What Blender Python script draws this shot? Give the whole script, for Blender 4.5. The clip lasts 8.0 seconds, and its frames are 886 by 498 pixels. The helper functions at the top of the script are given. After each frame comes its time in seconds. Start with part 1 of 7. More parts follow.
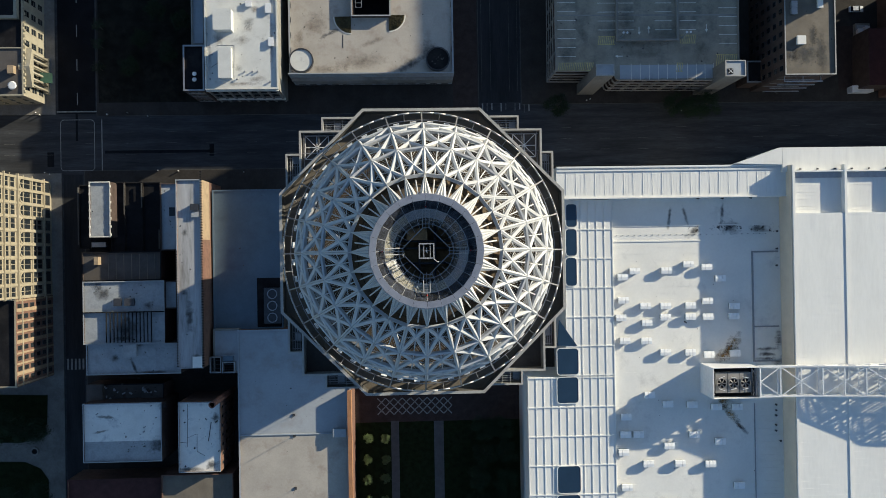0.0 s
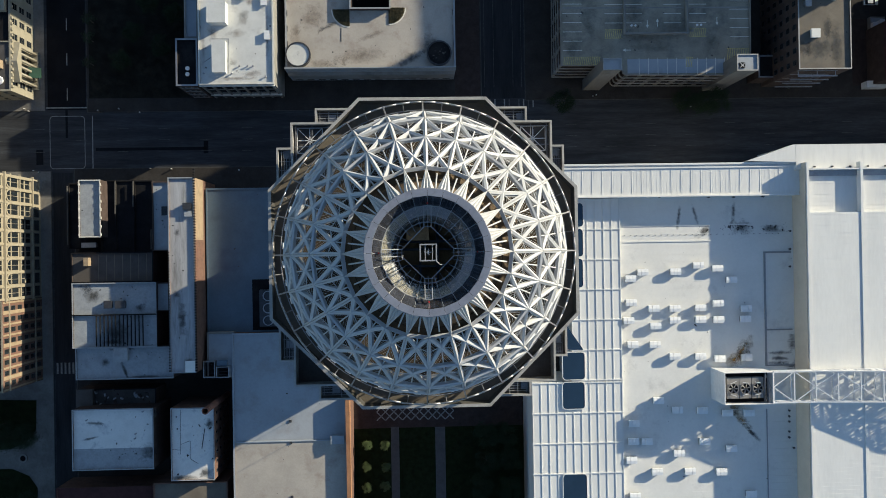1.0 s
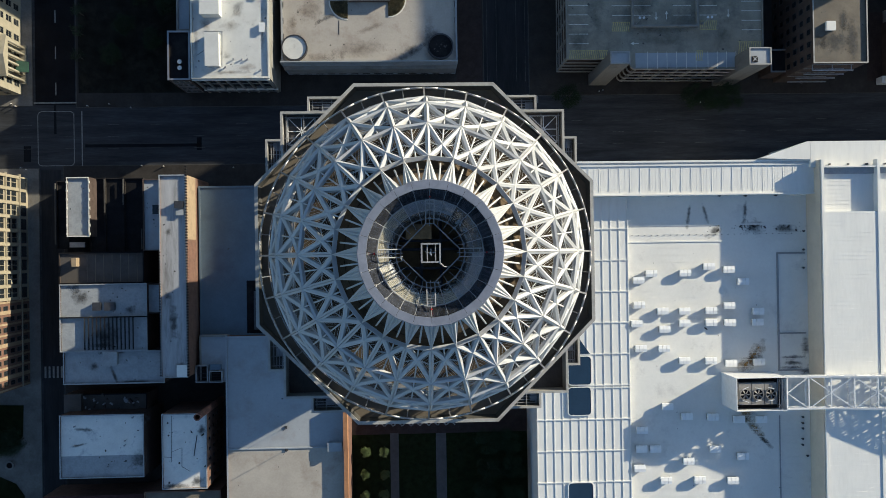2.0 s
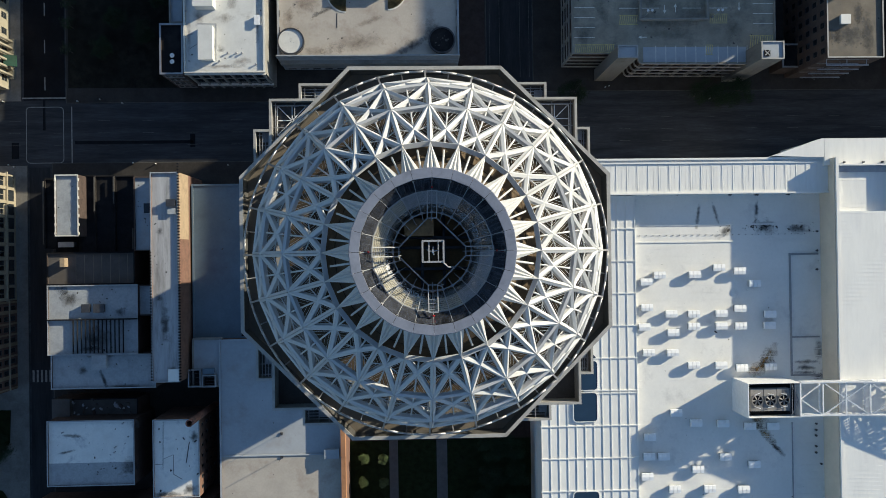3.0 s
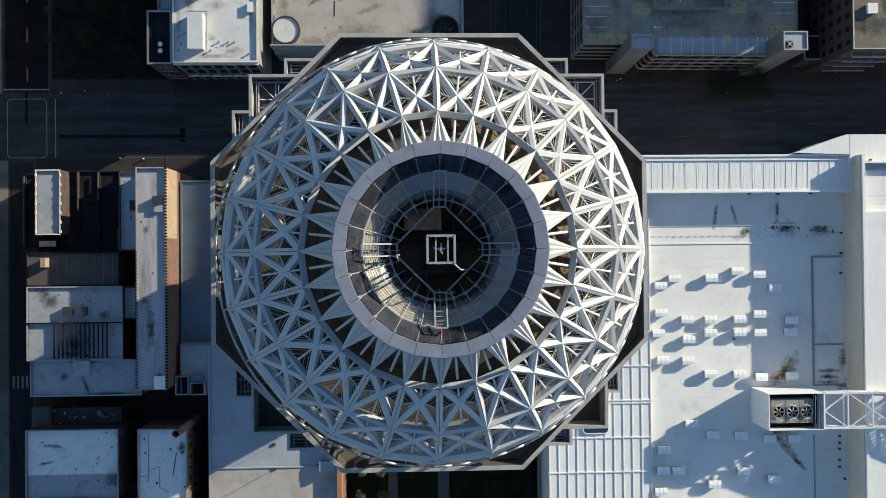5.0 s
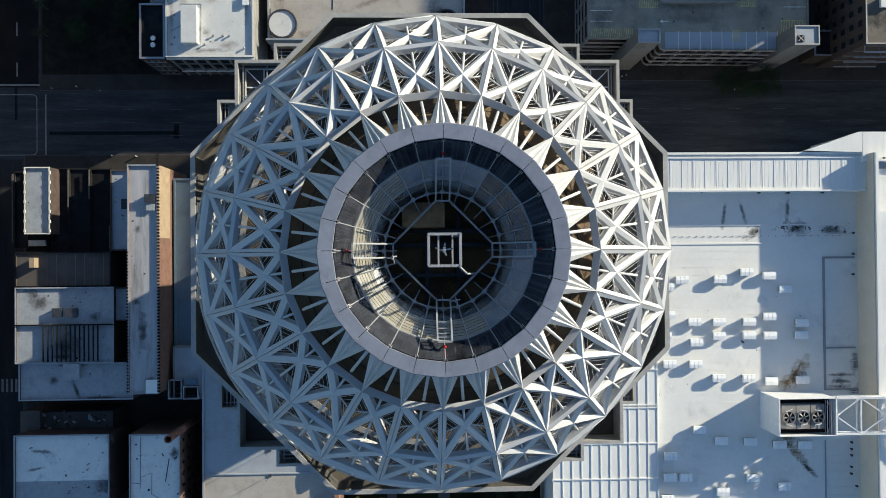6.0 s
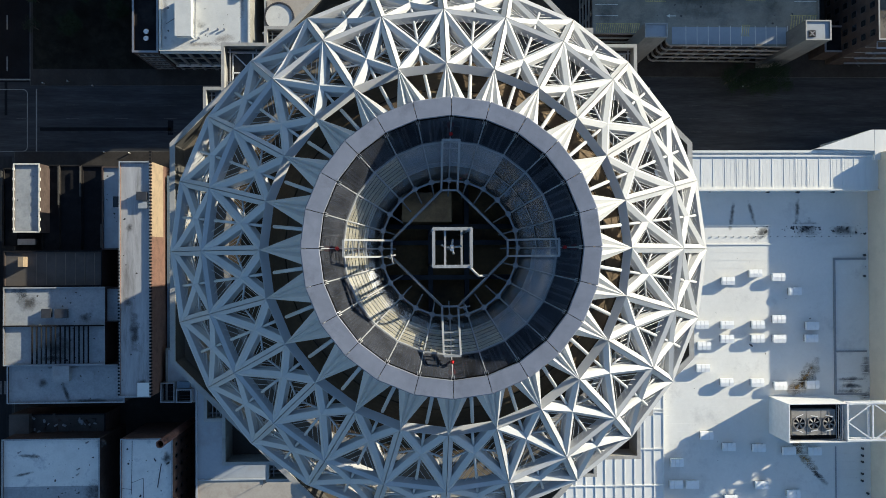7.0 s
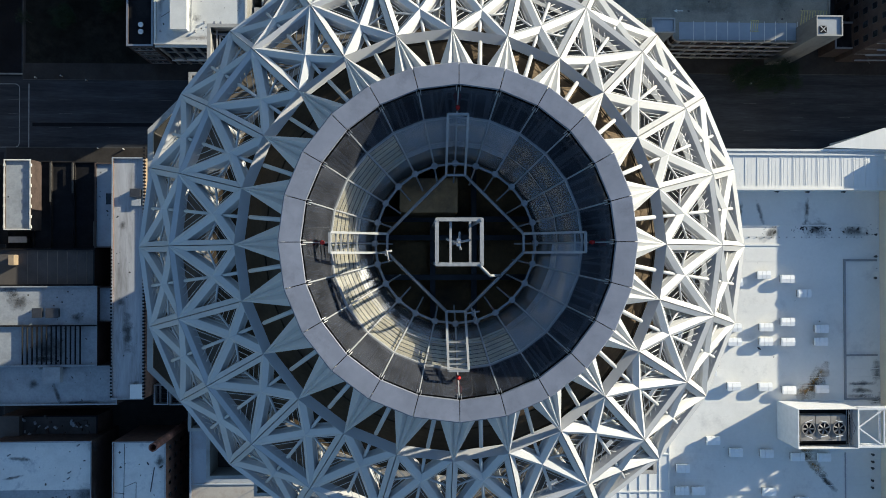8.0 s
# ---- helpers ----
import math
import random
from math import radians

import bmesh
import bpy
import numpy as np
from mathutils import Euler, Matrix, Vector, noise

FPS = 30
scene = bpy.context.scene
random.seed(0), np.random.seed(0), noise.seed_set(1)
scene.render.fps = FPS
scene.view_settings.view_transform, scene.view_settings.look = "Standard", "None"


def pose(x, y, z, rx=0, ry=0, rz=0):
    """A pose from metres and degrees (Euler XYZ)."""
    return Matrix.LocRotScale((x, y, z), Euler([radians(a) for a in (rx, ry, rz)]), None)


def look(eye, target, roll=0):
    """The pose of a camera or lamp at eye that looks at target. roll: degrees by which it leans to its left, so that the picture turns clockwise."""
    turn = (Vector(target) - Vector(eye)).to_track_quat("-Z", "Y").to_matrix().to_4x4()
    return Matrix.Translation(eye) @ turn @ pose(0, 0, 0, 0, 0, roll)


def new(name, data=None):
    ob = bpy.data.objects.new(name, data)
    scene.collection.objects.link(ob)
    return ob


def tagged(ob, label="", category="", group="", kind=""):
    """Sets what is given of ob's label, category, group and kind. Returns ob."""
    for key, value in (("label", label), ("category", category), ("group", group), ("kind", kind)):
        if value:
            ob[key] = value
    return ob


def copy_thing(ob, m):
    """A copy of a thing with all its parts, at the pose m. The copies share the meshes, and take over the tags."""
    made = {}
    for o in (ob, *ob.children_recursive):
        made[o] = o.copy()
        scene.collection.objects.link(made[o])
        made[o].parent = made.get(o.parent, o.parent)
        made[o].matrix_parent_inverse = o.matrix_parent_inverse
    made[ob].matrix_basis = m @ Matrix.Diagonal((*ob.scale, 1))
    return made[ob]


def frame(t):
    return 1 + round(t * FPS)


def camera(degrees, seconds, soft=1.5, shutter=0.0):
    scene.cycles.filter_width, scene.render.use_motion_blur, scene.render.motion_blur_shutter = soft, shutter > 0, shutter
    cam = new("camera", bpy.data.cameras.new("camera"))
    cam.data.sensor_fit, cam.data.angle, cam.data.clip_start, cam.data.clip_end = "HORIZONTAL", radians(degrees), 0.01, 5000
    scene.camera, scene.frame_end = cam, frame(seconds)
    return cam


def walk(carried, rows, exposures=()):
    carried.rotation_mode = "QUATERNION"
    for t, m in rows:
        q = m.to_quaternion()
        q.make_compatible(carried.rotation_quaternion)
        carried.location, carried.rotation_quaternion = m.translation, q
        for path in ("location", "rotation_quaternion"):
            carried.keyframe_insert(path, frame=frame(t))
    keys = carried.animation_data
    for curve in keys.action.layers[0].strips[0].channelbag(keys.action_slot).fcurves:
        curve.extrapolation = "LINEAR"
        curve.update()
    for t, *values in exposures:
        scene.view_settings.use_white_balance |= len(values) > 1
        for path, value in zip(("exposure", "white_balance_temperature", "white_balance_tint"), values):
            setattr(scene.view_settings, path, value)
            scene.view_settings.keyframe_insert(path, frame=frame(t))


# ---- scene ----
cam = camera(61.0, 8.0, 0.62)
PATH = [
    (0, -1.044, -0.226, 233.711, 0.352, -2.130, -0.933),
    (0.5, -1.010, -0.136, 230.134, 0.360, -2.098, -0.934),
    (1, -1.015, -0.085, 226.495, 0.363, -2.077, -0.930),
    (1.5, -1.068, -0.038, 222.774, 0.364, -2.074, -0.903),
    (3, -1.056, -0.228, 212.434, 0.475, -2.054, -0.798),
    (3.5, -1.087, -0.306, 209.455, 0.500, -2.038, -0.742),
    (4, -1.095, -0.319, 206.802, 0.533, -2.030, -0.678),
    (4.5, -1.183, -0.377, 204.361, 0.585, -2.015, -0.610),
    (6, -1.146, -0.279, 196.646, 0.606, -2.005, -0.503),
    (6.5, -1.234, -0.330, 194.117, 0.613, -2.039, -0.429),
    (7, -1.257, -0.325, 191.859, 0.628, -2.055, -0.340),
    (7.5, -1.259, -0.379, 189.562, 0.635, -2.052, -0.236),
    (8, -1.249, -0.448, 187.696, 0.644, -2.038, -0.111),
]
walk(cam, [(t, pose(x, y, z, rx, ry, rz)) for t, x, y, z, rx, ry, rz in PATH], exposures=[(0.0, 0.66, 6330, 6), (8.0, 0.82, 6130, 6)])

# ---------------------------------------------------------------- light
SUN_UP, SUN_FROM = 15.5, 28.0          # degrees above the horizon; degrees from +x towards +y
world = bpy.data.worlds.new("world")
scene.world = world
world.use_nodes = True
wn = world.node_tree.nodes
sky = wn.new("ShaderNodeTexSky")
sky.sky_type, sky.sun_disc = "NISHITA", False
sky.dust_density, sky.ozone_density = 0.6, 3.1
sky.sun_elevation, sky.sun_rotation = radians(SUN_UP), radians(90 - SUN_FROM)
world.node_tree.links.new(sky.outputs[0], wn["Background"].inputs[0])
wn["Background"].inputs[1].default_value = 0.1
sun_way = Vector((math.cos(radians(SUN_UP)) * math.cos(radians(SUN_FROM)), math.cos(radians(SUN_UP)) * math.sin(radians(SUN_FROM)), math.sin(radians(SUN_UP))))
sun = new("sun", bpy.data.lights.new("sun", "SUN"))
sun.data.energy, sun.data.angle, sun.data.color = 4.9, radians(0.55), (1.0, 0.875, 0.67)
sun.matrix_world = look(sun_way * 400, (0, 0, 0))


# ---------------------------------------------------------------- materials
def material(name, base, rough=0.7, metal=0.0, var=0.18, scale=0.4, stain=None, stain_part=0.5, stain_scale=0.15, bump=0.25, grain=6.0, shift=0.0, coat=0.0, spec=0.5, streak=None):
    """A weathered surface: broad stains, fine grain and relief, in metres; shift varies it from piece to piece."""
    m = bpy.data.materials.new(name)
    m.use_nodes = True
    n, l = m.node_tree.nodes, m.node_tree.links
    b = n["Principled BSDF"]
    geo = n.new("ShaderNodeNewGeometry")
    where = geo.outputs["Position"]
    if streak:
        mp = n.new("ShaderNodeMapping")
        mp.inputs["Scale"].default_value = streak
        l.new(where, mp.inputs["Vector"])
        where = mp.outputs[0]

    def noise_node(s, detail, rough_=0.6):
        t = n.new("ShaderNodeTexNoise")
        t.inputs["Scale"].default_value, t.inputs["Detail"].default_value, t.inputs["Roughness"].default_value = s, detail, rough_
        l.new(where, t.inputs["Vector"])
        return t.outputs["Fac"]

    def mapped(src, a, bb, c, d):
        r = n.new("ShaderNodeMapRange")
        for k, v in zip((1, 2, 3, 4), (a, bb, c, d)):
            r.inputs[k].default_value = v
        l.new(src, r.inputs[0])
        return r.outputs[0]

    def mixed(a, bb, fac, kind="MIX"):
        x = n.new("ShaderNodeMix")
        x.data_type, x.blend_type = "RGBA", kind
        for sock, v in ((x.inputs[0], fac), (x.inputs[6], a), (x.inputs[7], bb)):
            if hasattr(v, "is_linked"):
                l.new(v, sock)
            else:
                sock.default_value = v if not isinstance(v, tuple) else (*v, 1)[:4]
        return x.outputs[2]

    dark = tuple(c * (1 - var) for c in base)
    light = tuple(min(0.92, c * (1 + var)) for c in base)
    col = mixed(dark, light, mapped(noise_node(scale, 6), 0.3, 0.7, 0, 1))
    col = mixed(col, mixed((1 - var * 0.6,) * 3, (1.0,) * 3, mapped(noise_node(grain, 3), 0.35, 0.65, 0, 1)), 1.0, "MULTIPLY")
    if stain:
        col = mixed(col, stain, mapped(noise_node(stain_scale, 8, 0.68), 0.62 - 0.2 * stain_part, 0.80 - 0.2 * stain_part, 0, 0.85))
    if shift:
        info = n.new("ShaderNodeObjectInfo")
        col = mixed(col, mixed((1 - shift,) * 3, (1.0,) * 3, info.outputs["Random"]), 1.0, "MULTIPLY")
    l.new(col, b.inputs["Base Color"])
    l.new(mapped(noise_node(scale * 3, 4), 0.3, 0.7, max(0.02, rough - 0.1), min(1, rough + 0.1)), b.inputs["Roughness"])
    b.inputs["Metallic"].default_value = metal
    b.inputs["Coat Weight"].default_value = coat
    b.inputs["Specular IOR Level"].default_value = spec
    if bump:
        bp = n.new("ShaderNodeBump")
        bp.inputs["Strength"].default_value, bp.inputs["Distance"].default_value = bump, 0.05
        l.new(noise_node(grain, 4), bp.inputs["Height"])
        l.new(bp.outputs[0], b.inputs["Normal"])
    return m


ASPHALT = material("asphalt", (0.05, 0.053, 0.059), 0.85, var=0.4, scale=0.45, stain=(0.03, 0.031, 0.034), stain_part=0.6, stain_scale=0.3, grain=3, streak=(0.12, 1, 1), spec=0.12)
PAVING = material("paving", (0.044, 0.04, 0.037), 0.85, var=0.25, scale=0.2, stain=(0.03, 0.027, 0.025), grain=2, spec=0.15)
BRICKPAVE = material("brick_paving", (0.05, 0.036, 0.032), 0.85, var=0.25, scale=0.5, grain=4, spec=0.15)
MARKING = material("road_paint", (0.24, 0.24, 0.23), 0.7, var=0.3, scale=1.5, stain=(0.12, 0.12, 0.12), stain_scale=1.0)
YELLOW = material("yellow_paint", (0.62, 0.50, 0.20), 0.7, var=0.3, scale=1.5, stain=(0.15, 0.14, 0.1), stain_scale=0.8)
WHITEROOF = material("white_membrane", (0.735, 0.725, 0.685), 0.6, var=0.06, scale=0.1, stain=(0.50, 0.49, 0.47), stain_part=0.25, stain_scale=0.12, bump=0.12, grain=1.5)
WHITEMETAL = material("white_metal_roof", (0.74, 0.735, 0.705), 0.42, 0.0, var=0.06, scale=0.15, stain=(0.55, 0.55, 0.55), stain_part=0.2, bump=0.08, grain=1.2, streak=(1, 0.2, 1))
OLDROOF = material("old_white_roof", (0.33, 0.348, 0.365), 0.7, var=0.22, scale=0.3, stain=(0.20, 0.205, 0.215), stain_part=0.5, stain_scale=0.3, grain=2)
GREYROOF = material("grey_roof", (0.335, 0.36, 0.39), 0.75, var=0.1, scale=0.12, stain=(0.26, 0.25, 0.24), stain_part=0.4, stain_scale=0.1, grain=1.5)
TANROOF = material("tan_roof", (0.41, 0.372, 0.325), 0.75, var=0.12, scale=0.15, stain=(0.27, 0.22, 0.18), stain_part=0.45, stain_scale=0.16, grain=2)
BLACKROOF = material("black_roof", (0.014, 0.014, 0.016), 0.8, var=0.3, scale=0.3, stain=(0.028, 0.026, 0.025), grain=2, spec=0.1)
BROWNROOF = material("brown_gravel_roof", (0.095, 0.087, 0.082), 0.9, var=0.25, scale=0.3, stain=(0.08, 0.07, 0.06), grain=4, spec=0.25)
CONCRETE = material("concrete", (0.27, 0.255, 0.235), 0.8, var=0.18, scale=0.15, stain=(0.13, 0.12, 0.11), stain_part=0.6, stain_scale=0.12, grain=3)
DECK = material("parking_deck", (0.30, 0.27, 0.215), 0.85, var=0.25, scale=0.18, stain=(0.13, 0.125, 0.11), stain_part=0.6, stain_scale=0.2, grain=3)
LIMESTONE = material("limestone", (0.31, 0.27, 0.195), 0.75, var=0.12, scale=0.4, stain=(0.36, 0.31, 0.24), grain=4)
WHITESTONE = material("white_stone", (0.66, 0.63, 0.56), 0.7, var=0.1, scale=0.4, stain=(0.45, 0.42, 0.36), stain_part=0.3, grain=4)
COPING = material("pale_coping", (0.37, 0.362, 0.345), 0.6, var=0.15, scale=0.8, stain=(0.22, 0.21, 0.19), stain_part=0.4, stain_scale=0.5, grain=5)
GRANITE = material("tower_granite", (0.16, 0.155, 0.15), 0.5, var=0.15, scale=0.4, grain=8)
REDBRICK = material("red_brick", (0.155, 0.085, 0.06), 0.85, var=0.25, scale=0.6, stain=(0.16, 0.08, 0.06), grain=8)
TANBRICK = material("tan_brick", (0.32, 0.24, 0.155), 0.85, var=0.2, scale=0.6, stain=(0.28, 0.2, 0.13), grain=8)
BROWNBRICK = material("brown_brick", (0.075, 0.055, 0.048), 0.85, var=0.25, scale=0.6, grain=8, spec=0.25)
DARKMETAL = material("dark_metal", (0.08, 0.08, 0.085), 0.5, 0.6, var=0.2, scale=1, grain=6)
GREYMETAL = material("grey_metal", (0.38, 0.38, 0.39), 0.45, 0.7, var=0.15, scale=0.8, grain=6)
WHITEPAINT = material("white_painted_steel", (0.72, 0.72, 0.72), 0.45, var=0.08, scale=0.8, stain=(0.5, 0.47, 0.42), stain_part=0.2, grain=4)
BRIGHTWHITE = material("bright_white_enamel", (0.85, 0.85, 0.84), 0.4, var=0.03, scale=0.8, grain=4)
DOMEPAINT = material("dome_white_paint", (0.51, 0.515, 0.52), 0.5, var=0.05, scale=0.5, stain=(0.45, 0.46, 0.47), stain_part=0.3, stain_scale=0.5, bump=0.05, grain=3, shift=0.08)
RINGPAINT = material("ring_grey_paint", (0.218, 0.236, 0.288), 0.42, var=0.12, scale=1.2, stain=(0.15, 0.16, 0.195), stain_part=0.5, stain_scale=1.4, bump=0.06, grain=5, shift=0.07)
GLASS = material("dark_window_glass", (0.02, 0.025, 0.03), 0.08, var=0.3, scale=0.5, bump=0.0, spec=0.7)
BLUEGLASS = material("blue_skylight_glass", (0.02, 0.042, 0.075), 0.1, var=0.15, scale=0.1, bump=0.0, spec=0.8)
# Beige that stands for sun on the bowl's boards.
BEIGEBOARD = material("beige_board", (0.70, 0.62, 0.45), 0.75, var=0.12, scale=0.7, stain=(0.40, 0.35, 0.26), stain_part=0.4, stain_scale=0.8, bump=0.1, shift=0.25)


def thin_glass(name, tint, dust, share, mirror, rough=0.04):
    """A thin pane: tinted see-through, a film of dust, and a mirror-like skin."""
    m = bpy.data.materials.new(name)
    m.use_nodes = True
    n, l = m.node_tree.nodes, m.node_tree.links
    n.remove(n["Principled BSDF"])
    clear, dirt, gloss, add, mix, geo, tex = [n.new("ShaderNode" + k) for k in ("BsdfTransparent", "BsdfDiffuse", "BsdfGlossy", "MixShader", "MixShader", "NewGeometry", "TexNoise")]
    clear.inputs[0].default_value, dirt.inputs[0].default_value, gloss.inputs[0].default_value = (*tint, 1), (*dust, 1), (0.85, 0.88, 0.95, 1)
    gloss.inputs["Roughness"].default_value, mix.inputs[0].default_value = rough, mirror
    tex.inputs["Scale"].default_value, tex.inputs["Detail"].default_value = 1.7, 6
    span = n.new("ShaderNodeMapRange")
    for k, v in zip((1, 2, 3, 4), (0.3, 0.7, share * 0.4, share * 1.6)):
        span.inputs[k].default_value = v
    info, vary = n.new("ShaderNodeObjectInfo"), n.new("ShaderNodeMath")
    vary.operation = "MULTIPLY_ADD"
    vary.inputs[1].default_value = share * 0.8
    l.new(info.outputs["Random"], vary.inputs[0]), l.new(span.outputs[0], vary.inputs[2])
    l.new(geo.outputs["Position"], tex.inputs["Vector"]), l.new(tex.outputs["Fac"], span.inputs[0])
    l.new(vary.outputs[0], add.inputs[0]), l.new(clear.outputs[0], add.inputs[1]), l.new(dirt.outputs[0], add.inputs[2])
    l.new(add.outputs[0], mix.inputs[1]), l.new(gloss.outputs[0], mix.inputs[2])
    l.new(mix.outputs[0], n["Material Output"].inputs[0])
    return m


BOWLGLASS = thin_glass("clear_bowl_glass", (0.86, 0.87, 0.88), (0.42, 0.40, 0.36), 0.03, 0.045, 0.12)
BANDGLASS = thin_glass("smoked_band_glass", (0.36, 0.37, 0.41), (0.11, 0.118, 0.142), 0.22, 0.12)
# Near-black base carries the dimness of the bowl's shaded boards and core.
INSIDEDARK = material("dark_interior", (0.022, 0.02, 0.018), 0.9, var=0.4, scale=0.5, stain=(0.075, 0.058, 0.036), stain_part=0.35, stain_scale=0.25, spec=0.1)
# Grey for the bowl boards painted as half shaded.
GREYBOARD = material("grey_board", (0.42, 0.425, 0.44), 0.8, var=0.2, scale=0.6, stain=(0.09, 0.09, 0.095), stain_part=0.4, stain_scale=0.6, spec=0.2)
FLOORTAN = material("tan_floor_boards", (0.40, 0.25, 0.12), 0.8, var=0.3, scale=0.5, stain=(0.10, 0.08, 0.06), stain_part=0.7, stain_scale=0.35, spec=0.2)
ORANGEBRICK = material("orange_brick", (0.36, 0.175, 0.085), 0.85, var=0.25, scale=0.6, stain=(0.2, 0.1, 0.06), grain=8)
# Tan darkened for shade low inside the dome; BROWNBOARD is its lighter copy.
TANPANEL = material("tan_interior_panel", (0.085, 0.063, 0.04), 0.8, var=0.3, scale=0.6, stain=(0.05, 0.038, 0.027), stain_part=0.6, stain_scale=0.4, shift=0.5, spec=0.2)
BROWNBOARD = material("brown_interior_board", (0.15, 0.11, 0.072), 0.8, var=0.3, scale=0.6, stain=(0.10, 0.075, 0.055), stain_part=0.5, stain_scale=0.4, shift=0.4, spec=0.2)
FRAMESTEEL = material("dark_frame_steel", (0.31, 0.315, 0.32), 0.5, var=0.15, scale=1.5, grain=6)
STEELPAINT = material("grey_steel_paint", (0.28, 0.285, 0.295), 0.5, var=0.12, scale=1.5, grain=6)
DECKPAINT = material("white_deck_paint", (0.74, 0.71, 0.62), 0.7, var=0.12, scale=1.5, stain=(0.35, 0.34, 0.32), stain_scale=1.2)
FAINT = material("worn_road_paint", (0.10, 0.10, 0.10), 0.8, var=0.4, scale=1.5, stain=(0.03, 0.03, 0.03), stain_part=0.8, stain_scale=1.0)
PATHSTONE = material("pale_path_stone", (0.085, 0.082, 0.078), 0.8, var=0.2, scale=0.6, grain=3)
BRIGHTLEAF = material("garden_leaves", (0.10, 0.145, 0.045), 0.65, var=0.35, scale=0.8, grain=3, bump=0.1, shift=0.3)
BEIGEWALL = material("beige_cladding", (0.60, 0.53, 0.43), 0.75, var=0.08, scale=0.3, stain=(0.5, 0.44, 0.36), stain_part=0.3, grain=3)
CREAMSTONE = material("cream_stone", (0.31, 0.28, 0.21), 0.75, var=0.12, scale=0.5, stain=(0.33, 0.29, 0.22), stain_part=0.4, grain=4)
KERBSTONE = material("kerb_stone", (0.08, 0.077, 0.072), 0.85, var=0.25, scale=0.4, grain=4, spec=0.25)
AGEDCONCRETE = material("aged_concrete", (0.17, 0.16, 0.145), 0.85, var=0.2, scale=0.2, stain=(0.09, 0.085, 0.08), stain_part=0.6, stain_scale=0.15, grain=3, streak=(1, 1, 0.3))
SLATEROOF = material("slate_grey_membrane", (0.105, 0.152, 0.195), 0.75, var=0.15, scale=0.12, stain=(0.08, 0.105, 0.14), stain_part=0.4, stain_scale=0.1, grain=2)
GREYSTONE = material("grey_stone", (0.23, 0.22, 0.2), 0.8, var=0.15, scale=0.4, stain=(0.13, 0.125, 0.11), grain=4)
WHITISH = material("weathered_white_roof", (0.59, 0.59, 0.565), 0.65, var=0.08, scale=0.3, stain=(0.36, 0.35, 0.33), stain_part=0.3, stain_scale=0.25, grain=3)
WORNROOF = material("worn_grey_roof", (0.39, 0.39, 0.40), 0.75, var=0.18, scale=0.35, stain=(0.15, 0.145, 0.14), stain_part=0.5, stain_scale=0.4, grain=3, streak=(1, 0.15, 1))
PALEROOF = material("patched_pale_roof", (0.72, 0.71, 0.675), 0.7, var=0.1, scale=0.3, stain=(0.36, 0.37, 0.39), stain_part=0.35, stain_scale=0.3, grain=3)
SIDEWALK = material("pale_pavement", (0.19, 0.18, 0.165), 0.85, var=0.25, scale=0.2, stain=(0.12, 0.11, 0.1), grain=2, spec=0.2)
TARRY = material("black_joint_tar", (0.014, 0.0145, 0.017), 0.8, var=0.2, scale=0.4, spec=0.05)
BROWNCONCRETE = material("brown_concrete_roof", (0.16, 0.137, 0.108), 0.85, var=0.2, scale=0.25, stain=(0.10, 0.095, 0.085), stain_part=0.55, stain_scale=0.2, grain=3)
DULLRED = material("dull_red_roof", (0.075, 0.032, 0.030), 0.85, var=0.25, scale=0.4, stain=(0.045, 0.025, 0.022), grain=4, spec=0.2)
BLACKBRICK = material("black_brick", (0.030, 0.026, 0.024), 0.85, var=0.25, scale=0.6, stain=(0.05, 0.042, 0.036), stain_part=0.3, grain=8, spec=0.15)
RUST = material("rusty_steel", (0.30, 0.14, 0.10), 0.8, 0.2, var=0.3, scale=1, stain=(0.08, 0.05, 0.04), grain=5)
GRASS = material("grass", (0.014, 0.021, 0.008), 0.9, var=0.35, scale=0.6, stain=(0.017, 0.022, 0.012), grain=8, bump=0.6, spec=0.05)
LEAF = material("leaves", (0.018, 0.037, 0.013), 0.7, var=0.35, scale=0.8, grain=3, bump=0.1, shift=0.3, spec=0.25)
BARK = material("bark", (0.10, 0.075, 0.055), 0.9, var=0.3, scale=3, grain=12)
BROWNPLANT = material("dry_planting", (0.12, 0.095, 0.045), 0.95, var=0.4, scale=1.2, stain=(0.06, 0.06, 0.025), grain=8, bump=0.8)
REDLAMP = material("red_lamp_glass", (0.55, 0.02, 0.02), 0.25, var=0.1, bump=0.0)
GREENCLOTH = material("green_awning", (0.008, 0.045, 0.026), 0.7, var=0.3)
CARPAINTS = [material("car_paint_" + k, c, 0.25, 0.2, var=0.05, coat=0.8, bump=0.0) for k, c in (("white", (0.7, 0.7, 0.7)), ("dark", (0.03, 0.03, 0.035)), ("silver", (0.38, 0.39, 0.4)))]
RUBBER = material("rubber", (0.02, 0.02, 0.02), 0.9, var=0.2)


# ---------------------------------------------------------------- builders
def bx(bm, x0, y0, z0, x1, y1, z1, mi=0):
    v = [bm.verts.new(p) for p in ((x0, y0, z0), (x1, y0, z0), (x1, y1, z0), (x0, y1, z0), (x0, y0, z1), (x1, y0, z1), (x1, y1, z1), (x0, y1, z1))]
    for q in ((3, 2, 1, 0), (4, 5, 6, 7), (0, 1, 5, 4), (1, 2, 6, 5), (2, 3, 7, 6), (3, 0, 4, 7)):
        bm.faces.new([v[i] for i in q]).material_index = mi
    return v


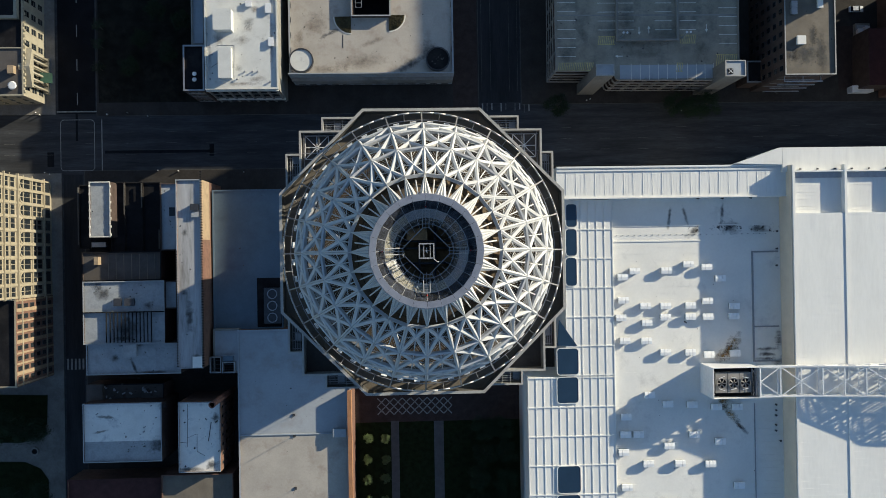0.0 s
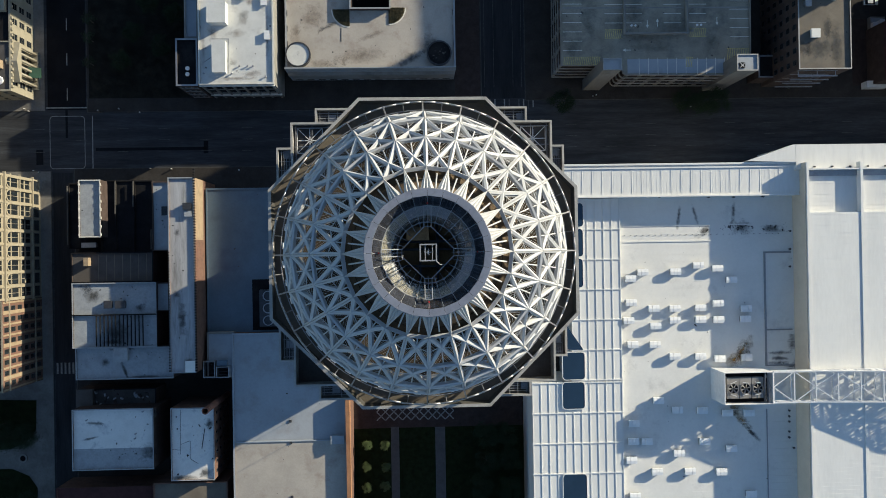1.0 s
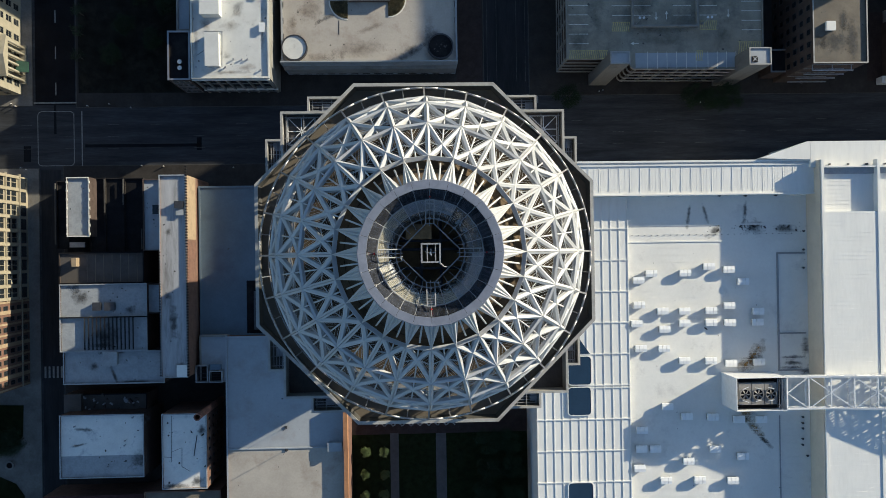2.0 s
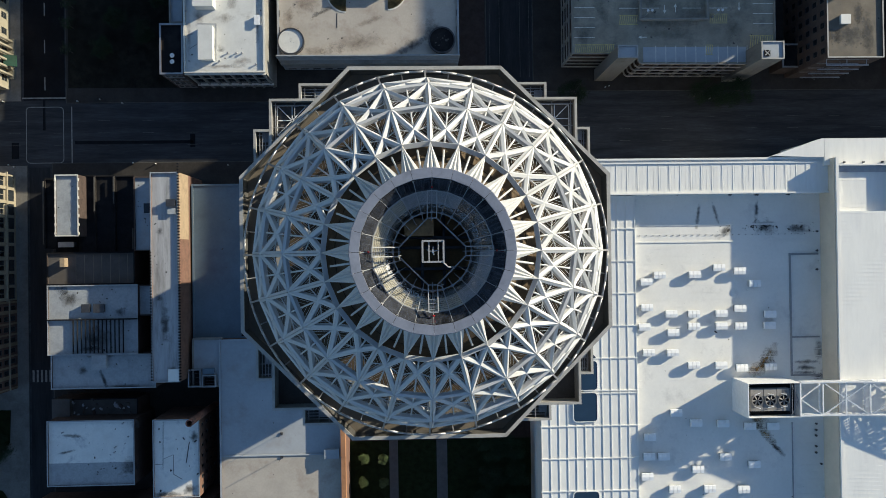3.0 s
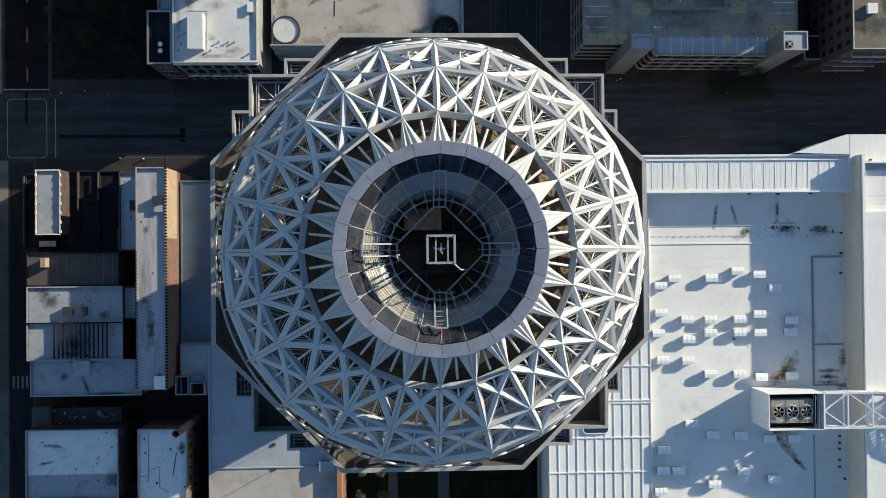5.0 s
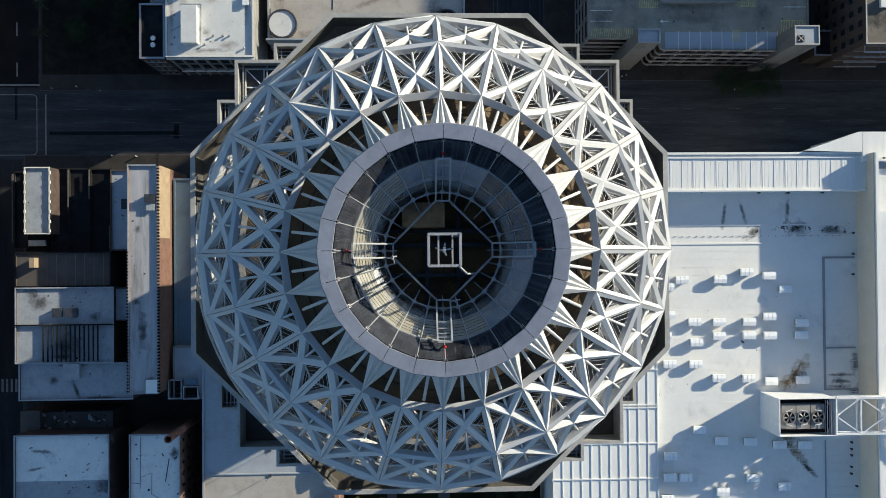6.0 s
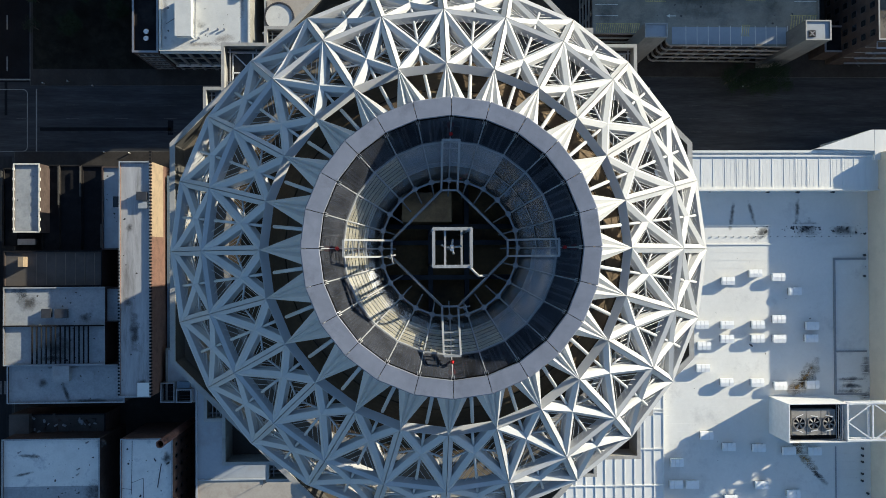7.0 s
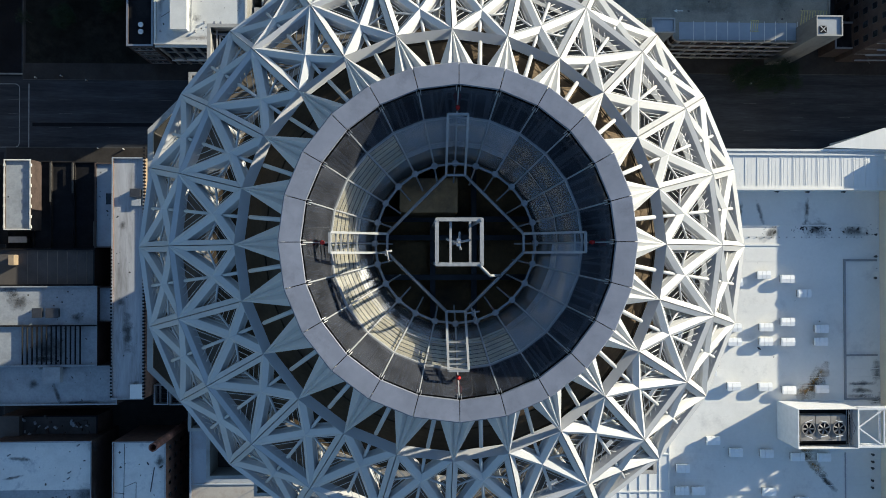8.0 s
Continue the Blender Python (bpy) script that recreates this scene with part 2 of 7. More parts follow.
def tube(bm, p, q, r, n=8, r2=None, cap=True):
    p, q = Vector(p), Vector(q)
    turn = (q - p).to_track_quat("Z", "Y").to_matrix()
    ends = []
    for c, rr in ((p, r), (q, r if r2 is None else r2)):
        ends.append([bm.verts.new(c + turn @ Vector((rr * math.cos(2 * math.pi * i / n), rr * math.sin(2 * math.pi * i / n), 0))) for i in range(n)])
    for i in range(n):
        bm.faces.new((ends[0][i], ends[0][(i + 1) % n], ends[1][(i + 1) % n], ends[1][i])).smooth = n > 6
    if cap:
        bm.faces.new(ends[0][::-1]), bm.faces.new(ends[1])


def bar(bm, p, q, w, h, up=(0, 0, 1)):
    """A rectangular bar from p to q: w across, h along up."""
    p, q = Vector(p), Vector(q)
    d = (q - p).normalized()
    s = d.cross(Vector(up)).normalized()
    u = s.cross(d)
    v = [bm.verts.new(c + s * a * w / 2 + u * b * h / 2) for c in (p, q) for a, b in ((-1, -1), (1, -1), (1, 1), (-1, 1))]
    for f in ((0, 1, 2, 3), (7, 6, 5, 4), (0, 4, 5, 1), (1, 5, 6, 2), (2, 6, 7, 3), (3, 7, 4, 0)):
        bm.faces.new([v[i] for i in f])


def prism(bm, pts, z0, z1, mi=0):
    """A flat outline (anticlockwise) raised from z0 to z1."""
    lo = [bm.verts.new((x, y, z0)) for x, y in pts]
    hi = [bm.verts.new((x, y, z1)) for x, y in pts]
    bm.faces.new(lo[::-1]).material_index = mi
    bm.faces.new(hi).material_index = mi
    for i in range(len(pts)):
        j = (i + 1) % len(pts)
        bm.faces.new((lo[i], lo[j], hi[j], hi[i])).material_index = mi


def rim(bm, outer, inner, z0, z1):
    """A closed band between two outlines with as many corners."""
    n = len(outer)
    a, b = [[[bm.verts.new((x, y, z)) for x, y in o] for o in (outer, inner)] for z in (z0, z1)]
    for i in range(n):
        j = (i + 1) % n
        bm.faces.new((b[0][i], b[0][j], b[1][j], b[1][i]))
        bm.faces.new((a[0][j], a[0][i], a[1][i], a[1][j]))
        bm.faces.new((a[0][i], a[0][j], b[0][j], b[0][i]))
        bm.faces.new((a[1][j], a[1][i], b[1][i], b[1][j]))


def ring_points(r, n, z=None, turn=0.0):
    return [(r * math.cos(2 * math.pi * (i + turn) / n), r * math.sin(2 * math.pi * (i + turn) / n)) + (() if z is None else (z,)) for i in range(n)]


def rect(x0, y0, x1, y1, inset=0.0):
    return [(x0 + inset, y0 + inset), (x1 - inset, y0 + inset), (x1 - inset, y1 - inset), (x0 + inset, y1 - inset)]


def thing(name, at, label, category, group="", kind=""):
    e = new(name)
    e.location = at
    e.empty_display_size = 0.5
    return tagged(e, label, category, group, kind)


def origin(ob):
    o = Vector((0, 0, 0))
    while ob:
        o += ob.location
        ob = ob.parent
    return o


def mesh_of(bm, name, materials, about=(0, 0, 0)):
    me = bpy.data.meshes.new(name)
    o = Vector(about)
    for v in bm.verts:
        v.co -= o
    bm.to_mesh(me)
    bm.free()
    for m in materials if isinstance(materials, (list, tuple)) else (materials,):
        me.materials.append(m)
    return me


def part(name, bm, materials, parent, label=""):
    """One mesh, built in world places, under a thing or a part."""
    ob = new(name, mesh_of(bm, name, materials, origin(parent)))
    ob.parent = parent
    return tagged(ob, label)


def solid(name, bm, materials, label, category, group="", kind=""):
    """A thing of one mesh; its origin at the middle of its base."""
    lo = Vector([min(v.co[i] for v in bm.verts) for i in range(3)])
    hi = Vector([max(v.co[i] for v in bm.verts) for i in range(3)])
    at = Vector(((lo.x + hi.x) / 2, (lo.y + hi.y) / 2, lo.z))
    ob = new(name, mesh_of(bm, name, materials, at))
    ob.location = at
    return tagged(ob, label, category, group, kind)


def structure(name, bm, materials, label, category):
    return solid(name, bm, materials, label, category, kind="structure")


def box_bm(*a):
    bm = bmesh.new()
    bx(bm, *a)
    return bm


def stain_material(name, colour, soft=0.25, most=0.85):
    """Dirt with a ragged edge that thins out towards the rim of its sheet."""
    m = bpy.data.materials.new(name)
    m.use_nodes = True
    n, l = m.node_tree.nodes, m.node_tree.links
    b = n["Principled BSDF"]
    b.inputs["Base Color"].default_value, b.inputs["Roughness"].default_value = (*colour, 1), 0.9
    co = n.new("ShaderNodeTexCoord")
    away = n.new("ShaderNodeVectorMath")
    away.operation = "SUBTRACT"
    away.inputs[1].default_value = (0.5, 0.5, 1.0)
    ln = n.new("ShaderNodeVectorMath")
    ln.operation = "LENGTH"
    l.new(co.outputs["Generated"], away.inputs[0]), l.new(away.outputs[0], ln.inputs[0])
    geo = n.new("ShaderNodeNewGeometry")
    tex = n.new("ShaderNodeTexNoise")
    tex.inputs["Scale"].default_value, tex.inputs["Detail"].default_value, tex.inputs["Roughness"].default_value = 0.6, 7, 0.62
    l.new(geo.outputs["Position"], tex.inputs["Vector"])
    sub = n.new("ShaderNodeMath")
    sub.operation = "SUBTRACT"
    l.new(tex.outputs["Fac"], sub.inputs[0]), l.new(ln.outputs["Value"], sub.inputs[1])
    r = n.new("ShaderNodeMapRange")
    for k, v in zip((1, 2, 3, 4), (0.08, 0.08 + soft, 0.0, most)):
        r.inputs[k].default_value = v
    l.new(sub.outputs[0], r.inputs[0]), l.new(r.outputs[0], b.inputs["Alpha"])
    return m


SOOT, RUSTSTAIN, DUST, SMUDGE = stain_material("soot", (0.07, 0.07, 0.07), 0.4, 0.7), stain_material("rust_stain", (0.34, 0.19, 0.05), 0.45, 0.85), stain_material("brown_dust", (0.22, 0.17, 0.13), 0.5, 0.5), stain_material("smudge", (0.08, 0.08, 0.075), 0.45, 0.4)


def stain(parent, centre, size, turn, z, m):
    """A thin sheet of dirt lying on a roof."""
    x, y = centre
    u = Vector((math.cos(radians(turn)), math.sin(radians(turn)), 0)) * size[0] / 2
    v = Vector((-math.sin(radians(turn)), math.cos(radians(turn)), 0)) * size[1] / 2
    c = Vector((x, y, z + 0.006))
    me = bpy.data.meshes.new("stain")
    me.from_pydata([(-size[0] / 2, -size[1] / 2, -0.05), (size[0] / 2, -size[1] / 2, -0.05), (size[0] / 2, size[1] / 2, -0.05), (-size[0] / 2, size[1] / 2, -0.05), (-size[0] / 2, -size[1] / 2, 0), (size[0] / 2, -size[1] / 2, 0), (size[0] / 2, size[1] / 2, 0), (-size[0] / 2, size[1] / 2, 0)], [], [(4, 5, 6, 7)])
    me.materials.append(m)
    ob = new("stain", me)
    ob.parent = parent
    ob.location, ob.rotation_euler = c - origin(parent), (0, 0, radians(turn))
    return ob


def vent_pipe(at, z, h=0.9, r=0.18, m=None, label="short grey vent pipe on the roof"):
    x, y = at
    t = thing("vent_pipe", (x, y, z), label, "vent pipe")
    bm = bmesh.new()
    tube(bm, (x, y, z), (x, y, z + h), r, 10)
    part("pipe", bm, m or GREYMETAL, t)
    bm = bmesh.new()
    tube(bm, (x, y, z + h), (x, y, z + h + 0.15), r * 1.6, 10, r * 1.2)
    part("cap", bm, m or GREYMETAL, t)


def cable(parent, pts, z, w=0.09, m=None):
    for (a, b_), (c, d) in zip(pts, pts[1:]):
        bm = bmesh.new()
        bar(bm, (a, b_, z + 0.03), (c, d, z + 0.03), w, 0.06)
        part("roof_line", bm, m or DARKMETAL, parent)


# windows of one size share one mesh
WINDOWS = {}


def window_mesh(w, h, frame_m, glass_m, style):
    """The shared meshes of a window: frame, pane and, with sashes, sill and rail."""
    key = (w, h, frame_m.name, glass_m.name, style)
    if key not in WINDOWS:
        t = 0.1 * min(1.0, w)
        bm = bmesh.new()
        outer, inner = [(-w / 2, 0), (w / 2, 0), (w / 2, h), (-w / 2, h)], [(-w / 2 + t, t), (w / 2 - t, t), (w / 2 - t, h - t), (-w / 2 + t, h - t)]
        rim(bm, outer, inner, -0.02, 0.06)
        for v in bm.verts:
            v.co = Vector((v.co.x, v.co.z, v.co.y))
        bmesh.ops.recalc_face_normals(bm, faces=bm.faces)
        made = [("window", mesh_of(bm, "window", frame_m)), ("pane", mesh_of(box_bm(-w / 2 + t, -0.012, t, w / 2 - t, 0.012, h - t), "pane", glass_m))]
        if style == "sash":
            made.append(("sill", mesh_of(box_bm(-w / 2 - 0.12, -0.02, -0.14, w / 2 + 0.12, 0.16, 0), "sill", frame_m)))
            made.append(("sash_rail", mesh_of(box_bm(-w / 2 + t, 0.013, h * 0.5 - 0.03, w / 2 - t, 0.04, h * 0.5 + 0.03), "sash_rail", frame_m)))
        WINDOWS[key] = made
    return WINDOWS[key]


def facade(parent, side, rct, z0, z1, storeys, bays, w, h, frame_m, glass_m=None, style="sash", margin=0.6, sill=0.9):
    """Rows of windows on one side (n, s, e, w) of a block."""
    x0, y0, x1, y1 = rct
    me = window_mesh(w, h, frame_m, glass_m or GLASS, style)
    o = origin(parent)
    long = (x1 - x0) if side in "ns" else (y1 - y0)
    for s in range(storeys):
        z = z0 + (z1 - z0) * s / storeys + min(sill, (z1 - z0) / storeys - h - 0.1)
        for k in range(bays):
            a = margin + (long - 2 * margin) * (k + 0.5) / bays
            at, turn = {"s": ((x0 + a, y0, z), 180), "n": ((x0 + a, y1, z), 0), "e": ((x1, y0 + a, z), -90), "w": ((x0, y0 + a, z), 90)}[side]
            ob = new("window", me[0][1])
            ob.parent = parent
            ob.location, ob.rotation_euler = Vector(at) - o, (0, 0, radians(turn))
            for nm, kid_me in me[1:]:
                new(nm, kid_me).parent = ob


def block(name, rct, z, wall_m, roof_m, label, category="building", base=0.0, parapet=0.5, thick=0.35, coping_m=None, coping=0.06, well=None):
    """A flat-roofed block: wall shell, roof sheet sunk behind a parapet, coping on top."""
    x0, y0, x1, y1 = rct
    b = thing(name, ((x0 + x1) / 2, (y0 + y1) / 2, base), label, category)
    bm = bmesh.new()
    rim(bm, rect(x0, y0, x1, y1), rect(x0, y0, x1, y1, thick), base, z)
    part("wall", bm, wall_m, b)
    bm = bmesh.new()
    if well:
        rim(bm, rect(x0, y0, x1, y1, thick - 0.01), rect(*well), z - parapet - 0.3, z - parapet)
    else:
        bx(bm, x0 + thick - 0.01, y0 + thick - 0.01, z - parapet - 0.3, x1 - thick + 0.01, y1 - thick + 0.01, z - parapet)
    part("roof", bm, roof_m, b)
    bm = bmesh.new()
    rim(bm, rect(x0, y0, x1, y1, -0.06), rect(x0, y0, x1, y1, thick + 0.06), z, z + coping)
    part("coping", bm, coping_m or wall_m, b)
    return b


def rooftop_box(name, rct, z0, z1, m, label, category, lid=True, group=""):
    x0, y0, x1, y1 = rct
    b = thing(name, ((x0 + x1) / 2, (y0 + y1) / 2, z0), label, category, group)
    part("housing", box_bm(x0, y0, z0, x1, y1, z1), m, b)
    if lid:
        part("lid", box_bm(x0 - 0.12, y0 - 0.12, z1, x1 + 0.12, y1 + 0.12, z1 + 0.12), m, b)
    return b


# ---------------------------------------------------------------- ground, streets, pavements
KERB = 0.16
structure("ground", box_bm(-1500, -1500, -0.5, 1500, 1500, 0.0), ASPHALT, "dark grey asphalt of the streets between blocks", "ground")


def pavement(name, rct, m=PAVING, label="worn grey concrete pavement with a kerb"):
    x0, y0, x1, y1 = rct
    bm = bmesh.new()
    bx(bm, x0, y0, -0.1, x1, y1, KERB)
    structure(name, bm, m, label, "pavement")
    bm = bmesh.new()
    rim(bm, rect(x0, y0, x1, y1, -0.15), rect(x0, y0, x1, y1), -0.1, KERB - 0.01)
    structure("kerb", bm, KERBSTONE, "worn concrete kerb along the pavement", "kerb")


FAR = 300.0
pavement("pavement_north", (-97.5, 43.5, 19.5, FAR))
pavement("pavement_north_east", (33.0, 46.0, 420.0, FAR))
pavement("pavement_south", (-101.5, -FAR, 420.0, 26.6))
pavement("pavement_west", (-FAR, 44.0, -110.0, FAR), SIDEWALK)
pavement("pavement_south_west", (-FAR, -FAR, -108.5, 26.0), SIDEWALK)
PAVED = KERB + 0.004


def paint(name, rcts, m, label, z=0.004):
    bm = bmesh.new()
    for x0, y0, x1, y1 in rcts:
        bx(bm, x0, y0, z - 0.02, x1, y1, z + 0.004)
    structure(name, bm, m, label, "road marking")


for i in range(9):
    y = 47.0 + i * 10.4
    paint("lane_dash", [(-103.6, y, -103.3, y + 3.6)], MARKING, "worn white dash on the side street")
for row_y in (31.6, 35.0, 38.4):
    for i in range(34):
        x = -150 + i * 12.2
        paint("lane_dash", [(x, row_y, x + 3.2, row_y + 0.12)], FAINT, "faint white lane dash on the main street")
for i in range(5):
    x = -107.6 + i * 1.15
    paint("crosswalk_bar", [(x, -33.9, x + 0.55, -30.6)], MARKING, "white bar of a street crossing")
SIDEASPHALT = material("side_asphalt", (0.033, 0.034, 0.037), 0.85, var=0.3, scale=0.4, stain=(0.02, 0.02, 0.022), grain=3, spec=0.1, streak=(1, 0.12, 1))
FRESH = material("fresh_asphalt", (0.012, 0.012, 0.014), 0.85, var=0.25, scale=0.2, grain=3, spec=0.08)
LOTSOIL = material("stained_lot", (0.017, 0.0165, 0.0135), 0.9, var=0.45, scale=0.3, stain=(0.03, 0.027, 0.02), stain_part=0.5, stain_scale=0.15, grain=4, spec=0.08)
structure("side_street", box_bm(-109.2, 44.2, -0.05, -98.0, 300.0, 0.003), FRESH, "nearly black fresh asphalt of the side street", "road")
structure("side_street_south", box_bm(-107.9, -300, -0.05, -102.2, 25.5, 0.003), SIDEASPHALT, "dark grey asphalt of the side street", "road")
for r in ((-95.34, 31.95, -62.82, 32.82), (-63.7, 30.9, -62.3, 34.6), (-104.07, 35.86, -103.39, 44.85), (-112.68, 28.00, -110.65, 32.49)):
    structure("asphalt_patch", box_bm(r[0], r[1], -0.05, r[2], r[3], 0.0045), TARRY, "black repair strip in the street", "road patch")
for i in range(11):
    bx0, by0, bx1, by1 = 20.55, 43.28, 35.08, 46.28
    if i in (3, 6):
        continue
    x = bx0 + (bx1 - bx0) * i / 10
    paint("crosswalk_bar", [(x, by0 + (i % 3) * 0.5, x + 0.4, by1)], FAINT if i % 2 else MARKING, "worn bar of a street crossing")
# pale borders of the brick crossing
cx0, cy0, cx1, cy1 = -108.73, 26.69, -98.37, 42.43
paint("crossing_border", [(cx0, cy0 + 1.2, cx0 + 0.2, cy1 - 1.2), (cx1 - 0.2, cy0 + 1.2, cx1, cy1 - 1.2), (cx0 + 1.2, cy1 - 0.2, cx1 - 1.2, cy1), (cx0 + 1.2, cy0, cx1 - 1.2, cy0 + 0.2)], MARKING, "pale border line of the crossing square")
for qx, qy, sx, sy in ((cx0, cy0, 1, 1), (cx1, cy0, -1, 1), (cx0, cy1, 1, -1), (cx1, cy1, -1, -1)):
    bm = bmesh.new()
    arc = [(qx + sx * (1.2 - 1.1 * math.cos(a)), qy + sy * (1.2 - 1.1 * math.sin(a))) for a in [math.pi / 2 * i / 6 for i in range(7)]]
    for (ax, ay), (ex, ey) in zip(arc, arc[1:]):
        bar(bm, (ax, ay, 0.0), (ex, ey, 0.0), 0.2, 0.016)
    structure("crossing_corner", bm, MARKING, "rounded corner of the pale crossing line", "road marking")
paint("stop_line", [(cx0 - 1.0, cy1 + 2.2, cx1 + 1.0, cy1 + 2.6), (cx1 + 2.0, cy0, cx1 + 2.3, cy1)], MARKING, "pale stop lines at the crossing")

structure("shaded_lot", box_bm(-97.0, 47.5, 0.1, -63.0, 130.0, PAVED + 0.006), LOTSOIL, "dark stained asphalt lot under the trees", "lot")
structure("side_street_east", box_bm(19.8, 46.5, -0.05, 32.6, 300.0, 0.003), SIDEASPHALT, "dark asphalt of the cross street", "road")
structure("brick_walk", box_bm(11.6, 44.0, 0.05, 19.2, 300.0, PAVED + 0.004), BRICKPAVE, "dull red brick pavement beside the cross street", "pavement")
for x in (20.6, 23.4, 29.2, 31.8):
    paint("lane_line", [(x, 50.0, x + 0.1, 140.0)], FAINT, "faint worn line on the cross street")

# ---------------------------------------------------------------- the tower
tower = thing("office_tower", (0, 0, KERB), "grey granite office tower with stepped corners and an octagonal parapet", "tower")
OCT, TOP = 17.43, 141.7


def on_plan(x, y):
    """The crown is not quite square in plan: a little deeper than wide."""
    return x * 0.998, y * 1.002 + 0.06


def octagon(p):
    k = p * math.tan(math.pi / 8)
    return [on_plan(x, y) for x, y in ((p, -k), (p, k), (k, p), (-k, p), (-p, k), (-p, -k), (-k, -p), (k, -p))]


def cross(a, b):
    return [(b, -a), (b, a), (a, a), (a, b), (-a, b), (-a, a), (-b, a), (-b, -a), (-a, -a), (-a, -b), (a, -b), (a, -a)]


bm = bmesh.new()
prism(bm, cross(13.5, 18.5), KERB, 124.9)
part("lower_shaft", bm, GRANITE, tower)
bm = bmesh.new()
prism(bm, rect(-16.0, -16.0, 16.0, 16.0), 90.0, 128.9)
part("corner_shaft", bm, GRANITE, tower)
bm = bmesh.new()
prism(bm, octagon(OCT - 0.25), 122.0, 139.6)
part("crown_drum", bm, GRANITE, tower)
bm = bmesh.new()
prism(bm, octagon(OCT - 0.28), 139.6, 139.75)
part("roof_deck", bm, BROWNCONCRETE, tower, "dark roof deck round the dome")
bm = bmesh.new()
rim(bm, octagon(OCT), octagon(OCT - 0.3), 138.0, TOP)
part("parapet", bm, KERBSTONE, tower)
bm = bmesh.new()
rim(bm, octagon(OCT + 0.04), octagon(OCT - 0.3), TOP, TOP + 0.1)
part("parapet_coping", bm, COPING, tower, "pale metal coping of the octagonal parapet")
# terrace floors, rims and steel frames at the stepped corners
for sx in (1, -1):
    for sy in (1, -1):
        for (u0, v0, u1, v1, z) in ((9.0, 8.0, 16.2, 16.2, 133.6), (8.0, 16.2, 13.7, 18.7, 129.6), (16.2, 8.0, 18.7 if sx < 0 else 18.47, 13.7, 129.6)):
            xs, ys = sorted((sx * u0, sx * u1)), sorted((sy * v0, sy * v1))
            r = (*on_plan(xs[0], ys[0]), *on_plan(xs[1], ys[1]))
            bm = bmesh.new()
            deep = 1.0 if sy > 0 else 2.2
            rim(bm, rect(*r), rect(*r, 0.26), z - deep - 0.2, z)
            part("terrace_parapet", bm, COPING, tower)
            part("terrace_floor", box_bm(r[0] + 0.24, r[1] + 0.24, z - deep - 0.4, r[2] - 0.24, r[3] - 0.24, z - deep), BROWNROOF, tower)
            small = u1 - u0 < 6.5 or v1 - v0 < 6.5
            rails = 5 if small else (4 if sy > 0 else 0)
            for k in range(rails):
                yy = r[1] + 0.6 + k * (r[3] - r[1] - 1.2) / (rails - 1)
                bm = bmesh.new()
                bar(bm, (r[0] + 0.3, yy, z - 0.55), (r[2] - 0.3, yy, z - 0.55), 0.08, 0.09)
                part("terrace_rail", bm, STEELPAINT, tower)
                xx = r[0] + 0.6 + k * (r[2] - r[0] - 1.2) / (rails - 1)
                bm = bmesh.new()
                bar(bm, (xx, r[1] + 0.3, z - 0.45), (xx, r[3] - 0.3, z - 0.45), 0.08, 0.09)
                part("terrace_rail", bm, STEELPAINT, tower)
            if small:
                for k in range(4):
                    t_ = 0.14 + 0.24 * k
                    cx_, cy_ = (r[0] + (r[2] - r[0]) * t_, (r[1] + r[3]) / 2) if r[2] - r[0] > r[3] - r[1] else ((r[0] + r[2]) / 2, r[1] + (r[3] - r[1]) * t_)
                    part("plant_box", box_bm(cx_ - 0.45, cy_ - 0.5, z - deep, cx_ + 0.45, cy_ + 0.5, z - 0.75), GREYMETAL if k % 2 else DARKMETAL, tower, "grey plant box on the terrace")
        if sy < 0:
            continue
        # crossed steel frame
        bm = bmesh.new()
        cx, cy, h = sx * 13.9, sy * 14.15, 1.55
        for a, b in (((-h, -h), (h, h)), ((-h, h), (h, -h)), ((-h, 0), (h, 0)), ((0, -h), (0, h)), ((-h, -h), (h, -h)), ((-h, h), (h, h)), ((-h, -h), (-h, h)), ((h, -h), (h, h))):
            bar(bm, (cx + a[0], cy + a[1], 132.75), (cx + b[0], cy + b[1], 132.75), 0.1, 0.1)
        part("crossed_frame", bm, WHITEPAINT, tower, "white crossed steel frame on the corner terrace")

# ---------------------------------------------------------------- the dome
N = 24
STEP = 2 * math.pi / N
dome = thing("lattice_dome", (0, 0, 139.75), "white triangulated lattice dome with a grey crown ring and glass bowl", "dome")
ROWS_ON = {"D": (7.46, 161.83), "B": (10.45, 159.41), "A": (12.73, 156.17), "G": (14.04, 152.3), "H": (14.30, 148.6)}
ROWS_OFF = {"C": (8.5, 160.93), "E": (11.22, 158.22), "F": (13.1, 154.76), "K": (14.02, 150.9)}


def node(row, k):
    if row in ROWS_ON:
        r, z = ROWS_ON[row]
        a = k * STEP
    else:
        r, z = ROWS_OFF[row]
        a = (k + 0.5) * STEP
    return Vector((r * math.cos(a), r * math.sin(a), z))


def moved_in(tri, n, d):
    """The corners of a triangle after each edge (P-Q, Q-R, R-P) has moved inwards by its own distance."""
    lines = []
    for i in range(3):
        p, q = tri[i], tri[(i + 1) % 3]
        u = (q - p).normalized()
        lines.append((p + n.cross(u) * d[i], u))
    out = []
    for i in range(3):
        (p, u), (q, v) = lines[i - 1], lines[i]
        w = u.cross(v)
        out.append(p + u * ((q - p).cross(v).dot(w) / w.length_squared))
    return out


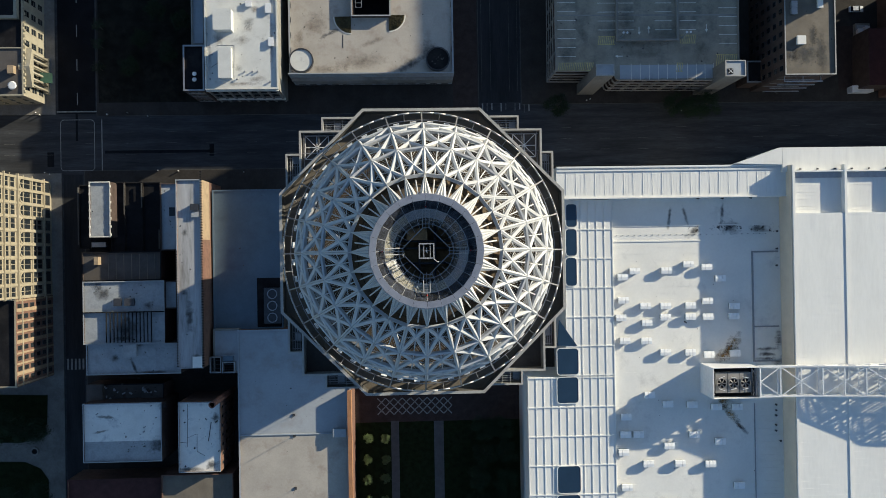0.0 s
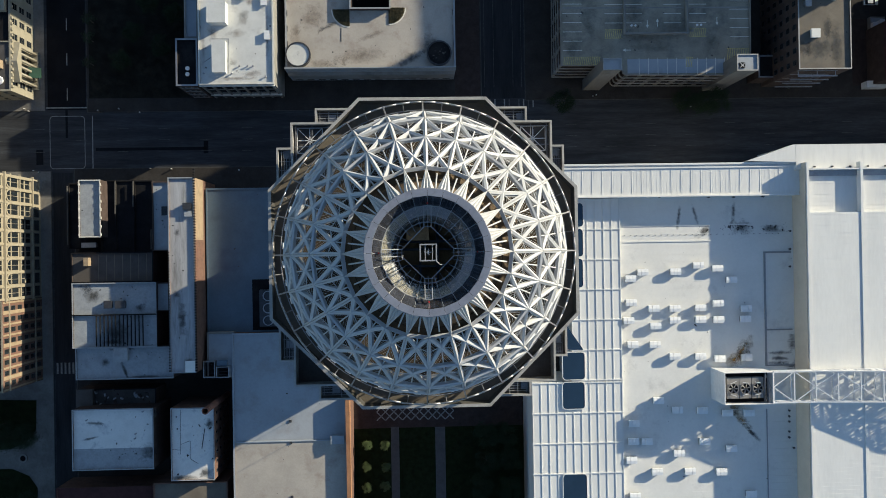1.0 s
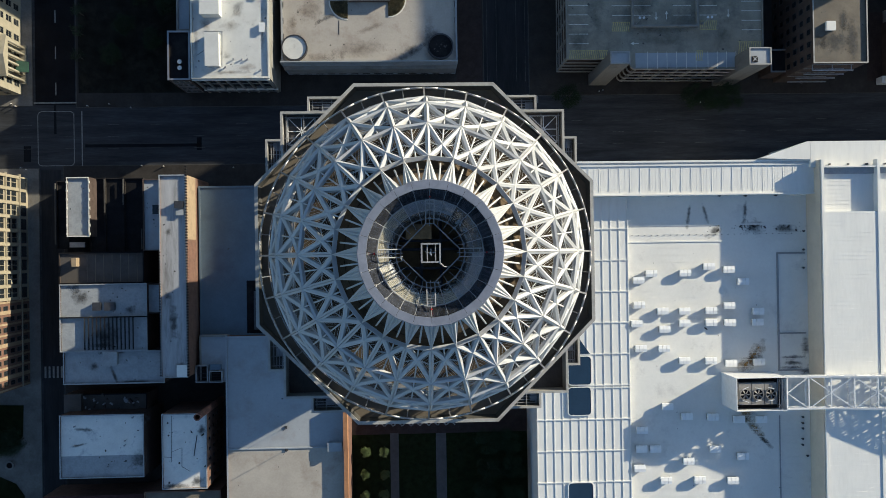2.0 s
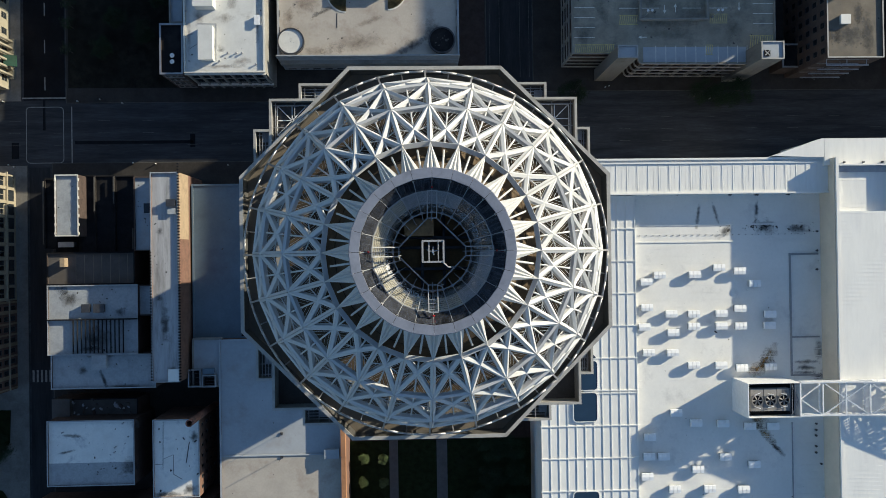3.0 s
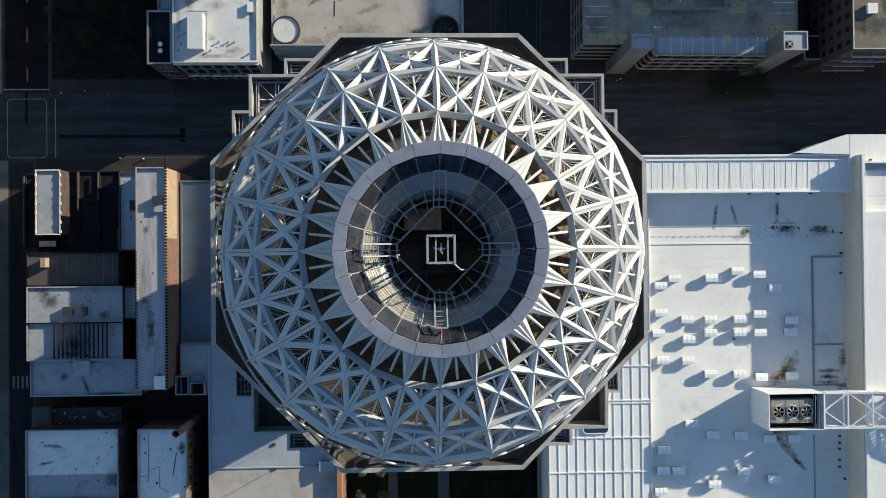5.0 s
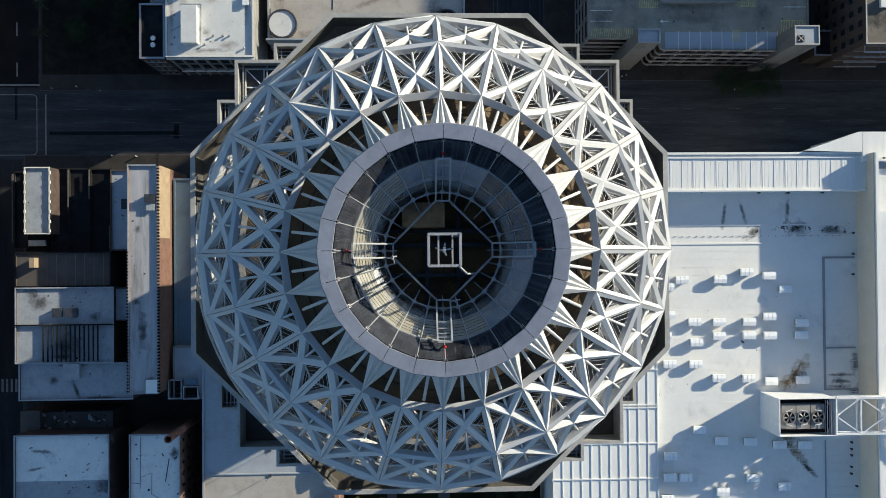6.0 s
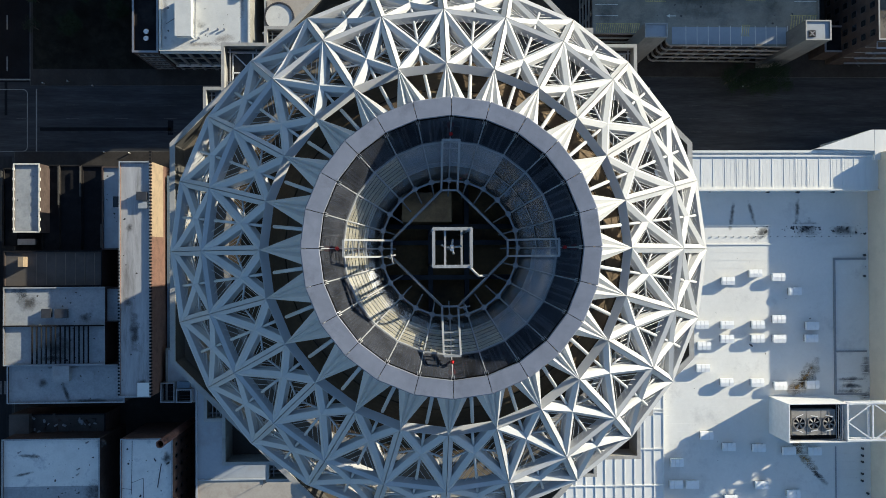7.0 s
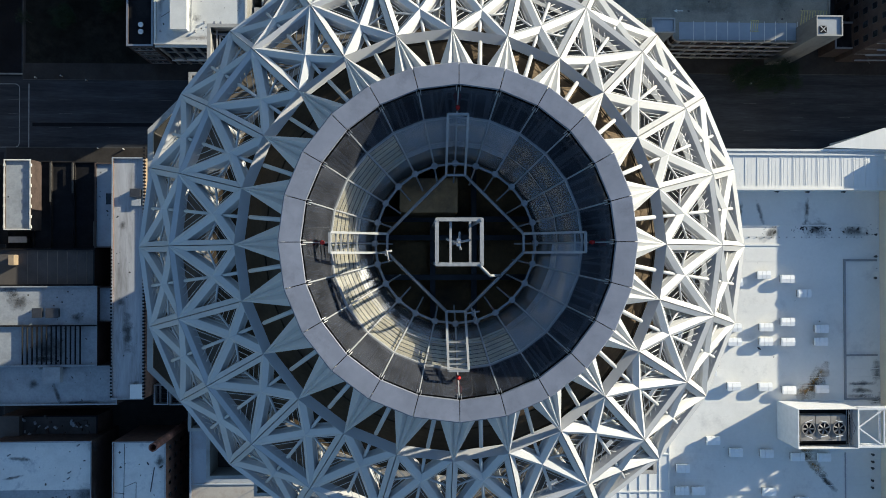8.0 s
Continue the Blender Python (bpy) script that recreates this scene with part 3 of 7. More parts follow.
def triangle_panel(P, Q, apex, w_apex, w_far, depth, reveal, seam):
    """A triangular frame folded inwards to a smaller opening, P-Q being its outer edge. Returns the frame and the opening's corners, apex last."""
    n = (Q - P).cross(apex - P).normalized()
    if n.dot(P + Q + apex - Vector((0, 0, 3 * 150.0))) < 0:
        P, Q, n = Q, P, -n
    tri = (P, Q, apex)
    out = moved_in(tri, n, (seam, 0.001, 0.001))
    inn = [v - n * depth for v in moved_in(tri, n, (w_far, w_apex, w_apex))]
    low = [v - n * reveal for v in moved_in(inn, n, (0.02, 0.02, 0.02))]
    base = [v - n * (depth + reveal) for v in out]
    bm = bmesh.new()
    o, i, d, b = [[bm.verts.new(v) for v in s] for s in (out, inn, low, base)]
    for k in range(3):
        j = (k + 1) % 3
        bm.faces.new((o[k], o[j], i[j], i[k])), bm.faces.new((i[k], i[j], d[j], d[k]))
        bm.faces.new((d[k], d[j], b[j], b[k])), bm.faces.new((b[k], b[j], o[j], o[k]))
    return bm, inn, n


def louvre(apex, a, b, n, count, radius, reach, sunk=0.10):
    """A round-ended rod from the apex towards the far side, with thin slanting twigs on both sides of it."""
    bm = bmesh.new()
    m = (a + b) / 2
    apex, a, b, m = [v - n * sunk for v in (apex, a, b, m)]
    root, tip = apex.lerp(m, -0.12), apex.lerp(m, reach)
    way = (tip - root).normalized()
    tube(bm, root, tip, radius, 10)
    tube(bm, tip, tip + way * radius * 0.6, radius, 10, radius * 0.75)
    tube(bm, tip + way * radius * 0.6, tip + way * radius, radius * 0.75, 10, radius * 0.2)
    for k in range(count):
        f = 0.2 + 0.55 * k / max(1, count - 1)
        s = apex.lerp(m, f) - n * 0.03
        for side in (a, b):
            e = s + (side - apex) * (1 - f)
            tube(bm, s, s.lerp(e, 0.93), 0.0115, 5)
    return bm


def spread(name, me, parent, label="", kids=()):
    """One part on each of the sectors, all on one mesh; kids ride on each."""
    for k in range(N):
        ob = new(name, me)
        ob.parent = parent
        ob.rotation_euler = (0, 0, k * STEP)
        tagged(ob, label)
        for kid_name, kid_me in kids:
            kid = new(kid_name, kid_me)
            kid.parent = ob


base_at = Vector((0, 0, 139.75))
for up, mid, low, w, dep in (("D", "C", "B", 0.185, 0.12), ("B", "E", "A", 0.2, 0.13), ("A", "F", "G", 0.19, 0.13), ("G", "K", "H", 0.17, 0.12)):
    c = node(mid, 0)
    for p, q, w_far, cnt, rad, reach in ((node(up, 0), node(up, 1), w * 0.75, 2, 0.062, 1.0), (node(low, 0), node(low, 1), w * 0.9, 3, 0.062, 0.86), (node(up, 0), node(low, 0), w * 1.1, 3, 0.042, 0.98), (node(up, 1), node(low, 1), w * 1.1, 3, 0.042, 0.98)):
        bm, hole, n = triangle_panel(p, q, c, w, w_far, dep, 0.3, 0.016)
        me = mesh_of(bm, "triangle_panel", DOMEPAINT, base_at)
        lm = mesh_of(louvre(hole[2], hole[0], hole[1], n, cnt, rad, reach), "louvre", DOMEPAINT, base_at)
        spread("triangle_panel", me, dome, kids=(("louvre", lm),))

# folded fans between the upper nodes and the crown ring, and the spikes between them
RING_OUT, RING_IN, RING_Z = 5.24, 4.57, 166.0
bm = bmesh.new()
tip = node("D", 0)
inward = Vector((-0.12, 0, -0.10))
pts = []
for f, dip in ((-1.0, 0.36), (-0.5, 0.0), (-0.24, 0.26), (0.0, 0.0), (0.24, 0.26), (0.5, 0.0), (1.0, 0.36)):
    a, r = f * 0.455 * STEP, RING_OUT - 0.04 - dip * 0.25
    pts.append(Vector((r * math.cos(a), r * math.sin(a), RING_Z - 0.22 - dip)))
top = [bm.verts.new(p) for p in pts]
bot = [bm.verts.new(p + inward) for p in pts]
t0, t1 = bm.verts.new(tip + Vector((0.0, 0, 0.01))), bm.verts.new(tip + inward)
for k in range(6):
    bm.faces.new((t0, top[k + 1], top[k])), bm.faces.new((t1, bot[k], bot[k + 1])), bm.faces.new((top[k], top[k + 1], bot[k + 1], bot[k]))
bm.faces.new((t0, top[0], bot[0], t1)), bm.faces.new((t1, bot[6], top[6], t0))
spread("fan_plate", mesh_of(bm, "fan_plate", DOMEPAINT, base_at), dome)
bm = bmesh.new()
h = STEP / 2
a, b_ = Vector((5.1 * math.cos(h), 5.1 * math.sin(h), 165.2)), Vector((6.72 * math.cos(h), 6.72 * math.sin(h), 162.95))
tube(bm, a, b_, 0.075, 10, 0.068)
tube(bm, b_, b_ + (b_ - a).normalized() * 0.05, 0.068, 10, 0.03)
spread("spike", mesh_of(bm, "spike", DOMEPAINT, base_at), dome)
# steep band inside the upper nodes
bm = bmesh.new()
p, q = node("D", 0), node("D", 1)
dn = Vector((-0.32, 0, -0.12))
dn2 = Matrix.Rotation(STEP, 3, "Z") @ dn
quad = [p, q, q + dn2, p + dn]
back = [v + Vector((0.05, 0, -0.14)) for v in quad]
vs = [bm.verts.new(v) for v in quad + back]
for f in ((3, 2, 1, 0), (4, 5, 6, 7), (1, 5, 4, 0), (2, 6, 5, 1), (3, 7, 6, 2), (0, 4, 7, 3)):
    bm.faces.new([vs[i] for i in f])
spread("ring_band", mesh_of(bm, "ring_band", DOMEPAINT, base_at), dome)


def sector_shell(profile, gap=0.0, thick=0.05):
    """One sector of a surface of revolution through (r, z) points, as a faceted shell."""
    bm = bmesh.new()
    rows = []
    for lift in (0.0, -thick):
        for r, z in profile:
            g = gap / max(r, 0.3)
            rows.append([bm.verts.new((r * math.cos(a), r * math.sin(a), z + lift)) for a in (g, STEP - g)])
    n = len(profile)
    for i in range(n - 1):
        bm.faces.new((rows[i][0], rows[i][1], rows[i + 1][1], rows[i + 1][0]))
        bm.faces.new((rows[n + i + 1][0], rows[n + i + 1][1], rows[n + i][1], rows[n + i][0]))
        for s in (0, 1):
            f = (rows[i][s], rows[i + 1][s], rows[n + i + 1][s], rows[n + i][s])
            bm.faces.new(f if s == 0 else f[::-1])
    for i in (0, n - 1):
        bm.faces.new((rows[i][0], rows[n + i][0], rows[n + i][1], rows[i][1]))
    return bm


spread("ring_panel", mesh_of(sector_shell([(RING_OUT - 0.12, RING_Z - 0.65), (RING_OUT, RING_Z - 0.06), (RING_OUT - 0.04, RING_Z), (RING_IN + 0.02, RING_Z - 0.02), (RING_IN + 0.01, RING_Z - 0.1)], 0.012), "ring_panel", RINGPAINT, base_at), dome, "matt grey crown ring panel")
GLASSLINE = [(3.87, 164.6), (3.55, 164.37), (3.2, 164.12), (2.85, 163.85), (2.57, 163.6)]
spread("glass_panel", mesh_of(sector_shell([(4.55, 165.76), (3.89, 164.66)], 0.025), "glass_panel", BANDGLASS, base_at), dome, "smoked glass panel of the bowl")
spread("bowl_panel", mesh_of(sector_shell(GLASSLINE, 0.02, 0.03), "bowl_panel", BOWLGLASS, base_at), dome, "clear tinted glass panel of the bowl")
# Painted dark inwards of the radius where direct sun ends.
spread("dark_panel", mesh_of(sector_shell([(r + 0.12, z - 0.12) for r, z in ((2.97, 163.94), (2.85, 163.85), (2.57, 163.6))], 0.004), "dark_panel", INSIDEDARK, base_at), dome, "board behind the bowl's lower glass, darkened where sun ends")
BOARDLINE = [(r + 0.12, z - 0.12) for r, z in GLASSLINE[:3] + [(2.98, 163.95)]]


def along(f):
    """A point (r, z) at a share f of the way down the boards behind the glass."""
    f *= 3
    i = min(int(f), 2)
    (r, z), (r2, z2) = BOARDLINE[i], BOARDLINE[i + 1]
    return r + (r2 - r) * (f - i), z + (z2 - z) * (f - i)


# Light painted in: beige for the sunlit sectors, grey and dark for shaded ones.
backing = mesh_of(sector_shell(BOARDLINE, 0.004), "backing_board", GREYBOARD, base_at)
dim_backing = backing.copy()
dim_backing.materials[0] = INSIDEDARK
# Strips and dark gaps stand for shadow lines across the sunlit boards.
lit_strips = []
for i in range(9):
    (r, z), (r2, z2) = along(i / 9), along((i + 0.8) / 9)
    lit_strips.append(mesh_of(sector_shell([(r - 0.03, z + 0.035), (r2 - 0.03, z2 + 0.03)], 0.03, 0.012), "slat", BEIGEBOARD, base_at))
for k in range(N):
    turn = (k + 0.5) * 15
    sun_side = 120 < turn < 300
    dim = sun_side or turn < 60
    ob = new("blind" if sun_side else "backing_board", dim_backing if dim else backing)
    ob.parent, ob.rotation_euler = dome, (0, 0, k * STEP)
    tagged(ob, "beige strips behind the bowl's glass, coloured as its sunlit side" if sun_side else "board behind the bowl's glass, darkened as its shaded side" if dim else "board behind the bowl's glass, greyed as half shaded")
    for me in lit_strips if sun_side else ():
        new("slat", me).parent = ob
prof = [(4.55, 165.72)] + [(r, z + 0.05) for r, z in GLASSLINE] + [(2.05, 162.6)]
for i, ((r, z), (r2, z2)) in enumerate(zip(prof, prof[1:])):
    bm = bmesh.new()
    tube(bm, (r, 0, z), (r2, 0, z2), 0.03 if i else 0.024, 6)
    spread("mullion", mesh_of(bm, "mullion", FRAMESTEEL, base_at), dome, "grey steel mullion of the bowl")
for r, z, t in ((3.88, 164.66, 0.045), (2.56, 163.68, 0.042), (3.2, 164.17, 0.012)):
    bm = bmesh.new()
    tube(bm, (r, 0, z), (r * math.cos(STEP), r * math.sin(STEP), z), t, 6)
    if r == 2.56:
        tube(bm, (r, 0, z - 0.06), (r, 0, z + 0.07), 0.105, 12)
    spread("ring_bar", mesh_of(bm, "ring_bar", FRAMESTEEL, base_at), dome, "grey steel ring bar of the bowl")
bm = bmesh.new()
for f in (0.05, 0.95):
    a = f * STEP
    bar(bm, (4.46 * math.cos(a), 4.46 * math.sin(a), 165.68), (4.58 * math.cos(a), 4.58 * math.sin(a), 165.84), 0.02, 0.03)
spread("glass_clip", mesh_of(bm, "glass_clip", GREYMETAL, base_at), dome, "pale metal clip between ring and glass")
bm = bmesh.new()
prism(bm, ring_points(4.6, 24), 158.2, 158.5)
part("bowl_floor", bm, FLOORTAN, dome, "tan boarded floor at the bottom of the bowl")
for i, (p, q) in enumerate((((-0.62, -4.3), (-0.62, 4.3)), ((0.95, -4.3), (0.95, 4.3)), ((-4.3, 1.0), (4.3, 1.0)), ((-4.3, -1.2), (4.3, -1.2)), ((-4.3, 0.3), (4.3, 0.3)))):
    bm = bmesh.new()
    bar(bm, (*p, 158.95 + 0.2 * (i > 1)), (*q, 158.95 + 0.2 * (i > 1)), 0.2, 0.3)
    part("floor_beam", bm, DARKMETAL, dome, "dark steel beam across the bowl's floor")
# Raised tan box added in place of a sunlit patch on the floor.
part("floor_plinth", box_bm(-1.8, 1.06, 158.5, 0.14, 2.2, 162.5), FLOORTAN, dome, "tan box standing in for a sunlit patch of the bowl's floor")
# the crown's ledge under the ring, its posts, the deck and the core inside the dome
# Core wall near-black: the dome's inner shade is in its colour.
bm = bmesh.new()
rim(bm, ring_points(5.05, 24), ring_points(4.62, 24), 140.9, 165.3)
part("core_wall", bm, INSIDEDARK, dome, "stained core wall, near-black for the shade inside the dome")
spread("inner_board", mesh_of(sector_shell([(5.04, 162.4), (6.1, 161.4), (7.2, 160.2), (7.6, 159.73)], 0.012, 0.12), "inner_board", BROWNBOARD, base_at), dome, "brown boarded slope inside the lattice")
# Lower boards coloured darker than the upper ones in place of shade.
spread("lower_board", mesh_of(sector_shell([(7.62, 159.7), (8.3, 158.9), (9.2, 157.5), (9.4, 156.8)], 0.012, 0.12), "lower_board", TANPANEL, base_at), dome, "stained board low inside the lattice, darkened for shade")
for r, z in ((5.57, 161.92), (6.65, 160.82), (7.75, 159.57)):
    bm = bmesh.new()
    tube(bm, (r, 0, z), (r * math.cos(STEP), r * math.sin(STEP), z), 0.028, 4)
    spread("board_batten", mesh_of(bm, "board_batten", TANPANEL, base_at), dome)
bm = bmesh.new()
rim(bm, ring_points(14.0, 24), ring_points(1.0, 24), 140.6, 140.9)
part("inner_floor", bm, TANPANEL, dome, "stained tan floor inside the dome, darkened for shade")
bm = bmesh.new()
rim(bm, ring_points(14.3, 24), ring_points(13.9, 24), 139.75, 141.0)
part("drum_wall", bm, CONCRETE, dome, "low concrete wall below the lattice")
bm = bmesh.new()
tube(bm, (14.1, 0, 141.0), (14.1, 0, 148.5), 0.2, 8)
spread("foot_column", mesh_of(bm, "foot_column", DOMEPAINT, base_at), dome)
bm = bmesh.new()
bar(bm, (14.15, 0, 148.55), (14.15 * math.cos(STEP), 14.15 * math.sin(STEP), 148.55), 0.25, 0.3)
spread("foot_beam", mesh_of(bm, "foot_beam", DOMEPAINT, base_at), dome)
# outer handrail ring with ties
bm = bmesh.new()
r, z = 16.88, 142.5
for k in range(3):
    a, b_ = k * STEP / 3, (k + 1) * STEP / 3
    tube(bm, (r * math.cos(a), r * math.sin(a), z), (r * math.cos(b_), r * math.sin(b_), z), 0.11, 8)
spread("rail_segment", mesh_of(bm, "rail_segment", GREYMETAL, base_at), dome, "grey tubular rail round the foot of the dome")
bm = bmesh.new()
bar(bm, (14.2, 0, 148.6), (r, 0, z), 0.16, 0.2)
bm2 = bmesh.new()
for k in range(3):
    a, b_ = k * STEP / 3, (k + 1) * STEP / 3
    tube(bm2, ((r - 0.7) * math.cos(a), (r - 0.7) * math.sin(a), z - 1.1), ((r - 0.7) * math.cos(b_), (r - 0.7) * math.sin(b_), z - 1.1), 0.06, 6)
spread("lower_rail", mesh_of(bm2, "lower_rail", GREYMETAL, base_at), dome)
for k in (1,):
    a = k * STEP / 2
    bm2 = bmesh.new()
    tube(bm2, ((r - 0.7) * math.cos(a), (r - 0.7) * math.sin(a), z - 1.1), (r * math.cos(a), r * math.sin(a), z), 0.06, 6)
    spread("rail_bracket", mesh_of(bm2, "rail_bracket", GREYMETAL, base_at), dome)
spread("rail_strut", mesh_of(bm, "rail_strut", GREYMETAL, base_at), dome)
for k in range(48):
    a = (k + 0.5) * STEP / 2
    u, v = Vector((math.cos(a), math.sin(a), 0)), Vector((-math.sin(a), math.cos(a), 0))
    bm = bmesh.new()
    bar(bm, u * 15.75 - v * 0.36 + Vector((0, 0, 142.2)), u * 15.75 + v * 0.36 + Vector((0, 0, 142.2)), 0.2, 0.3, Vector((0, 0, 1)) - u * 0.5)
    part("flood_lamp", bm, WHITEPAINT, dome, "pale flood lamp box on the roof deck")
    bm = bmesh.new()
    bar(bm, u * 15.85 + Vector((0, 0, 139.75)), u * 15.8 + Vector((0, 0, 142.0)), 0.1, 0.1, v)
    part("lamp_foot", bm, DARKMETAL, dome)

# steelwork over the bowl
frame_ob = thing("access_frame", (0, 0, 164.4), "grey steel access frame spanning the glass bowl", "steel frame")
bm = bmesh.new()
s, ZT = 0.65, 165.95
for a, b in (((-s, -s), (s, -s)), ((s, -s), (s, s)), ((s, s), (-s, s)), ((-s, s), (-s, -s))):
    bar(bm, (*a, ZT), (*b, ZT), 0.11, 0.14)
    tube(bm, (*a, 158.5), (*a, ZT + 0.1), 0.055, 8)
part("square_frame", bm, FRAMESTEEL, frame_ob)
bm = bmesh.new()
bar(bm, (-0.25, -s, ZT - 0.1), (-0.25, s, ZT - 0.1), 0.07, 0.1), bar(bm, (0.34, -s, ZT - 0.4), (0.34, s, ZT - 0.4), 0.07, 0.1)
part("cross_bar", bm, FRAMESTEEL, frame_ob)
bm = bmesh.new()
tube(bm, (0, 0, 158.5), (0, 0, ZT - 0.1), 0.05)
part("mast", bm, FRAMESTEEL, frame_ob, "small grey mast with short arms")
for p, q in (((0, 0.0, 0.1), (0.34, 0.06, 0.15)), ((0, 0, 0.1), (-0.22, 0.02, 0.0)), ((0, 0, 0.05), (0.02, 0.3, 0.1)), ((0, 0, 0.0), (0.06, -0.22, -0.1)), ((-0.22, 0.02, 0.0), (-0.36, 0.1, -0.1))):
    bm = bmesh.new()
    tube(bm, Vector(p) + Vector((0, 0, ZT - 0.3)), Vector(q) + Vector((0, 0, ZT - 0.3)), 0.035)
    part("mast_arm", bm, FRAMESTEEL, frame_ob)
part("mast_box", box_bm(-0.06, -0.12, ZT - 0.45, 0.06, 0.1, ZT - 0.2), WHITEPAINT, frame_ob, "pale instrument box on the mast")
R_IN, Z_IN, R_OUT, Z_OUT = 2.16, 163.9, 3.80, 165.45


def slope(r):
    """A point's height on the sloping ladders."""
    return Vector((0, 0, Z_IN + (Z_OUT - Z_IN) * (r - R_IN) / (R_OUT - R_IN)))


for k in range(4):
    d, e = Vector((math.cos(k * math.pi / 2), math.sin(k * math.pi / 2), 0)), Vector((-math.sin(k * math.pi / 2), math.cos(k * math.pi / 2), 0))
    d2, e2 = e, -d
    bm = bmesh.new()
    for side in (-1, 1):
        bar(bm, d * R_IN + e * 0.3 * side + slope(R_IN), d * R_OUT + e * 0.3 * side + slope(R_OUT), 0.07, 0.1)
    for r in (R_IN, R_OUT):
        bar(bm, d * r - e * 0.3 + slope(r), d * r + e * 0.3 + slope(r), 0.07, 0.1)
    platform = part("platform", bm, FRAMESTEEL, frame_ob, "grey ladder-like access platform")
    for r in (3.05, 3.3, 3.5, 3.64) if k in (2, 3) else (2.5, 3.55):
        bm = bmesh.new()
        bar(bm, d * r - e * 0.3 + slope(r - 0.1), d * r + e * 0.3 + slope(r - 0.1), 0.045, 0.05)
        part("rung", bm, FRAMESTEEL, platform)
    bm = bmesh.new()
    tube(bm, d * R_IN + e * 0.3 + slope(R_IN), d2 * R_IN - e2 * 0.3 + slope(R_IN), 0.05)
    part("tie_pipe", bm, FRAMESTEEL, frame_ob)
    bm = bmesh.new()
    c = d * 4.03 + Vector((0, 0, 165.3))
    tube(bm, c - Vector((0, 0, 0.5)), c - Vector((0, 0, 0.1)), 0.03)
    for a, b, r1, r2 in ((-0.1, 0.0, 0.05, 0.075), (0.0, 0.08, 0.075, 0.065), (0.08, 0.12, 0.065, 0.02)):
        tube(bm, c + Vector((0, 0, a)), c + Vector((0, 0, b)), r1, 10, r2)
    part("warning_lamp", bm, REDLAMP, frame_ob, "red glass obstruction lamp")

ZF = 163.95
for p, h in (((-2.2, -0.36), 0.25), ((0.52, -2.25), 0.25)):
    a_ = thing("antenna", (p[0], p[1], ZF - 0.05), "small grey antenna clamped to the access frame", "antenna")
    o = Vector((p[0], p[1], ZF + 0.1))
    bm = bmesh.new()
    tube(bm, o - Vector((0, 0, 0.15)), o + Vector((0, 0, h)), 0.035, 8)
    part("stem", bm, FRAMESTEEL, a_)
    bm = bmesh.new()
    tube(bm, o + Vector((-0.24, 0.05, h)), o + Vector((0.20, 0.12, h)), 0.03, 8)
    tube(bm, o + Vector((0.1, -0.2, h + 0.05)), o + Vector((0.02, 0.18, h + 0.05)), 0.028, 8)
    part("arm", bm, FRAMESTEEL, a_)
bm = bmesh.new()
for p, q in (((0.6, -0.68, ZT - 0.2), (0.95, -1.0, ZT - 0.6)), ((0.95, -1.0, ZT - 0.6), (1.4, -1.02, ZF + 0.02))):
    tube(bm, p, q, 0.045, 8)
part("bent_pipe", bm, FRAMESTEEL, frame_ob)

# ---------------------------------------------------------------- convention centre
ZR, ZG, ZC, ZH = 18.4, 19.4, 22.6, 25.8      # flat roof, gallery, street canopy, hall
hall = thing("convention_hall", (90, -30, KERB), "large white-roofed convention hall with seamed metal roofs", "hall")
FX0, FY0, FX1, FY1 = 55.65, -72.37, 105.95, 14.70
part("roof", box_bm(FX0, -150, 0.2, FX1 + 3, FY1 + 0.5, ZR), WHITEROOF, hall, "pale membrane flat roof")
GX0, GY0, GX1, GY1 = 41.95, -36.51, 55.68, 14.25
SX0, _sy0, SX1, SY1 = 30.64, -70.99, 55.26, -36.24
part("gallery_roof", box_bm(GX0, SY1, 0.2, GX1, GY1, ZG), WHITEMETAL, hall)
part("garden_gallery_roof", box_bm(SX0, -150, 0.2, GX1, SY1 - 0.01, ZG), WHITEMETAL, hall)
CX0, CY0, CX1, CY1 = 39.26, 14.51, 105.10, 23.51
part("street_canopy", box_bm(CX0, CY0, 0.2, CX1, CY1, ZC), WHITEMETAL, hall)
HX0, HY0, HX1, HY1 = 105.64, -71.82, 186.42, 28.27
HYS, HYN, HYW = 9.42, 21.37, 23.13
HXF = 104.66
part("hall_block", box_bm(HX0, -150, 0.2, HX0 + 130, HYS, ZH), WHITEMETAL, hall)
part("hall_recess", box_bm(HX0, HYS, 0.2, HX0 + 130, HYN, ZH - 1.7), WHITEMETAL, hall)
part("hall_front", box_bm(HXF - 0.8, HYN, 0.2, HX0 + 130, HY1, 23.62), WHITEMETAL, hall)
part("cross_wall", box_bm(HX0, HYN - 0.3, ZH - 1.7, HX0 + 130, HYN + 0.02, ZH + 0.1), WHITEMETAL, hall)
# seams of the metal roofs
n = 24
for i in range(n * 3):
    x = CX0 + (CX1 - CX0) * (i + 0.5) / n / 3
    part("roof_seam", box_bm(x - 0.03, CY0 + 0.9, ZC, x + 0.03, CY1 - 1.3, ZC + 0.018), WHITEMETAL, hall)
for i in range(n + 1):
    x = CX0 + (CX1 - CX0) * i / n
    part("roof_rib", box_bm(x - 0.1, CY0 + 0.9, ZC, x + 0.1, CY1, ZC + 0.06), WHITEMETAL, hall)
part("canopy_gutter", box_bm(CX0, CY0 - 0.1, ZC, CX1, CY0 + 0.25, ZC + 0.6), WHITEMETAL, hall)
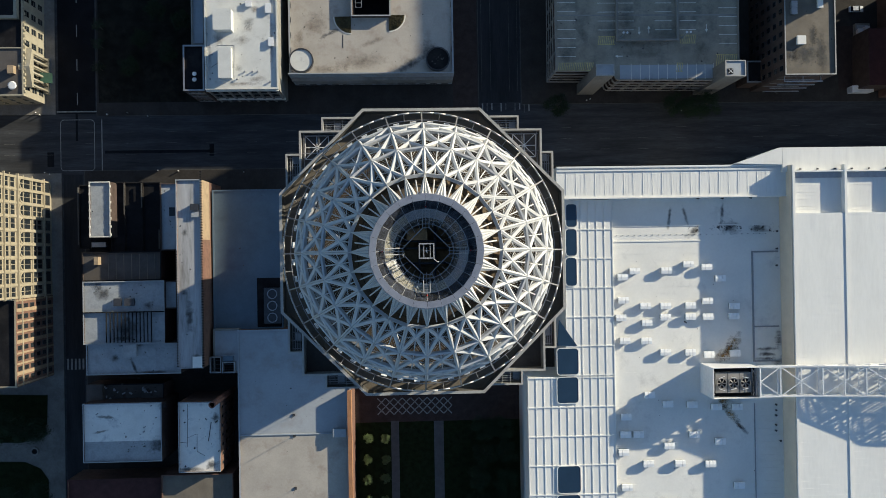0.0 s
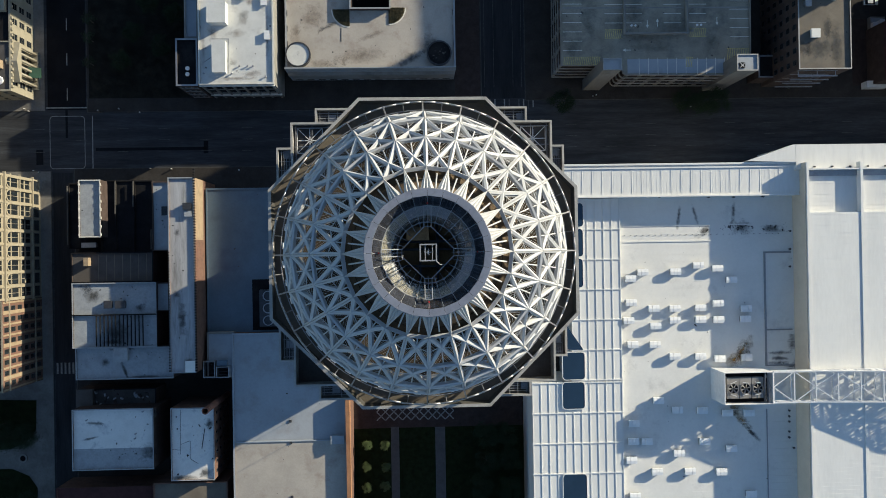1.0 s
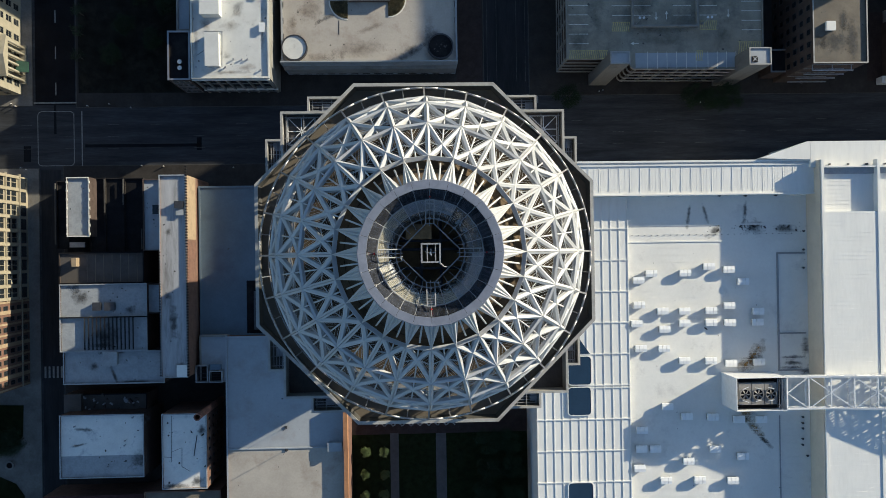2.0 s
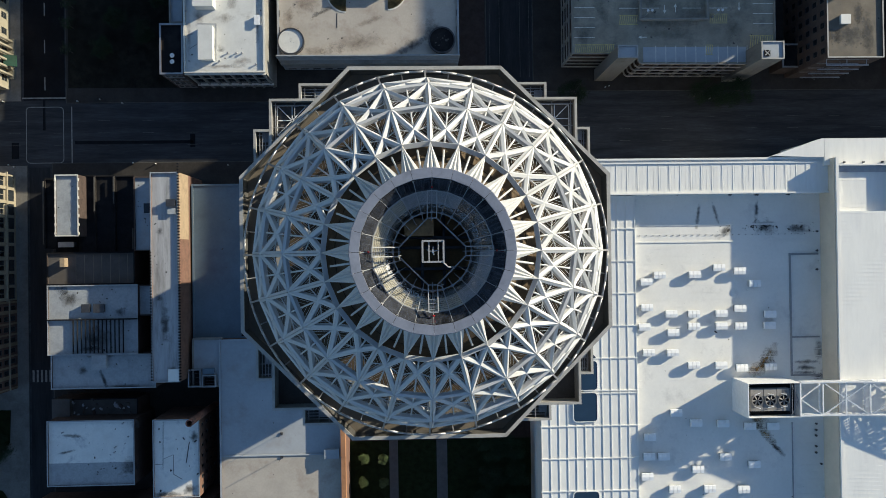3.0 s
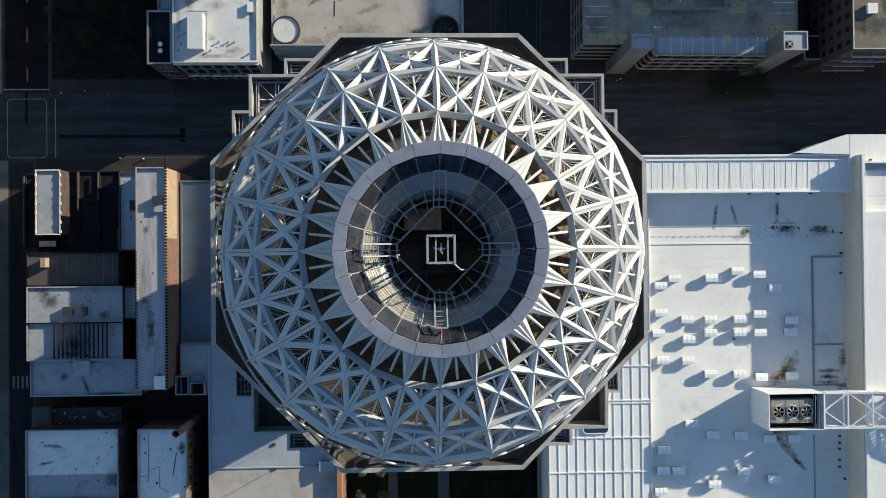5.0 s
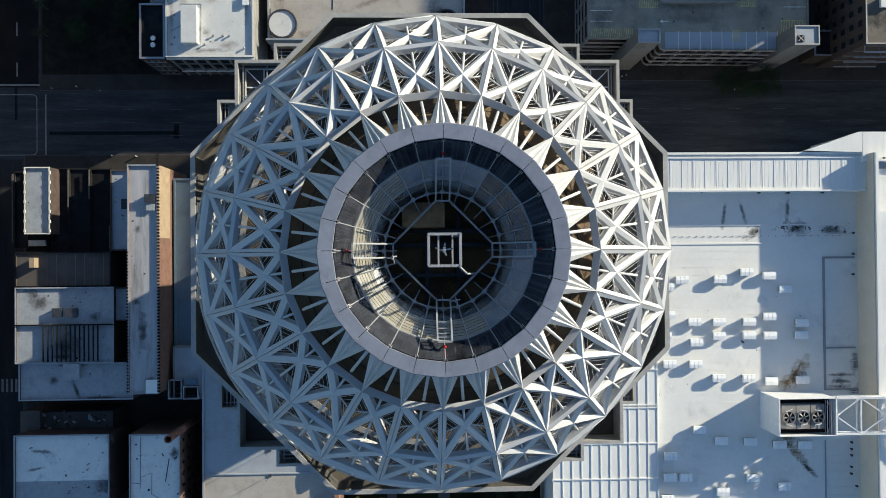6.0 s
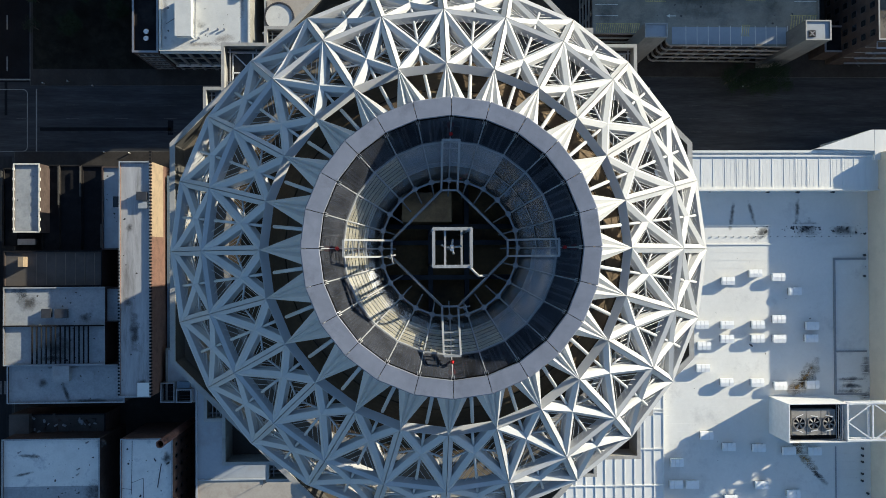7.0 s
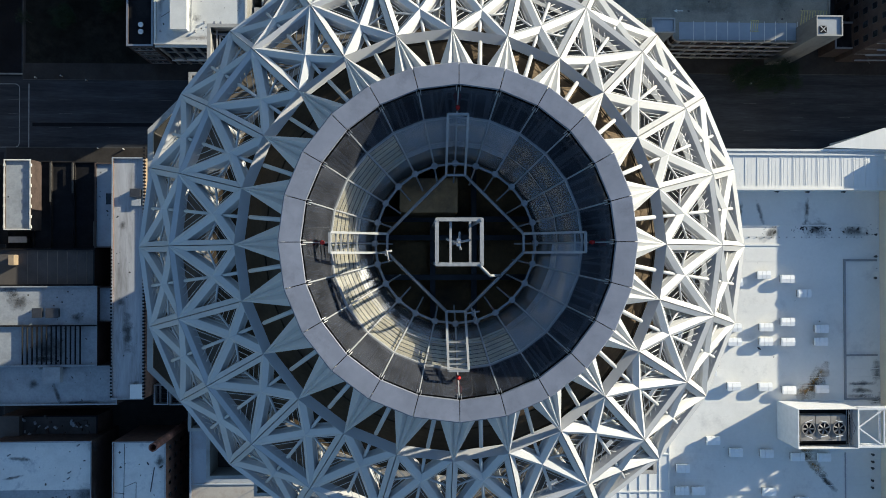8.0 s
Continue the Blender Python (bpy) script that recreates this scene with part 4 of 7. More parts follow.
part("canopy_gutter", box_bm(CX0, CY1 - 0.4, ZC, CX1, CY1 + 0.1, ZC + 0.5), WHITEMETAL, hall)
part("canopy_gutter", box_bm(CX0, CY1 - 1.3, ZC, CX1, CY1 - 0.9, ZC + 0.3), WHITEMETAL, hall)
# gallery grid: long ribs and cross beams
for i in range(7):
    x = GX0 + (GX1 - GX0) * (i + 0.0) / 6
    part("roof_rib", box_bm(x - 0.09, SY1, ZG, x + 0.09, GY1, ZG + 0.15), WHITEMETAL, hall)
for i in range(7):
    y = GY1 - i * 8.35
    if y > SY1 - 1:
        part("cross_beam", box_bm(GX0 - 0.3, y - 0.14, ZG, GX1 + 0.2, y + 0.14, ZG + 0.24), WHITEMETAL, hall)
for i in range(12):
    x = SX0 + (GX1 - SX0) * i / 11
    part("roof_rib", box_bm(x - 0.09, -150, ZG, x + 0.09, SY1 - 0.02, ZG + 0.15), WHITEMETAL, hall)
for i in range(13):
    y = SY1 - 0.3 - i * 8.35
    part("cross_beam", box_bm(SX0 - 0.3, y - 0.14, ZG, GX1 + 0.2, y + 0.14, ZG + 0.24), WHITEMETAL, hall)


def rounded(x0, y0, x1, y1, r):
    """A rectangle's outline with rounded corners."""
    out = []
    for cx, cy, a0 in ((x1 - r, y0 + r, -90), (x1 - r, y1 - r, 0), (x0 + r, y1 - r, 90), (x0 + r, y0 + r, 180)):
        out += [(cx + r * math.cos(radians(a0 + 18 * i)), cy + r * math.sin(radians(a0 + 18 * i))) for i in range(6)]
    return out


def skylight(rct, z, parent, panes):
    x0, y0, x1, y1 = rct
    bm = bmesh.new()
    prism(bm, rounded(x0, y0, x1, y1, 0.9), z - 0.1, z + 0.36)
    o = part("skylight", bm, BLUEGLASS, parent, "dark blue glass skylight in the metal roof")
    bm = bmesh.new()
    rim(bm, rounded(x0 - 0.2, y0 - 0.2, x1 + 0.2, y1 + 0.2, 1.1), rounded(x0, y0, x1, y1, 0.9), z, z + 0.45)
    for k in range(1, panes):
        y = y0 + (y1 - y0) * k / panes
        bx(bm, x0, y - 0.12, z + 0.2, x1, y + 0.12, z + 0.42)
    part("skylight_frame", bm, WHITEMETAL, o)


skylight((42.31, 6.70, 45.41, 13.19), ZG, hall, 1)
skylight((42.18, -1.57, 45.28, 6.05), ZG, hall, 1)
skylight((42.03, -10.16, 45.13, -2.22), ZG, hall, 1)
skylight((39.14, -35.56, 45.18, -28.12), ZG + 0.02, hall, 1)
skylight((39.00, -43.65, 45.03, -36.37), ZG, hall, 1)
skylight((38.73, -69.35, 45.24, -61.76), ZG, hall, 1)
skylight((38.59, -77.10, 45.10, -70.00), ZG, hall, 1)
bm = bmesh.new()
prism(bm, [(39.22, -27.25), (44.93, -27.37), (39.84, -19.82)], ZG - 0.1, ZG + 0.36)
part("skylight", bm, BLUEGLASS, hall, "three-cornered dark blue glass skylight")
# flat roof: seams, upstand, drains
for py0, py1, name in ((56.20, 2.08, 105.20, 2.57)[1::2] + ("roof_seam",), (56.27, 6.51, 105.29, 6.83)[1::2] + ("roof_seam",)):
    part(name, box_bm(FX0 + 0.3, py0, ZR, FX1 - 1, py0 + 0.35, ZR + 0.18), WHITEROOF, hall)
ux0, uy0, ux1, uy1 = 96.65, -33.24, 104.50, -1.03
bm = bmesh.new()
bx(bm, ux0, uy0, ZR, ux0 + 0.5, uy1, ZR + 0.25), bx(bm, ux0 + 0.5, uy1 - 0.5, ZR, ux1, uy1, ZR + 0.25)
bx(bm, ux0 + 0.5, uy0 + 10.0, ZR, ux1, uy0 + 10.4, ZR + 0.2), bx(bm, ux0 + 0.5, uy0, ZR, ux1, uy0 + 0.4, ZR + 0.2)
part("walkway_edge", bm, STEELPAINT, hall, "dark grey walkway edging on the flat roof")
fx = 105.83
part("gutter_line", box_bm(fx, -150, ZR, fx + 0.3, 14.37, ZR + 0.12), STEELPAINT, hall, "dark gutter at the foot of the beige wall")
bm = bmesh.new()
bx(bm, ux0, -150, ZR, ux0 + 0.25, uy0 - 12, ZR + 0.2)
part("roof_pipe", bm, GREYMETAL, hall)
for k in range(64):
    y = FY1 - 10.5 - k * 1.9
    part("membrane_seam", box_bm(FX0 + 0.2, y, ZR, ux0 - 0.1, y + 0.1, ZR + 0.02), WHITEROOF, hall)
    part("membrane_seam", box_bm(ux0 + 0.6, y, ZR, ux1 + 0.3, y + 0.14, ZR + 0.05), WHITEROOF, hall)
# hall details: wall caps, ridges, lower street front
bm = bmesh.new()
prism(bm, [(90.26, 23.90), (103.8, 23.45), (103.8, 28.27), (103.11, 28.26)], 20.0, 23.6)
part("street_prow", bm, WHITEMETAL, hall)
BAY = 120.61 - HX0
for k in range(8):
    hx = HX0 + BAY * k
    part("ridge_wall", box_bm(hx - 0.2, -150, ZH - 1.7, hx + 0.5, HYW, ZH + 0.22), WHITEMETAL, hall)
    part("eaves_slope", box_bm(hx + 0.5, HYN - 1.9, ZH - 1.7, hx + BAY - 0.2, HYN - 0.3, ZH - 1.3), GREYMETAL, hall)
    for d in (0.6, 3.0, 8.0, 13.0):
        part("vent_box", box_bm(hx + d, HYN + 0.5, 23.62, hx + d + 0.5, HYN + 0.9, 23.95), DARKMETAL, hall)
    if k < 2:
        for j in range(80):
            y = HYS - 0.6 - j * 1.0
            part("roof_rib", box_bm(hx + 0.55, y, ZH, hx + BAY - 0.25, y + 0.12, ZH + 0.022), WHITEMETAL, hall)
        for j in range(8):
            y = HYS + 1.0 + j * 1.0
            part("roof_rib", box_bm(hx + 0.55, y, ZH - 1.7, hx + BAY - 0.25, y + 0.06, ZH - 1.66), WHITEMETAL, hall)
part("west_wall_cladding", box_bm(HX0 - 0.45, -150, ZR, HX0 - 0.21, HYW, ZH - 0.3), BEIGEWALL, hall, "beige wall between the hall and the flat roof")

# rooftop fan unit and its trussed bridge
ax0, ay0, ax1, ay1 = 81.07, -41.93, 94.28, -33.32
ZA = 28.0
unit = thing("fan_unit", ((ax0 + ax1) / 2, (ay0 + ay1) / 2, ZR), "white rooftop cooling unit with three dark fans", "cooling unit")
bm = bmesh.new()
rim(bm, rect(ax0 - 0.1, ay0, ax1, ay1), rect(ax0 + 0.14, ay0 + 0.14, ax1 - 0.14, ay1 - 0.14), ZR, ZA)
part("housing", bm, WHITEPAINT, unit)
part("deck", box_bm(ax0 + 0.2, ay0 + 0.2, ZA - 3.2, ax1 - 0.2, ay1 - 0.2, ZA - 2.9), BLACKROOF, unit)
for k in range(3):
    cx = ax0 + 2.6 + k * 3.35
    cy = (ay0 + ay1) / 2 - 0.1
    bm = bmesh.new()
    rim(bm, [(cx + x, cy + y) for x, y in ring_points(1.45, 20)], [(cx + x, cy + y) for x, y in ring_points(1.3, 20)], ZA - 1.2, ZA - 0.6)
    bx(bm, cx - 1.6, cy - 2.7, ZA - 2.9, cx + 1.6, cy + 2.9, ZA - 0.95)
    cowl = part("fan_cowl", bm, CONCRETE, unit)
    # Flat black disc painted for the shade under the blades.
    bm = bmesh.new()
    prism(bm, [(cx + x, cy + y) for x, y in ring_points(1.3, 20)], ZA - 0.95, ZA - 0.93)
    part("well", bm, BLACKROOF, cowl, "black disc in place of the shaded well under the fan")
    bm = bmesh.new()
    tube(bm, (cx, cy, ZA - 0.9), (cx, cy, ZA - 0.55), 0.3, 12)
    part("hub", bm, DARKMETAL, cowl)
    for top in (1, -1):
        bm = bmesh.new()
        tilt = (k - 1) if k != 1 else 1
        bar(bm, (cx - 0.85, cy + top * (1.75 - 0.35 * (tilt < 0)), ZA - 0.5), (cx + 0.75, cy + top * (1.45 + 0.55 * (tilt < 0)), ZA - 0.5), 0.14, 0.1)
        part("bracket", bm, WHITEPAINT, cowl)
    for b in range(6):
        bm = bmesh.new()
        a = b * math.pi / 3 + 0.3 * k
        u, v = Vector((math.cos(a), math.sin(a), 0)), Vector((-math.sin(a), math.cos(a), 0))
        pts = [Vector((cx, cy, ZA - 0.7)) + u * r + v * w + Vector((0, 0, d)) for r, w, d in ((0.25, -0.12, -0.05), (1.26, -0.2, -0.08), (1.26, 0.2, 0.08), (0.25, 0.12, 0.05))]
        vs = [bm.verts.new(p) for p in pts]
        ws = [bm.verts.new(p - Vector((0, 0, 0.04))) for p in pts]
        bm.faces.new(vs), bm.faces.new(ws[::-1])
        for i in range(4):
            bm.faces.new((vs[i], ws[i], ws[(i + 1) % 4], vs[(i + 1) % 4]))
        part("fan_blade", bm, CONCRETE, cowl)
for x in (ax0 + 11.2, ax0 + 12.1):
    for y in (ay0 + 0.5, ay1 - 0.5):
        bm = bmesh.new()
        bar(bm, (x, y, ZA - 2.9), (x, y, ZA - 0.2), 0.1, 0.1)
        part("bay_post", bm, GREYMETAL, unit)
    for z in (ZA - 0.3, ZA - 1.1):
        bm = bmesh.new()
        bar(bm, (x, ay0 + 0.4, z), (x, ay1 - 0.4, z), 0.1, 0.1)
        part("bay_rail", bm, GREYMETAL, unit)
for y0_, y1_ in ((ay0 + 0.5, -37.6), (ay1 - 0.5, -37.6)):
    bm = bmesh.new()
    bar(bm, (ax0 + 11.2, y0_, ZA - 0.4), (ax0 + 12.8, y1_, ZA - 0.4), 0.09, 0.09)
    part("bay_brace", bm, GREYMETAL, unit)
for k in range(5):
    y = ay0 + 0.9 + k * 1.6
    part("wall_bracket", box_bm(ax0 + 0.3, y, ZA - 1.6, ax0 + 1.0, y + 0.16, ZA - 1.45), GREYMETAL, unit)
truss = thing("roof_truss", (ax1 + 30, (ay0 + ay1) / 2, ZR), "white steel box truss bridging to the fan unit", "truss")
TZ, TL, DEEP = 27.6, 100.0, 1.7


def tz(x):
    """Height of the top chord: level to the hall's edge, then rising."""
    return TZ + 0.14 * min(max(0.0, x - ax1 - 9.0), 50.0)


def depth(x):
    """The truss deepens as its top rises."""
    return DEEP + 0.75 * (tz(x) - TZ)


ya, yb, pitch = ay0 + 0.3, ay1 - 0.1, 5.7
ym = (ya + yb) / 2
trng = random.Random(21)
for k in range(int(TL / pitch)):
    x = ax1 + 0.2 + k * pitch
    x2 = x + pitch
    for y in (ya, yb):
        for d in (0, 1):
            bm = bmesh.new()
            bar(bm, (x, y, tz(x) - d * depth(x)), (x2, y, tz(x2) - d * depth(x2)), 0.42, 0.42)
            part("chord", bm, WHITEPAINT, truss)
    for d in (0, depth(x)):
        bm = bmesh.new()
        bar(bm, (x, ya, tz(x) - d), (x, yb, tz(x) - d), 0.28, 0.28)
        part("cross_strut", bm, WHITEPAINT, truss)
    for y in (ya, yb):
        a, b_ = (ym, y) if k % 2 == 0 else (y, ym)
        bm = bmesh.new()
        bar(bm, (x, a, tz(x)), (x2, b_, tz(x2)), 0.24, 0.24)
        part("brace", bm, WHITEPAINT, truss)
        bm = bmesh.new()
        bar(bm, (x, y, tz(x) - depth(x)), (x, y, tz(x)), 0.26, 0.26)
        part("post", bm, WHITEPAINT, truss)
        bm = bmesh.new()
        e, f = (0, 1) if k % 2 else (1, 0)
        bar(bm, (x, y, tz(x) - e * depth(x)), (x2, y, tz(x2) - f * depth(x2)), 0.22, 0.22)
        part("side_brace", bm, WHITEPAINT, truss)
        if k >= 1:
            at = x + 0.25
            while at < x2 - 0.5:
                wide = trng.uniform(0.5, 1.7)
                end = min(at + wide, x2 - 0.2)
                mid, drop = (at + end) / 2, trng.choice((0.95, 0.95, 0.8, 0.55))
                bm = bmesh.new()
                bar(bm, (mid, y, tz(mid) - depth(mid) * drop), (mid, y, tz(mid) - 0.22), end - at, 0.06, (0, 1, 0))
                part("side_board", bm, WHITEPAINT, truss)
                at = end + trng.choice((0.12, 0.3, 0.45, 0.7))


# ridged roof ventilators on the flat roof
def ventilator():
    v = thing("roof_ventilator", (0, 0, 0), "white louvred roof ventilator on the pale flat roof", "ventilator", "ventilators on the hall roof")
    part("kerb", box_bm(-1.35, -0.75, 0, 1.35, 0.75, 0.85), STEELPAINT, v, "grey louvred base")
    for k in range(3):
        bm = bmesh.new()
        x = -1.5 + k * 1.0
        y = 0.9
        prof = ((-y, 0.8), (y, 0.8), (y, 1.42), (0, 1.56), (-y, 1.42))
        a = [bm.verts.new((x, yy, zz)) for yy, zz in prof]
        b = [bm.verts.new((x + 0.94, yy, zz)) for yy, zz in prof]
        bm.faces.new(a[::-1]), bm.faces.new(b)
        for i in range(5):
            bm.faces.new((a[i], a[(i + 1) % 5], b[(i + 1) % 5], b[i]))
        part("hood", bm, BRIGHTWHITE, v)
    return v


VENTS_N = [(58.56, -7.98), (62.03, -6.25), (71.22, -6.25), (77.68, -4.57), (83.11, -5.48), (87.01, -8.80), (58.60, -14.63), (64.96, -16.37), (70.87, -16.48), (78.12, -16.45), (83.09, -15.25), (91.00, -16.86), (57.86, -19.64), (70.82, -19.73), (78.06, -19.71), (83.17, -19.80), (90.78, -19.79), (65.37, -21.24), (58.88, -26.30), (65.11, -26.43)]
VENTS_S = [(70.63, -29.79), (77.87, -29.94), (83.30, -30.71), (90.91, -30.54), (65.81, -42.01), (71.02, -44.73), (78.09, -45.06), (85.17, -45.87), (91.28, -46.02), (58.82, -48.16), (58.57, -53.17), (62.33, -53.26), (78.59, -53.67), (86.14, -55.81), (71.29, -56.73), (57.99, -58.33), (65.13, -61.75), (74.32, -61.84), (83.21, -62.24), (58.79, -68.38), (91.52, -68.64), (70.00, -73.71), (79.85, -74.80)]
first = ventilator()
for i, (x, y) in enumerate(VENTS_N + VENTS_S):
    m = pose(x, y, ZR)
    if i:
        copy_thing(first, m)
    else:
        first.matrix_basis = m

# ---------------------------------------------------------------- podium beside the tower
b = block("podium_roof_north", (-59.94, -21.34, -39.82, 19.26), 12.0, CONCRETE, SLATEROOF, "low slate-grey flat roof beside the tower", parapet=0.3, coping_m=SLATEROOF)
b = block("podium_roof_south", (-52.53, -89.34, -20.31, -21.49), 15.0, REDBRICK, GREYROOF, "wide grey flat roof with a brick edge", parapet=0.35, coping_m=GREYROOF)
sx0, sy0, sx1, sy1 = -52.47, -51.94, -21.40, -51.61
part("roof_seam", box_bm(sx0 + 0.5, sy0, 14.6, sx1, sy0 + 0.3, 14.95), GREYROOF, b)
sb = (-52.75, -89.34, -20.55, -51.95)
# South part warm as if sunlit; GREYROOF north of it holds the blue shade.
part("south_sheet", box_bm(sb[0] + 0.4, sb[1] + 0.4, 14.5, sb[2] - 0.4, sy0, 14.656), TANROOF, b, "south part of the roof, tinted warm as in sun")
ps_ = (-21.12, -89.19, -19.99, -39.33)
part("brick_edge", box_bm(ps_[0], ps_[1], 14.6, ps_[2], sy0 - 0.01, 16.6), ORANGEBRICK, b, "orange brick wall along the garden")
part("brick_edge", box_bm(ps_[0], sy0, 14.6, ps_[2], ps_[3], 17.6), ORANGEBRICK, b, "orange brick wall along the garden")
b = block("podium_roof_step", (-59.36, -33.60, -52.12, -21.10), 14.96, CONCRETE, GREYROOF, "small grey roof step beside the alley", parapet=0.3)
px0, py0, px1, py1 = -47.39, -21.31, -39.68, -6.61
# Thin black slab on the roof stands for the pit's shade.
part("machine_pit", box_bm(px0, py0, 11.7, px1, py1, 11.78), BLACKROOF, b, "black slab in place of a shaded machine pit")
ux0, uy0, ux1, uy1 = -45.13, -19.87, -40.25, -9.53
u = thing("condenser", ((ux0 + ux1) / 2, (uy0 + uy1) / 2, 11.78), "grey condenser with three round fans in a pit", "condenser")
part("casing", box_bm(ux0, uy0, 11.78, ux1, uy1, 13.4), DARKMETAL, u)
for k in range(3):
    cy = uy0 + (uy1 - uy0) * (k + 0.5) / 3
    cx = (ux0 + ux1) / 2
    bm = bmesh.new()
    rim(bm, [(cx + x, cy + y) for x, y in ring_points(1.45, 20)], [(cx + x, cy + y) for x, y in ring_points(1.2, 20)], 13.4, 13.8)
    part("fan_ring", bm, GREYMETAL, u)
for r in ((-60.11, -33.39, -56.91, -28.86), (-56.60, -33.47, -53.08, -30.40)):
    d = thing("duct_well", ((r[0] + r[2]) / 2, (r[1] + r[3]) / 2, 14.66), "open metal duct well with a pale frame", "duct")
    bm = bmesh.new()
    rim(bm, rect(*r), rect(*r, 0.22), 14.66, 16.6)
    part("frame", bm, GREYMETAL, d)
    part("well_floor", box_bm(r[0] + 0.21, r[1] + 0.21, 14.66, r[2] - 0.21, r[3] - 0.21, 14.8), BLACKROOF, d)
    for k in range(3):
        y = r[1] + (r[3] - r[1]) * (k + 1) / 4
        part("grille_bar", box_bm(r[0] + 0.21, y, 15.6, r[2] - 0.21, y + 0.06, 15.7), DARKMETAL, d)
rooftop_box("duct_box", (-56.25, -30.07, -53.68, -28.78), 14.66, 16.2, SLATEROOF, "dark duct box at the roof edge", "duct")
rooftop_box("roof_hatch", (-25.34, -52.52, -21.78, -50.41), 14.65, 16.2, GREYROOF, "pale grey hatch box on the flat roof", "roof hatch")

# ---------------------------------------------------------------- blocks north of the street
b = block("white_office", (-60.02, 47.57, -39.38, 101.46), 17.2, GREYSTONE, WHITISH, "grey stone office block with a worn white roof", parapet=0.5, coping_m=WHITESTONE)
R = -60.16, 47.57, -39.52, 82.83
facade(b, "s", R, 4.6, 16.2, 2, 7, 2.1, 4.6, DARKMETAL, style="plain")
facade(b, "s", R, 0.3, 4.6, 1, 7, 2.3, 3.2, DARKMETAL, style="plain")
for k in range(8):
    x = R[0] + 0.6 + (R[2] - R[0] - 1.2) * k / 7
    part("pilaster", box_bm(x - 0.28, R[1] - 0.3, 0.2, x + 0.28, R[1] - 0.002, 16.2), GREYSTONE, b)
for z in (4.3, 16.2):
    part("cornice", box_bm(R[0] + 0.1, R[1] - 0.5, z, R[2] + 0.1, R[1] - 0.003, z + 0.4), WHITESTONE, b)
facade(b, "e", R, 0.3, 17.0, 4, 14, 1.4, 2.3, GREYSTONE)
rooftop_box("stair_bulkhead", (-56.84, 63.89, -51.95, 69.79), 16.7, 20.0, WHITISH, "white stair housing on the worn roof", "roof housing")
rooftop_box("plant_housing", (-55.85, 50.57, -52.4, 59.22), 16.7, 18.8, WHITISH, "low white plant housing on the roof", "roof housing")
b = block("black_annex", (-66.57, 47.46, -60.65, 60.59), 16.0, BROWNBRICK, BLACKROOF, "dark annex with a black roof", coping_m=GREYMETAL)
facade(b, "s", (-66.57, 47.46, -60.65, 60.59), 0.3, 15.5, 4, 3, 1.4, 2.0, CONCRETE)
b = block("grey_annex", (-64.66, 61.31, -60.94, 84.08), 14.0, CONCRETE, GREYROOF, "narrow grey annex beside the office block")

b = block("plaza_block", (-37.02, 52.36, 11.22, 88.28), 12.0, OLDROOF, TANROOF, "tan flat-roofed block with round tanks and planters", parapet=0.5, coping_m=OLDROOF, well=(-18.53, 69.60, -7.18, 80.67))
R = -37.02, 52.36, 11.22, 88.28
# Parapet height made up so that it shades the street.
part("front_parapet", box_bm(R[0], R[1] - 0.02, 12.07, R[2], R[1] + 0.3, 14.8), OLDROOF, b, "pale street-side parapet, raised to shade the street")
part("front_band", box_bm(R[0] + 0.4, R[1] - 0.9, 8.2, R[2] - 0.2, R[1], 10.3), CONCRETE, b, "pale concrete band along the street front")
part("front_band", box_bm(R[0] + 0.8, R[1] - 0.5, 3.5, R[2] - 0.4, R[1], 7.2), CONCRETE, b, "pale concrete band along the street front")
facade(b, "s", R, 0.2, 3.4, 1, 14, 2.2, 2.4, DARKMETAL, style="plain")


def tank(px, r, z0, z1, m, label):
    x, y = px
    t = thing("round_tank", (x, y, z0), label, "roof drum")
    bm = bmesh.new()
    prism(bm, [(x + a, y + c) for a, c in ring_points(r - 0.15, 40)], z0, z1 - 0.25)
    part("drum", bm, m, t)
    bm = bmesh.new()
    rim(bm, [(x + a, y + c) for a, c in ring_points(r, 40)], [(x + a, y + c) for a, c in ring_points(r - 0.35, 40)], z0, z1)
    part("edge_ring", bm, DARKMETAL, t, "dark rim of the drum")


tank((-33.43, 56.88), 3.55, 11.5, 12.8, WHITISH, "white round drum with a dark rim on the roof")
tank((6.61, 57.12), 3.55, 11.5, 12.6, BLACKROOF, "dark round drum on the tan roof")
cr = (-18.53, 69.60, -7.18, 80.67)
court = thing("light_well", ((cr[0] + cr[2]) / 2, (cr[1] + cr[3]) / 2, 3.0), "deep dark light well with a pale rim", "light well")
bm = bmesh.new()
rim(bm, rect(*cr), rect(*cr, 0.3), 3.0, 13.4)
part("well_wall", bm, BROWNBRICK, court, "dark brick wall of the well")
part("well_floor", box_bm(*cr[:2], 2.9, *cr[2:], 3.0), BLACKROOF, court)
bm = bmesh.new()
rim(bm, rect(*cr, -0.12), rect(*cr, 0.25), 13.4, 13.55)
part("rim", bm, OLDROOF, court)
wx, wy = (-16.59, 72.42)
for k in range(3):
    bm = bmesh.new()
    bar(bm, (wx - 0.8, wy + 1.3 * k, 12.4), (wx + 1.0, wy + 1.3 * k, 12.4), 0.14, 0.14)
    part("steel_rung", bm, GREYMETAL, court)
for d in (-0.8, 1.0):
    bm = bmesh.new()
    bar(bm, (wx + d, wy - 0.1, 12.4), (wx + d, wy + 4.4, 12.4), 0.14, 0.14)
    part("steel_rail", bm, GREYMETAL, court)


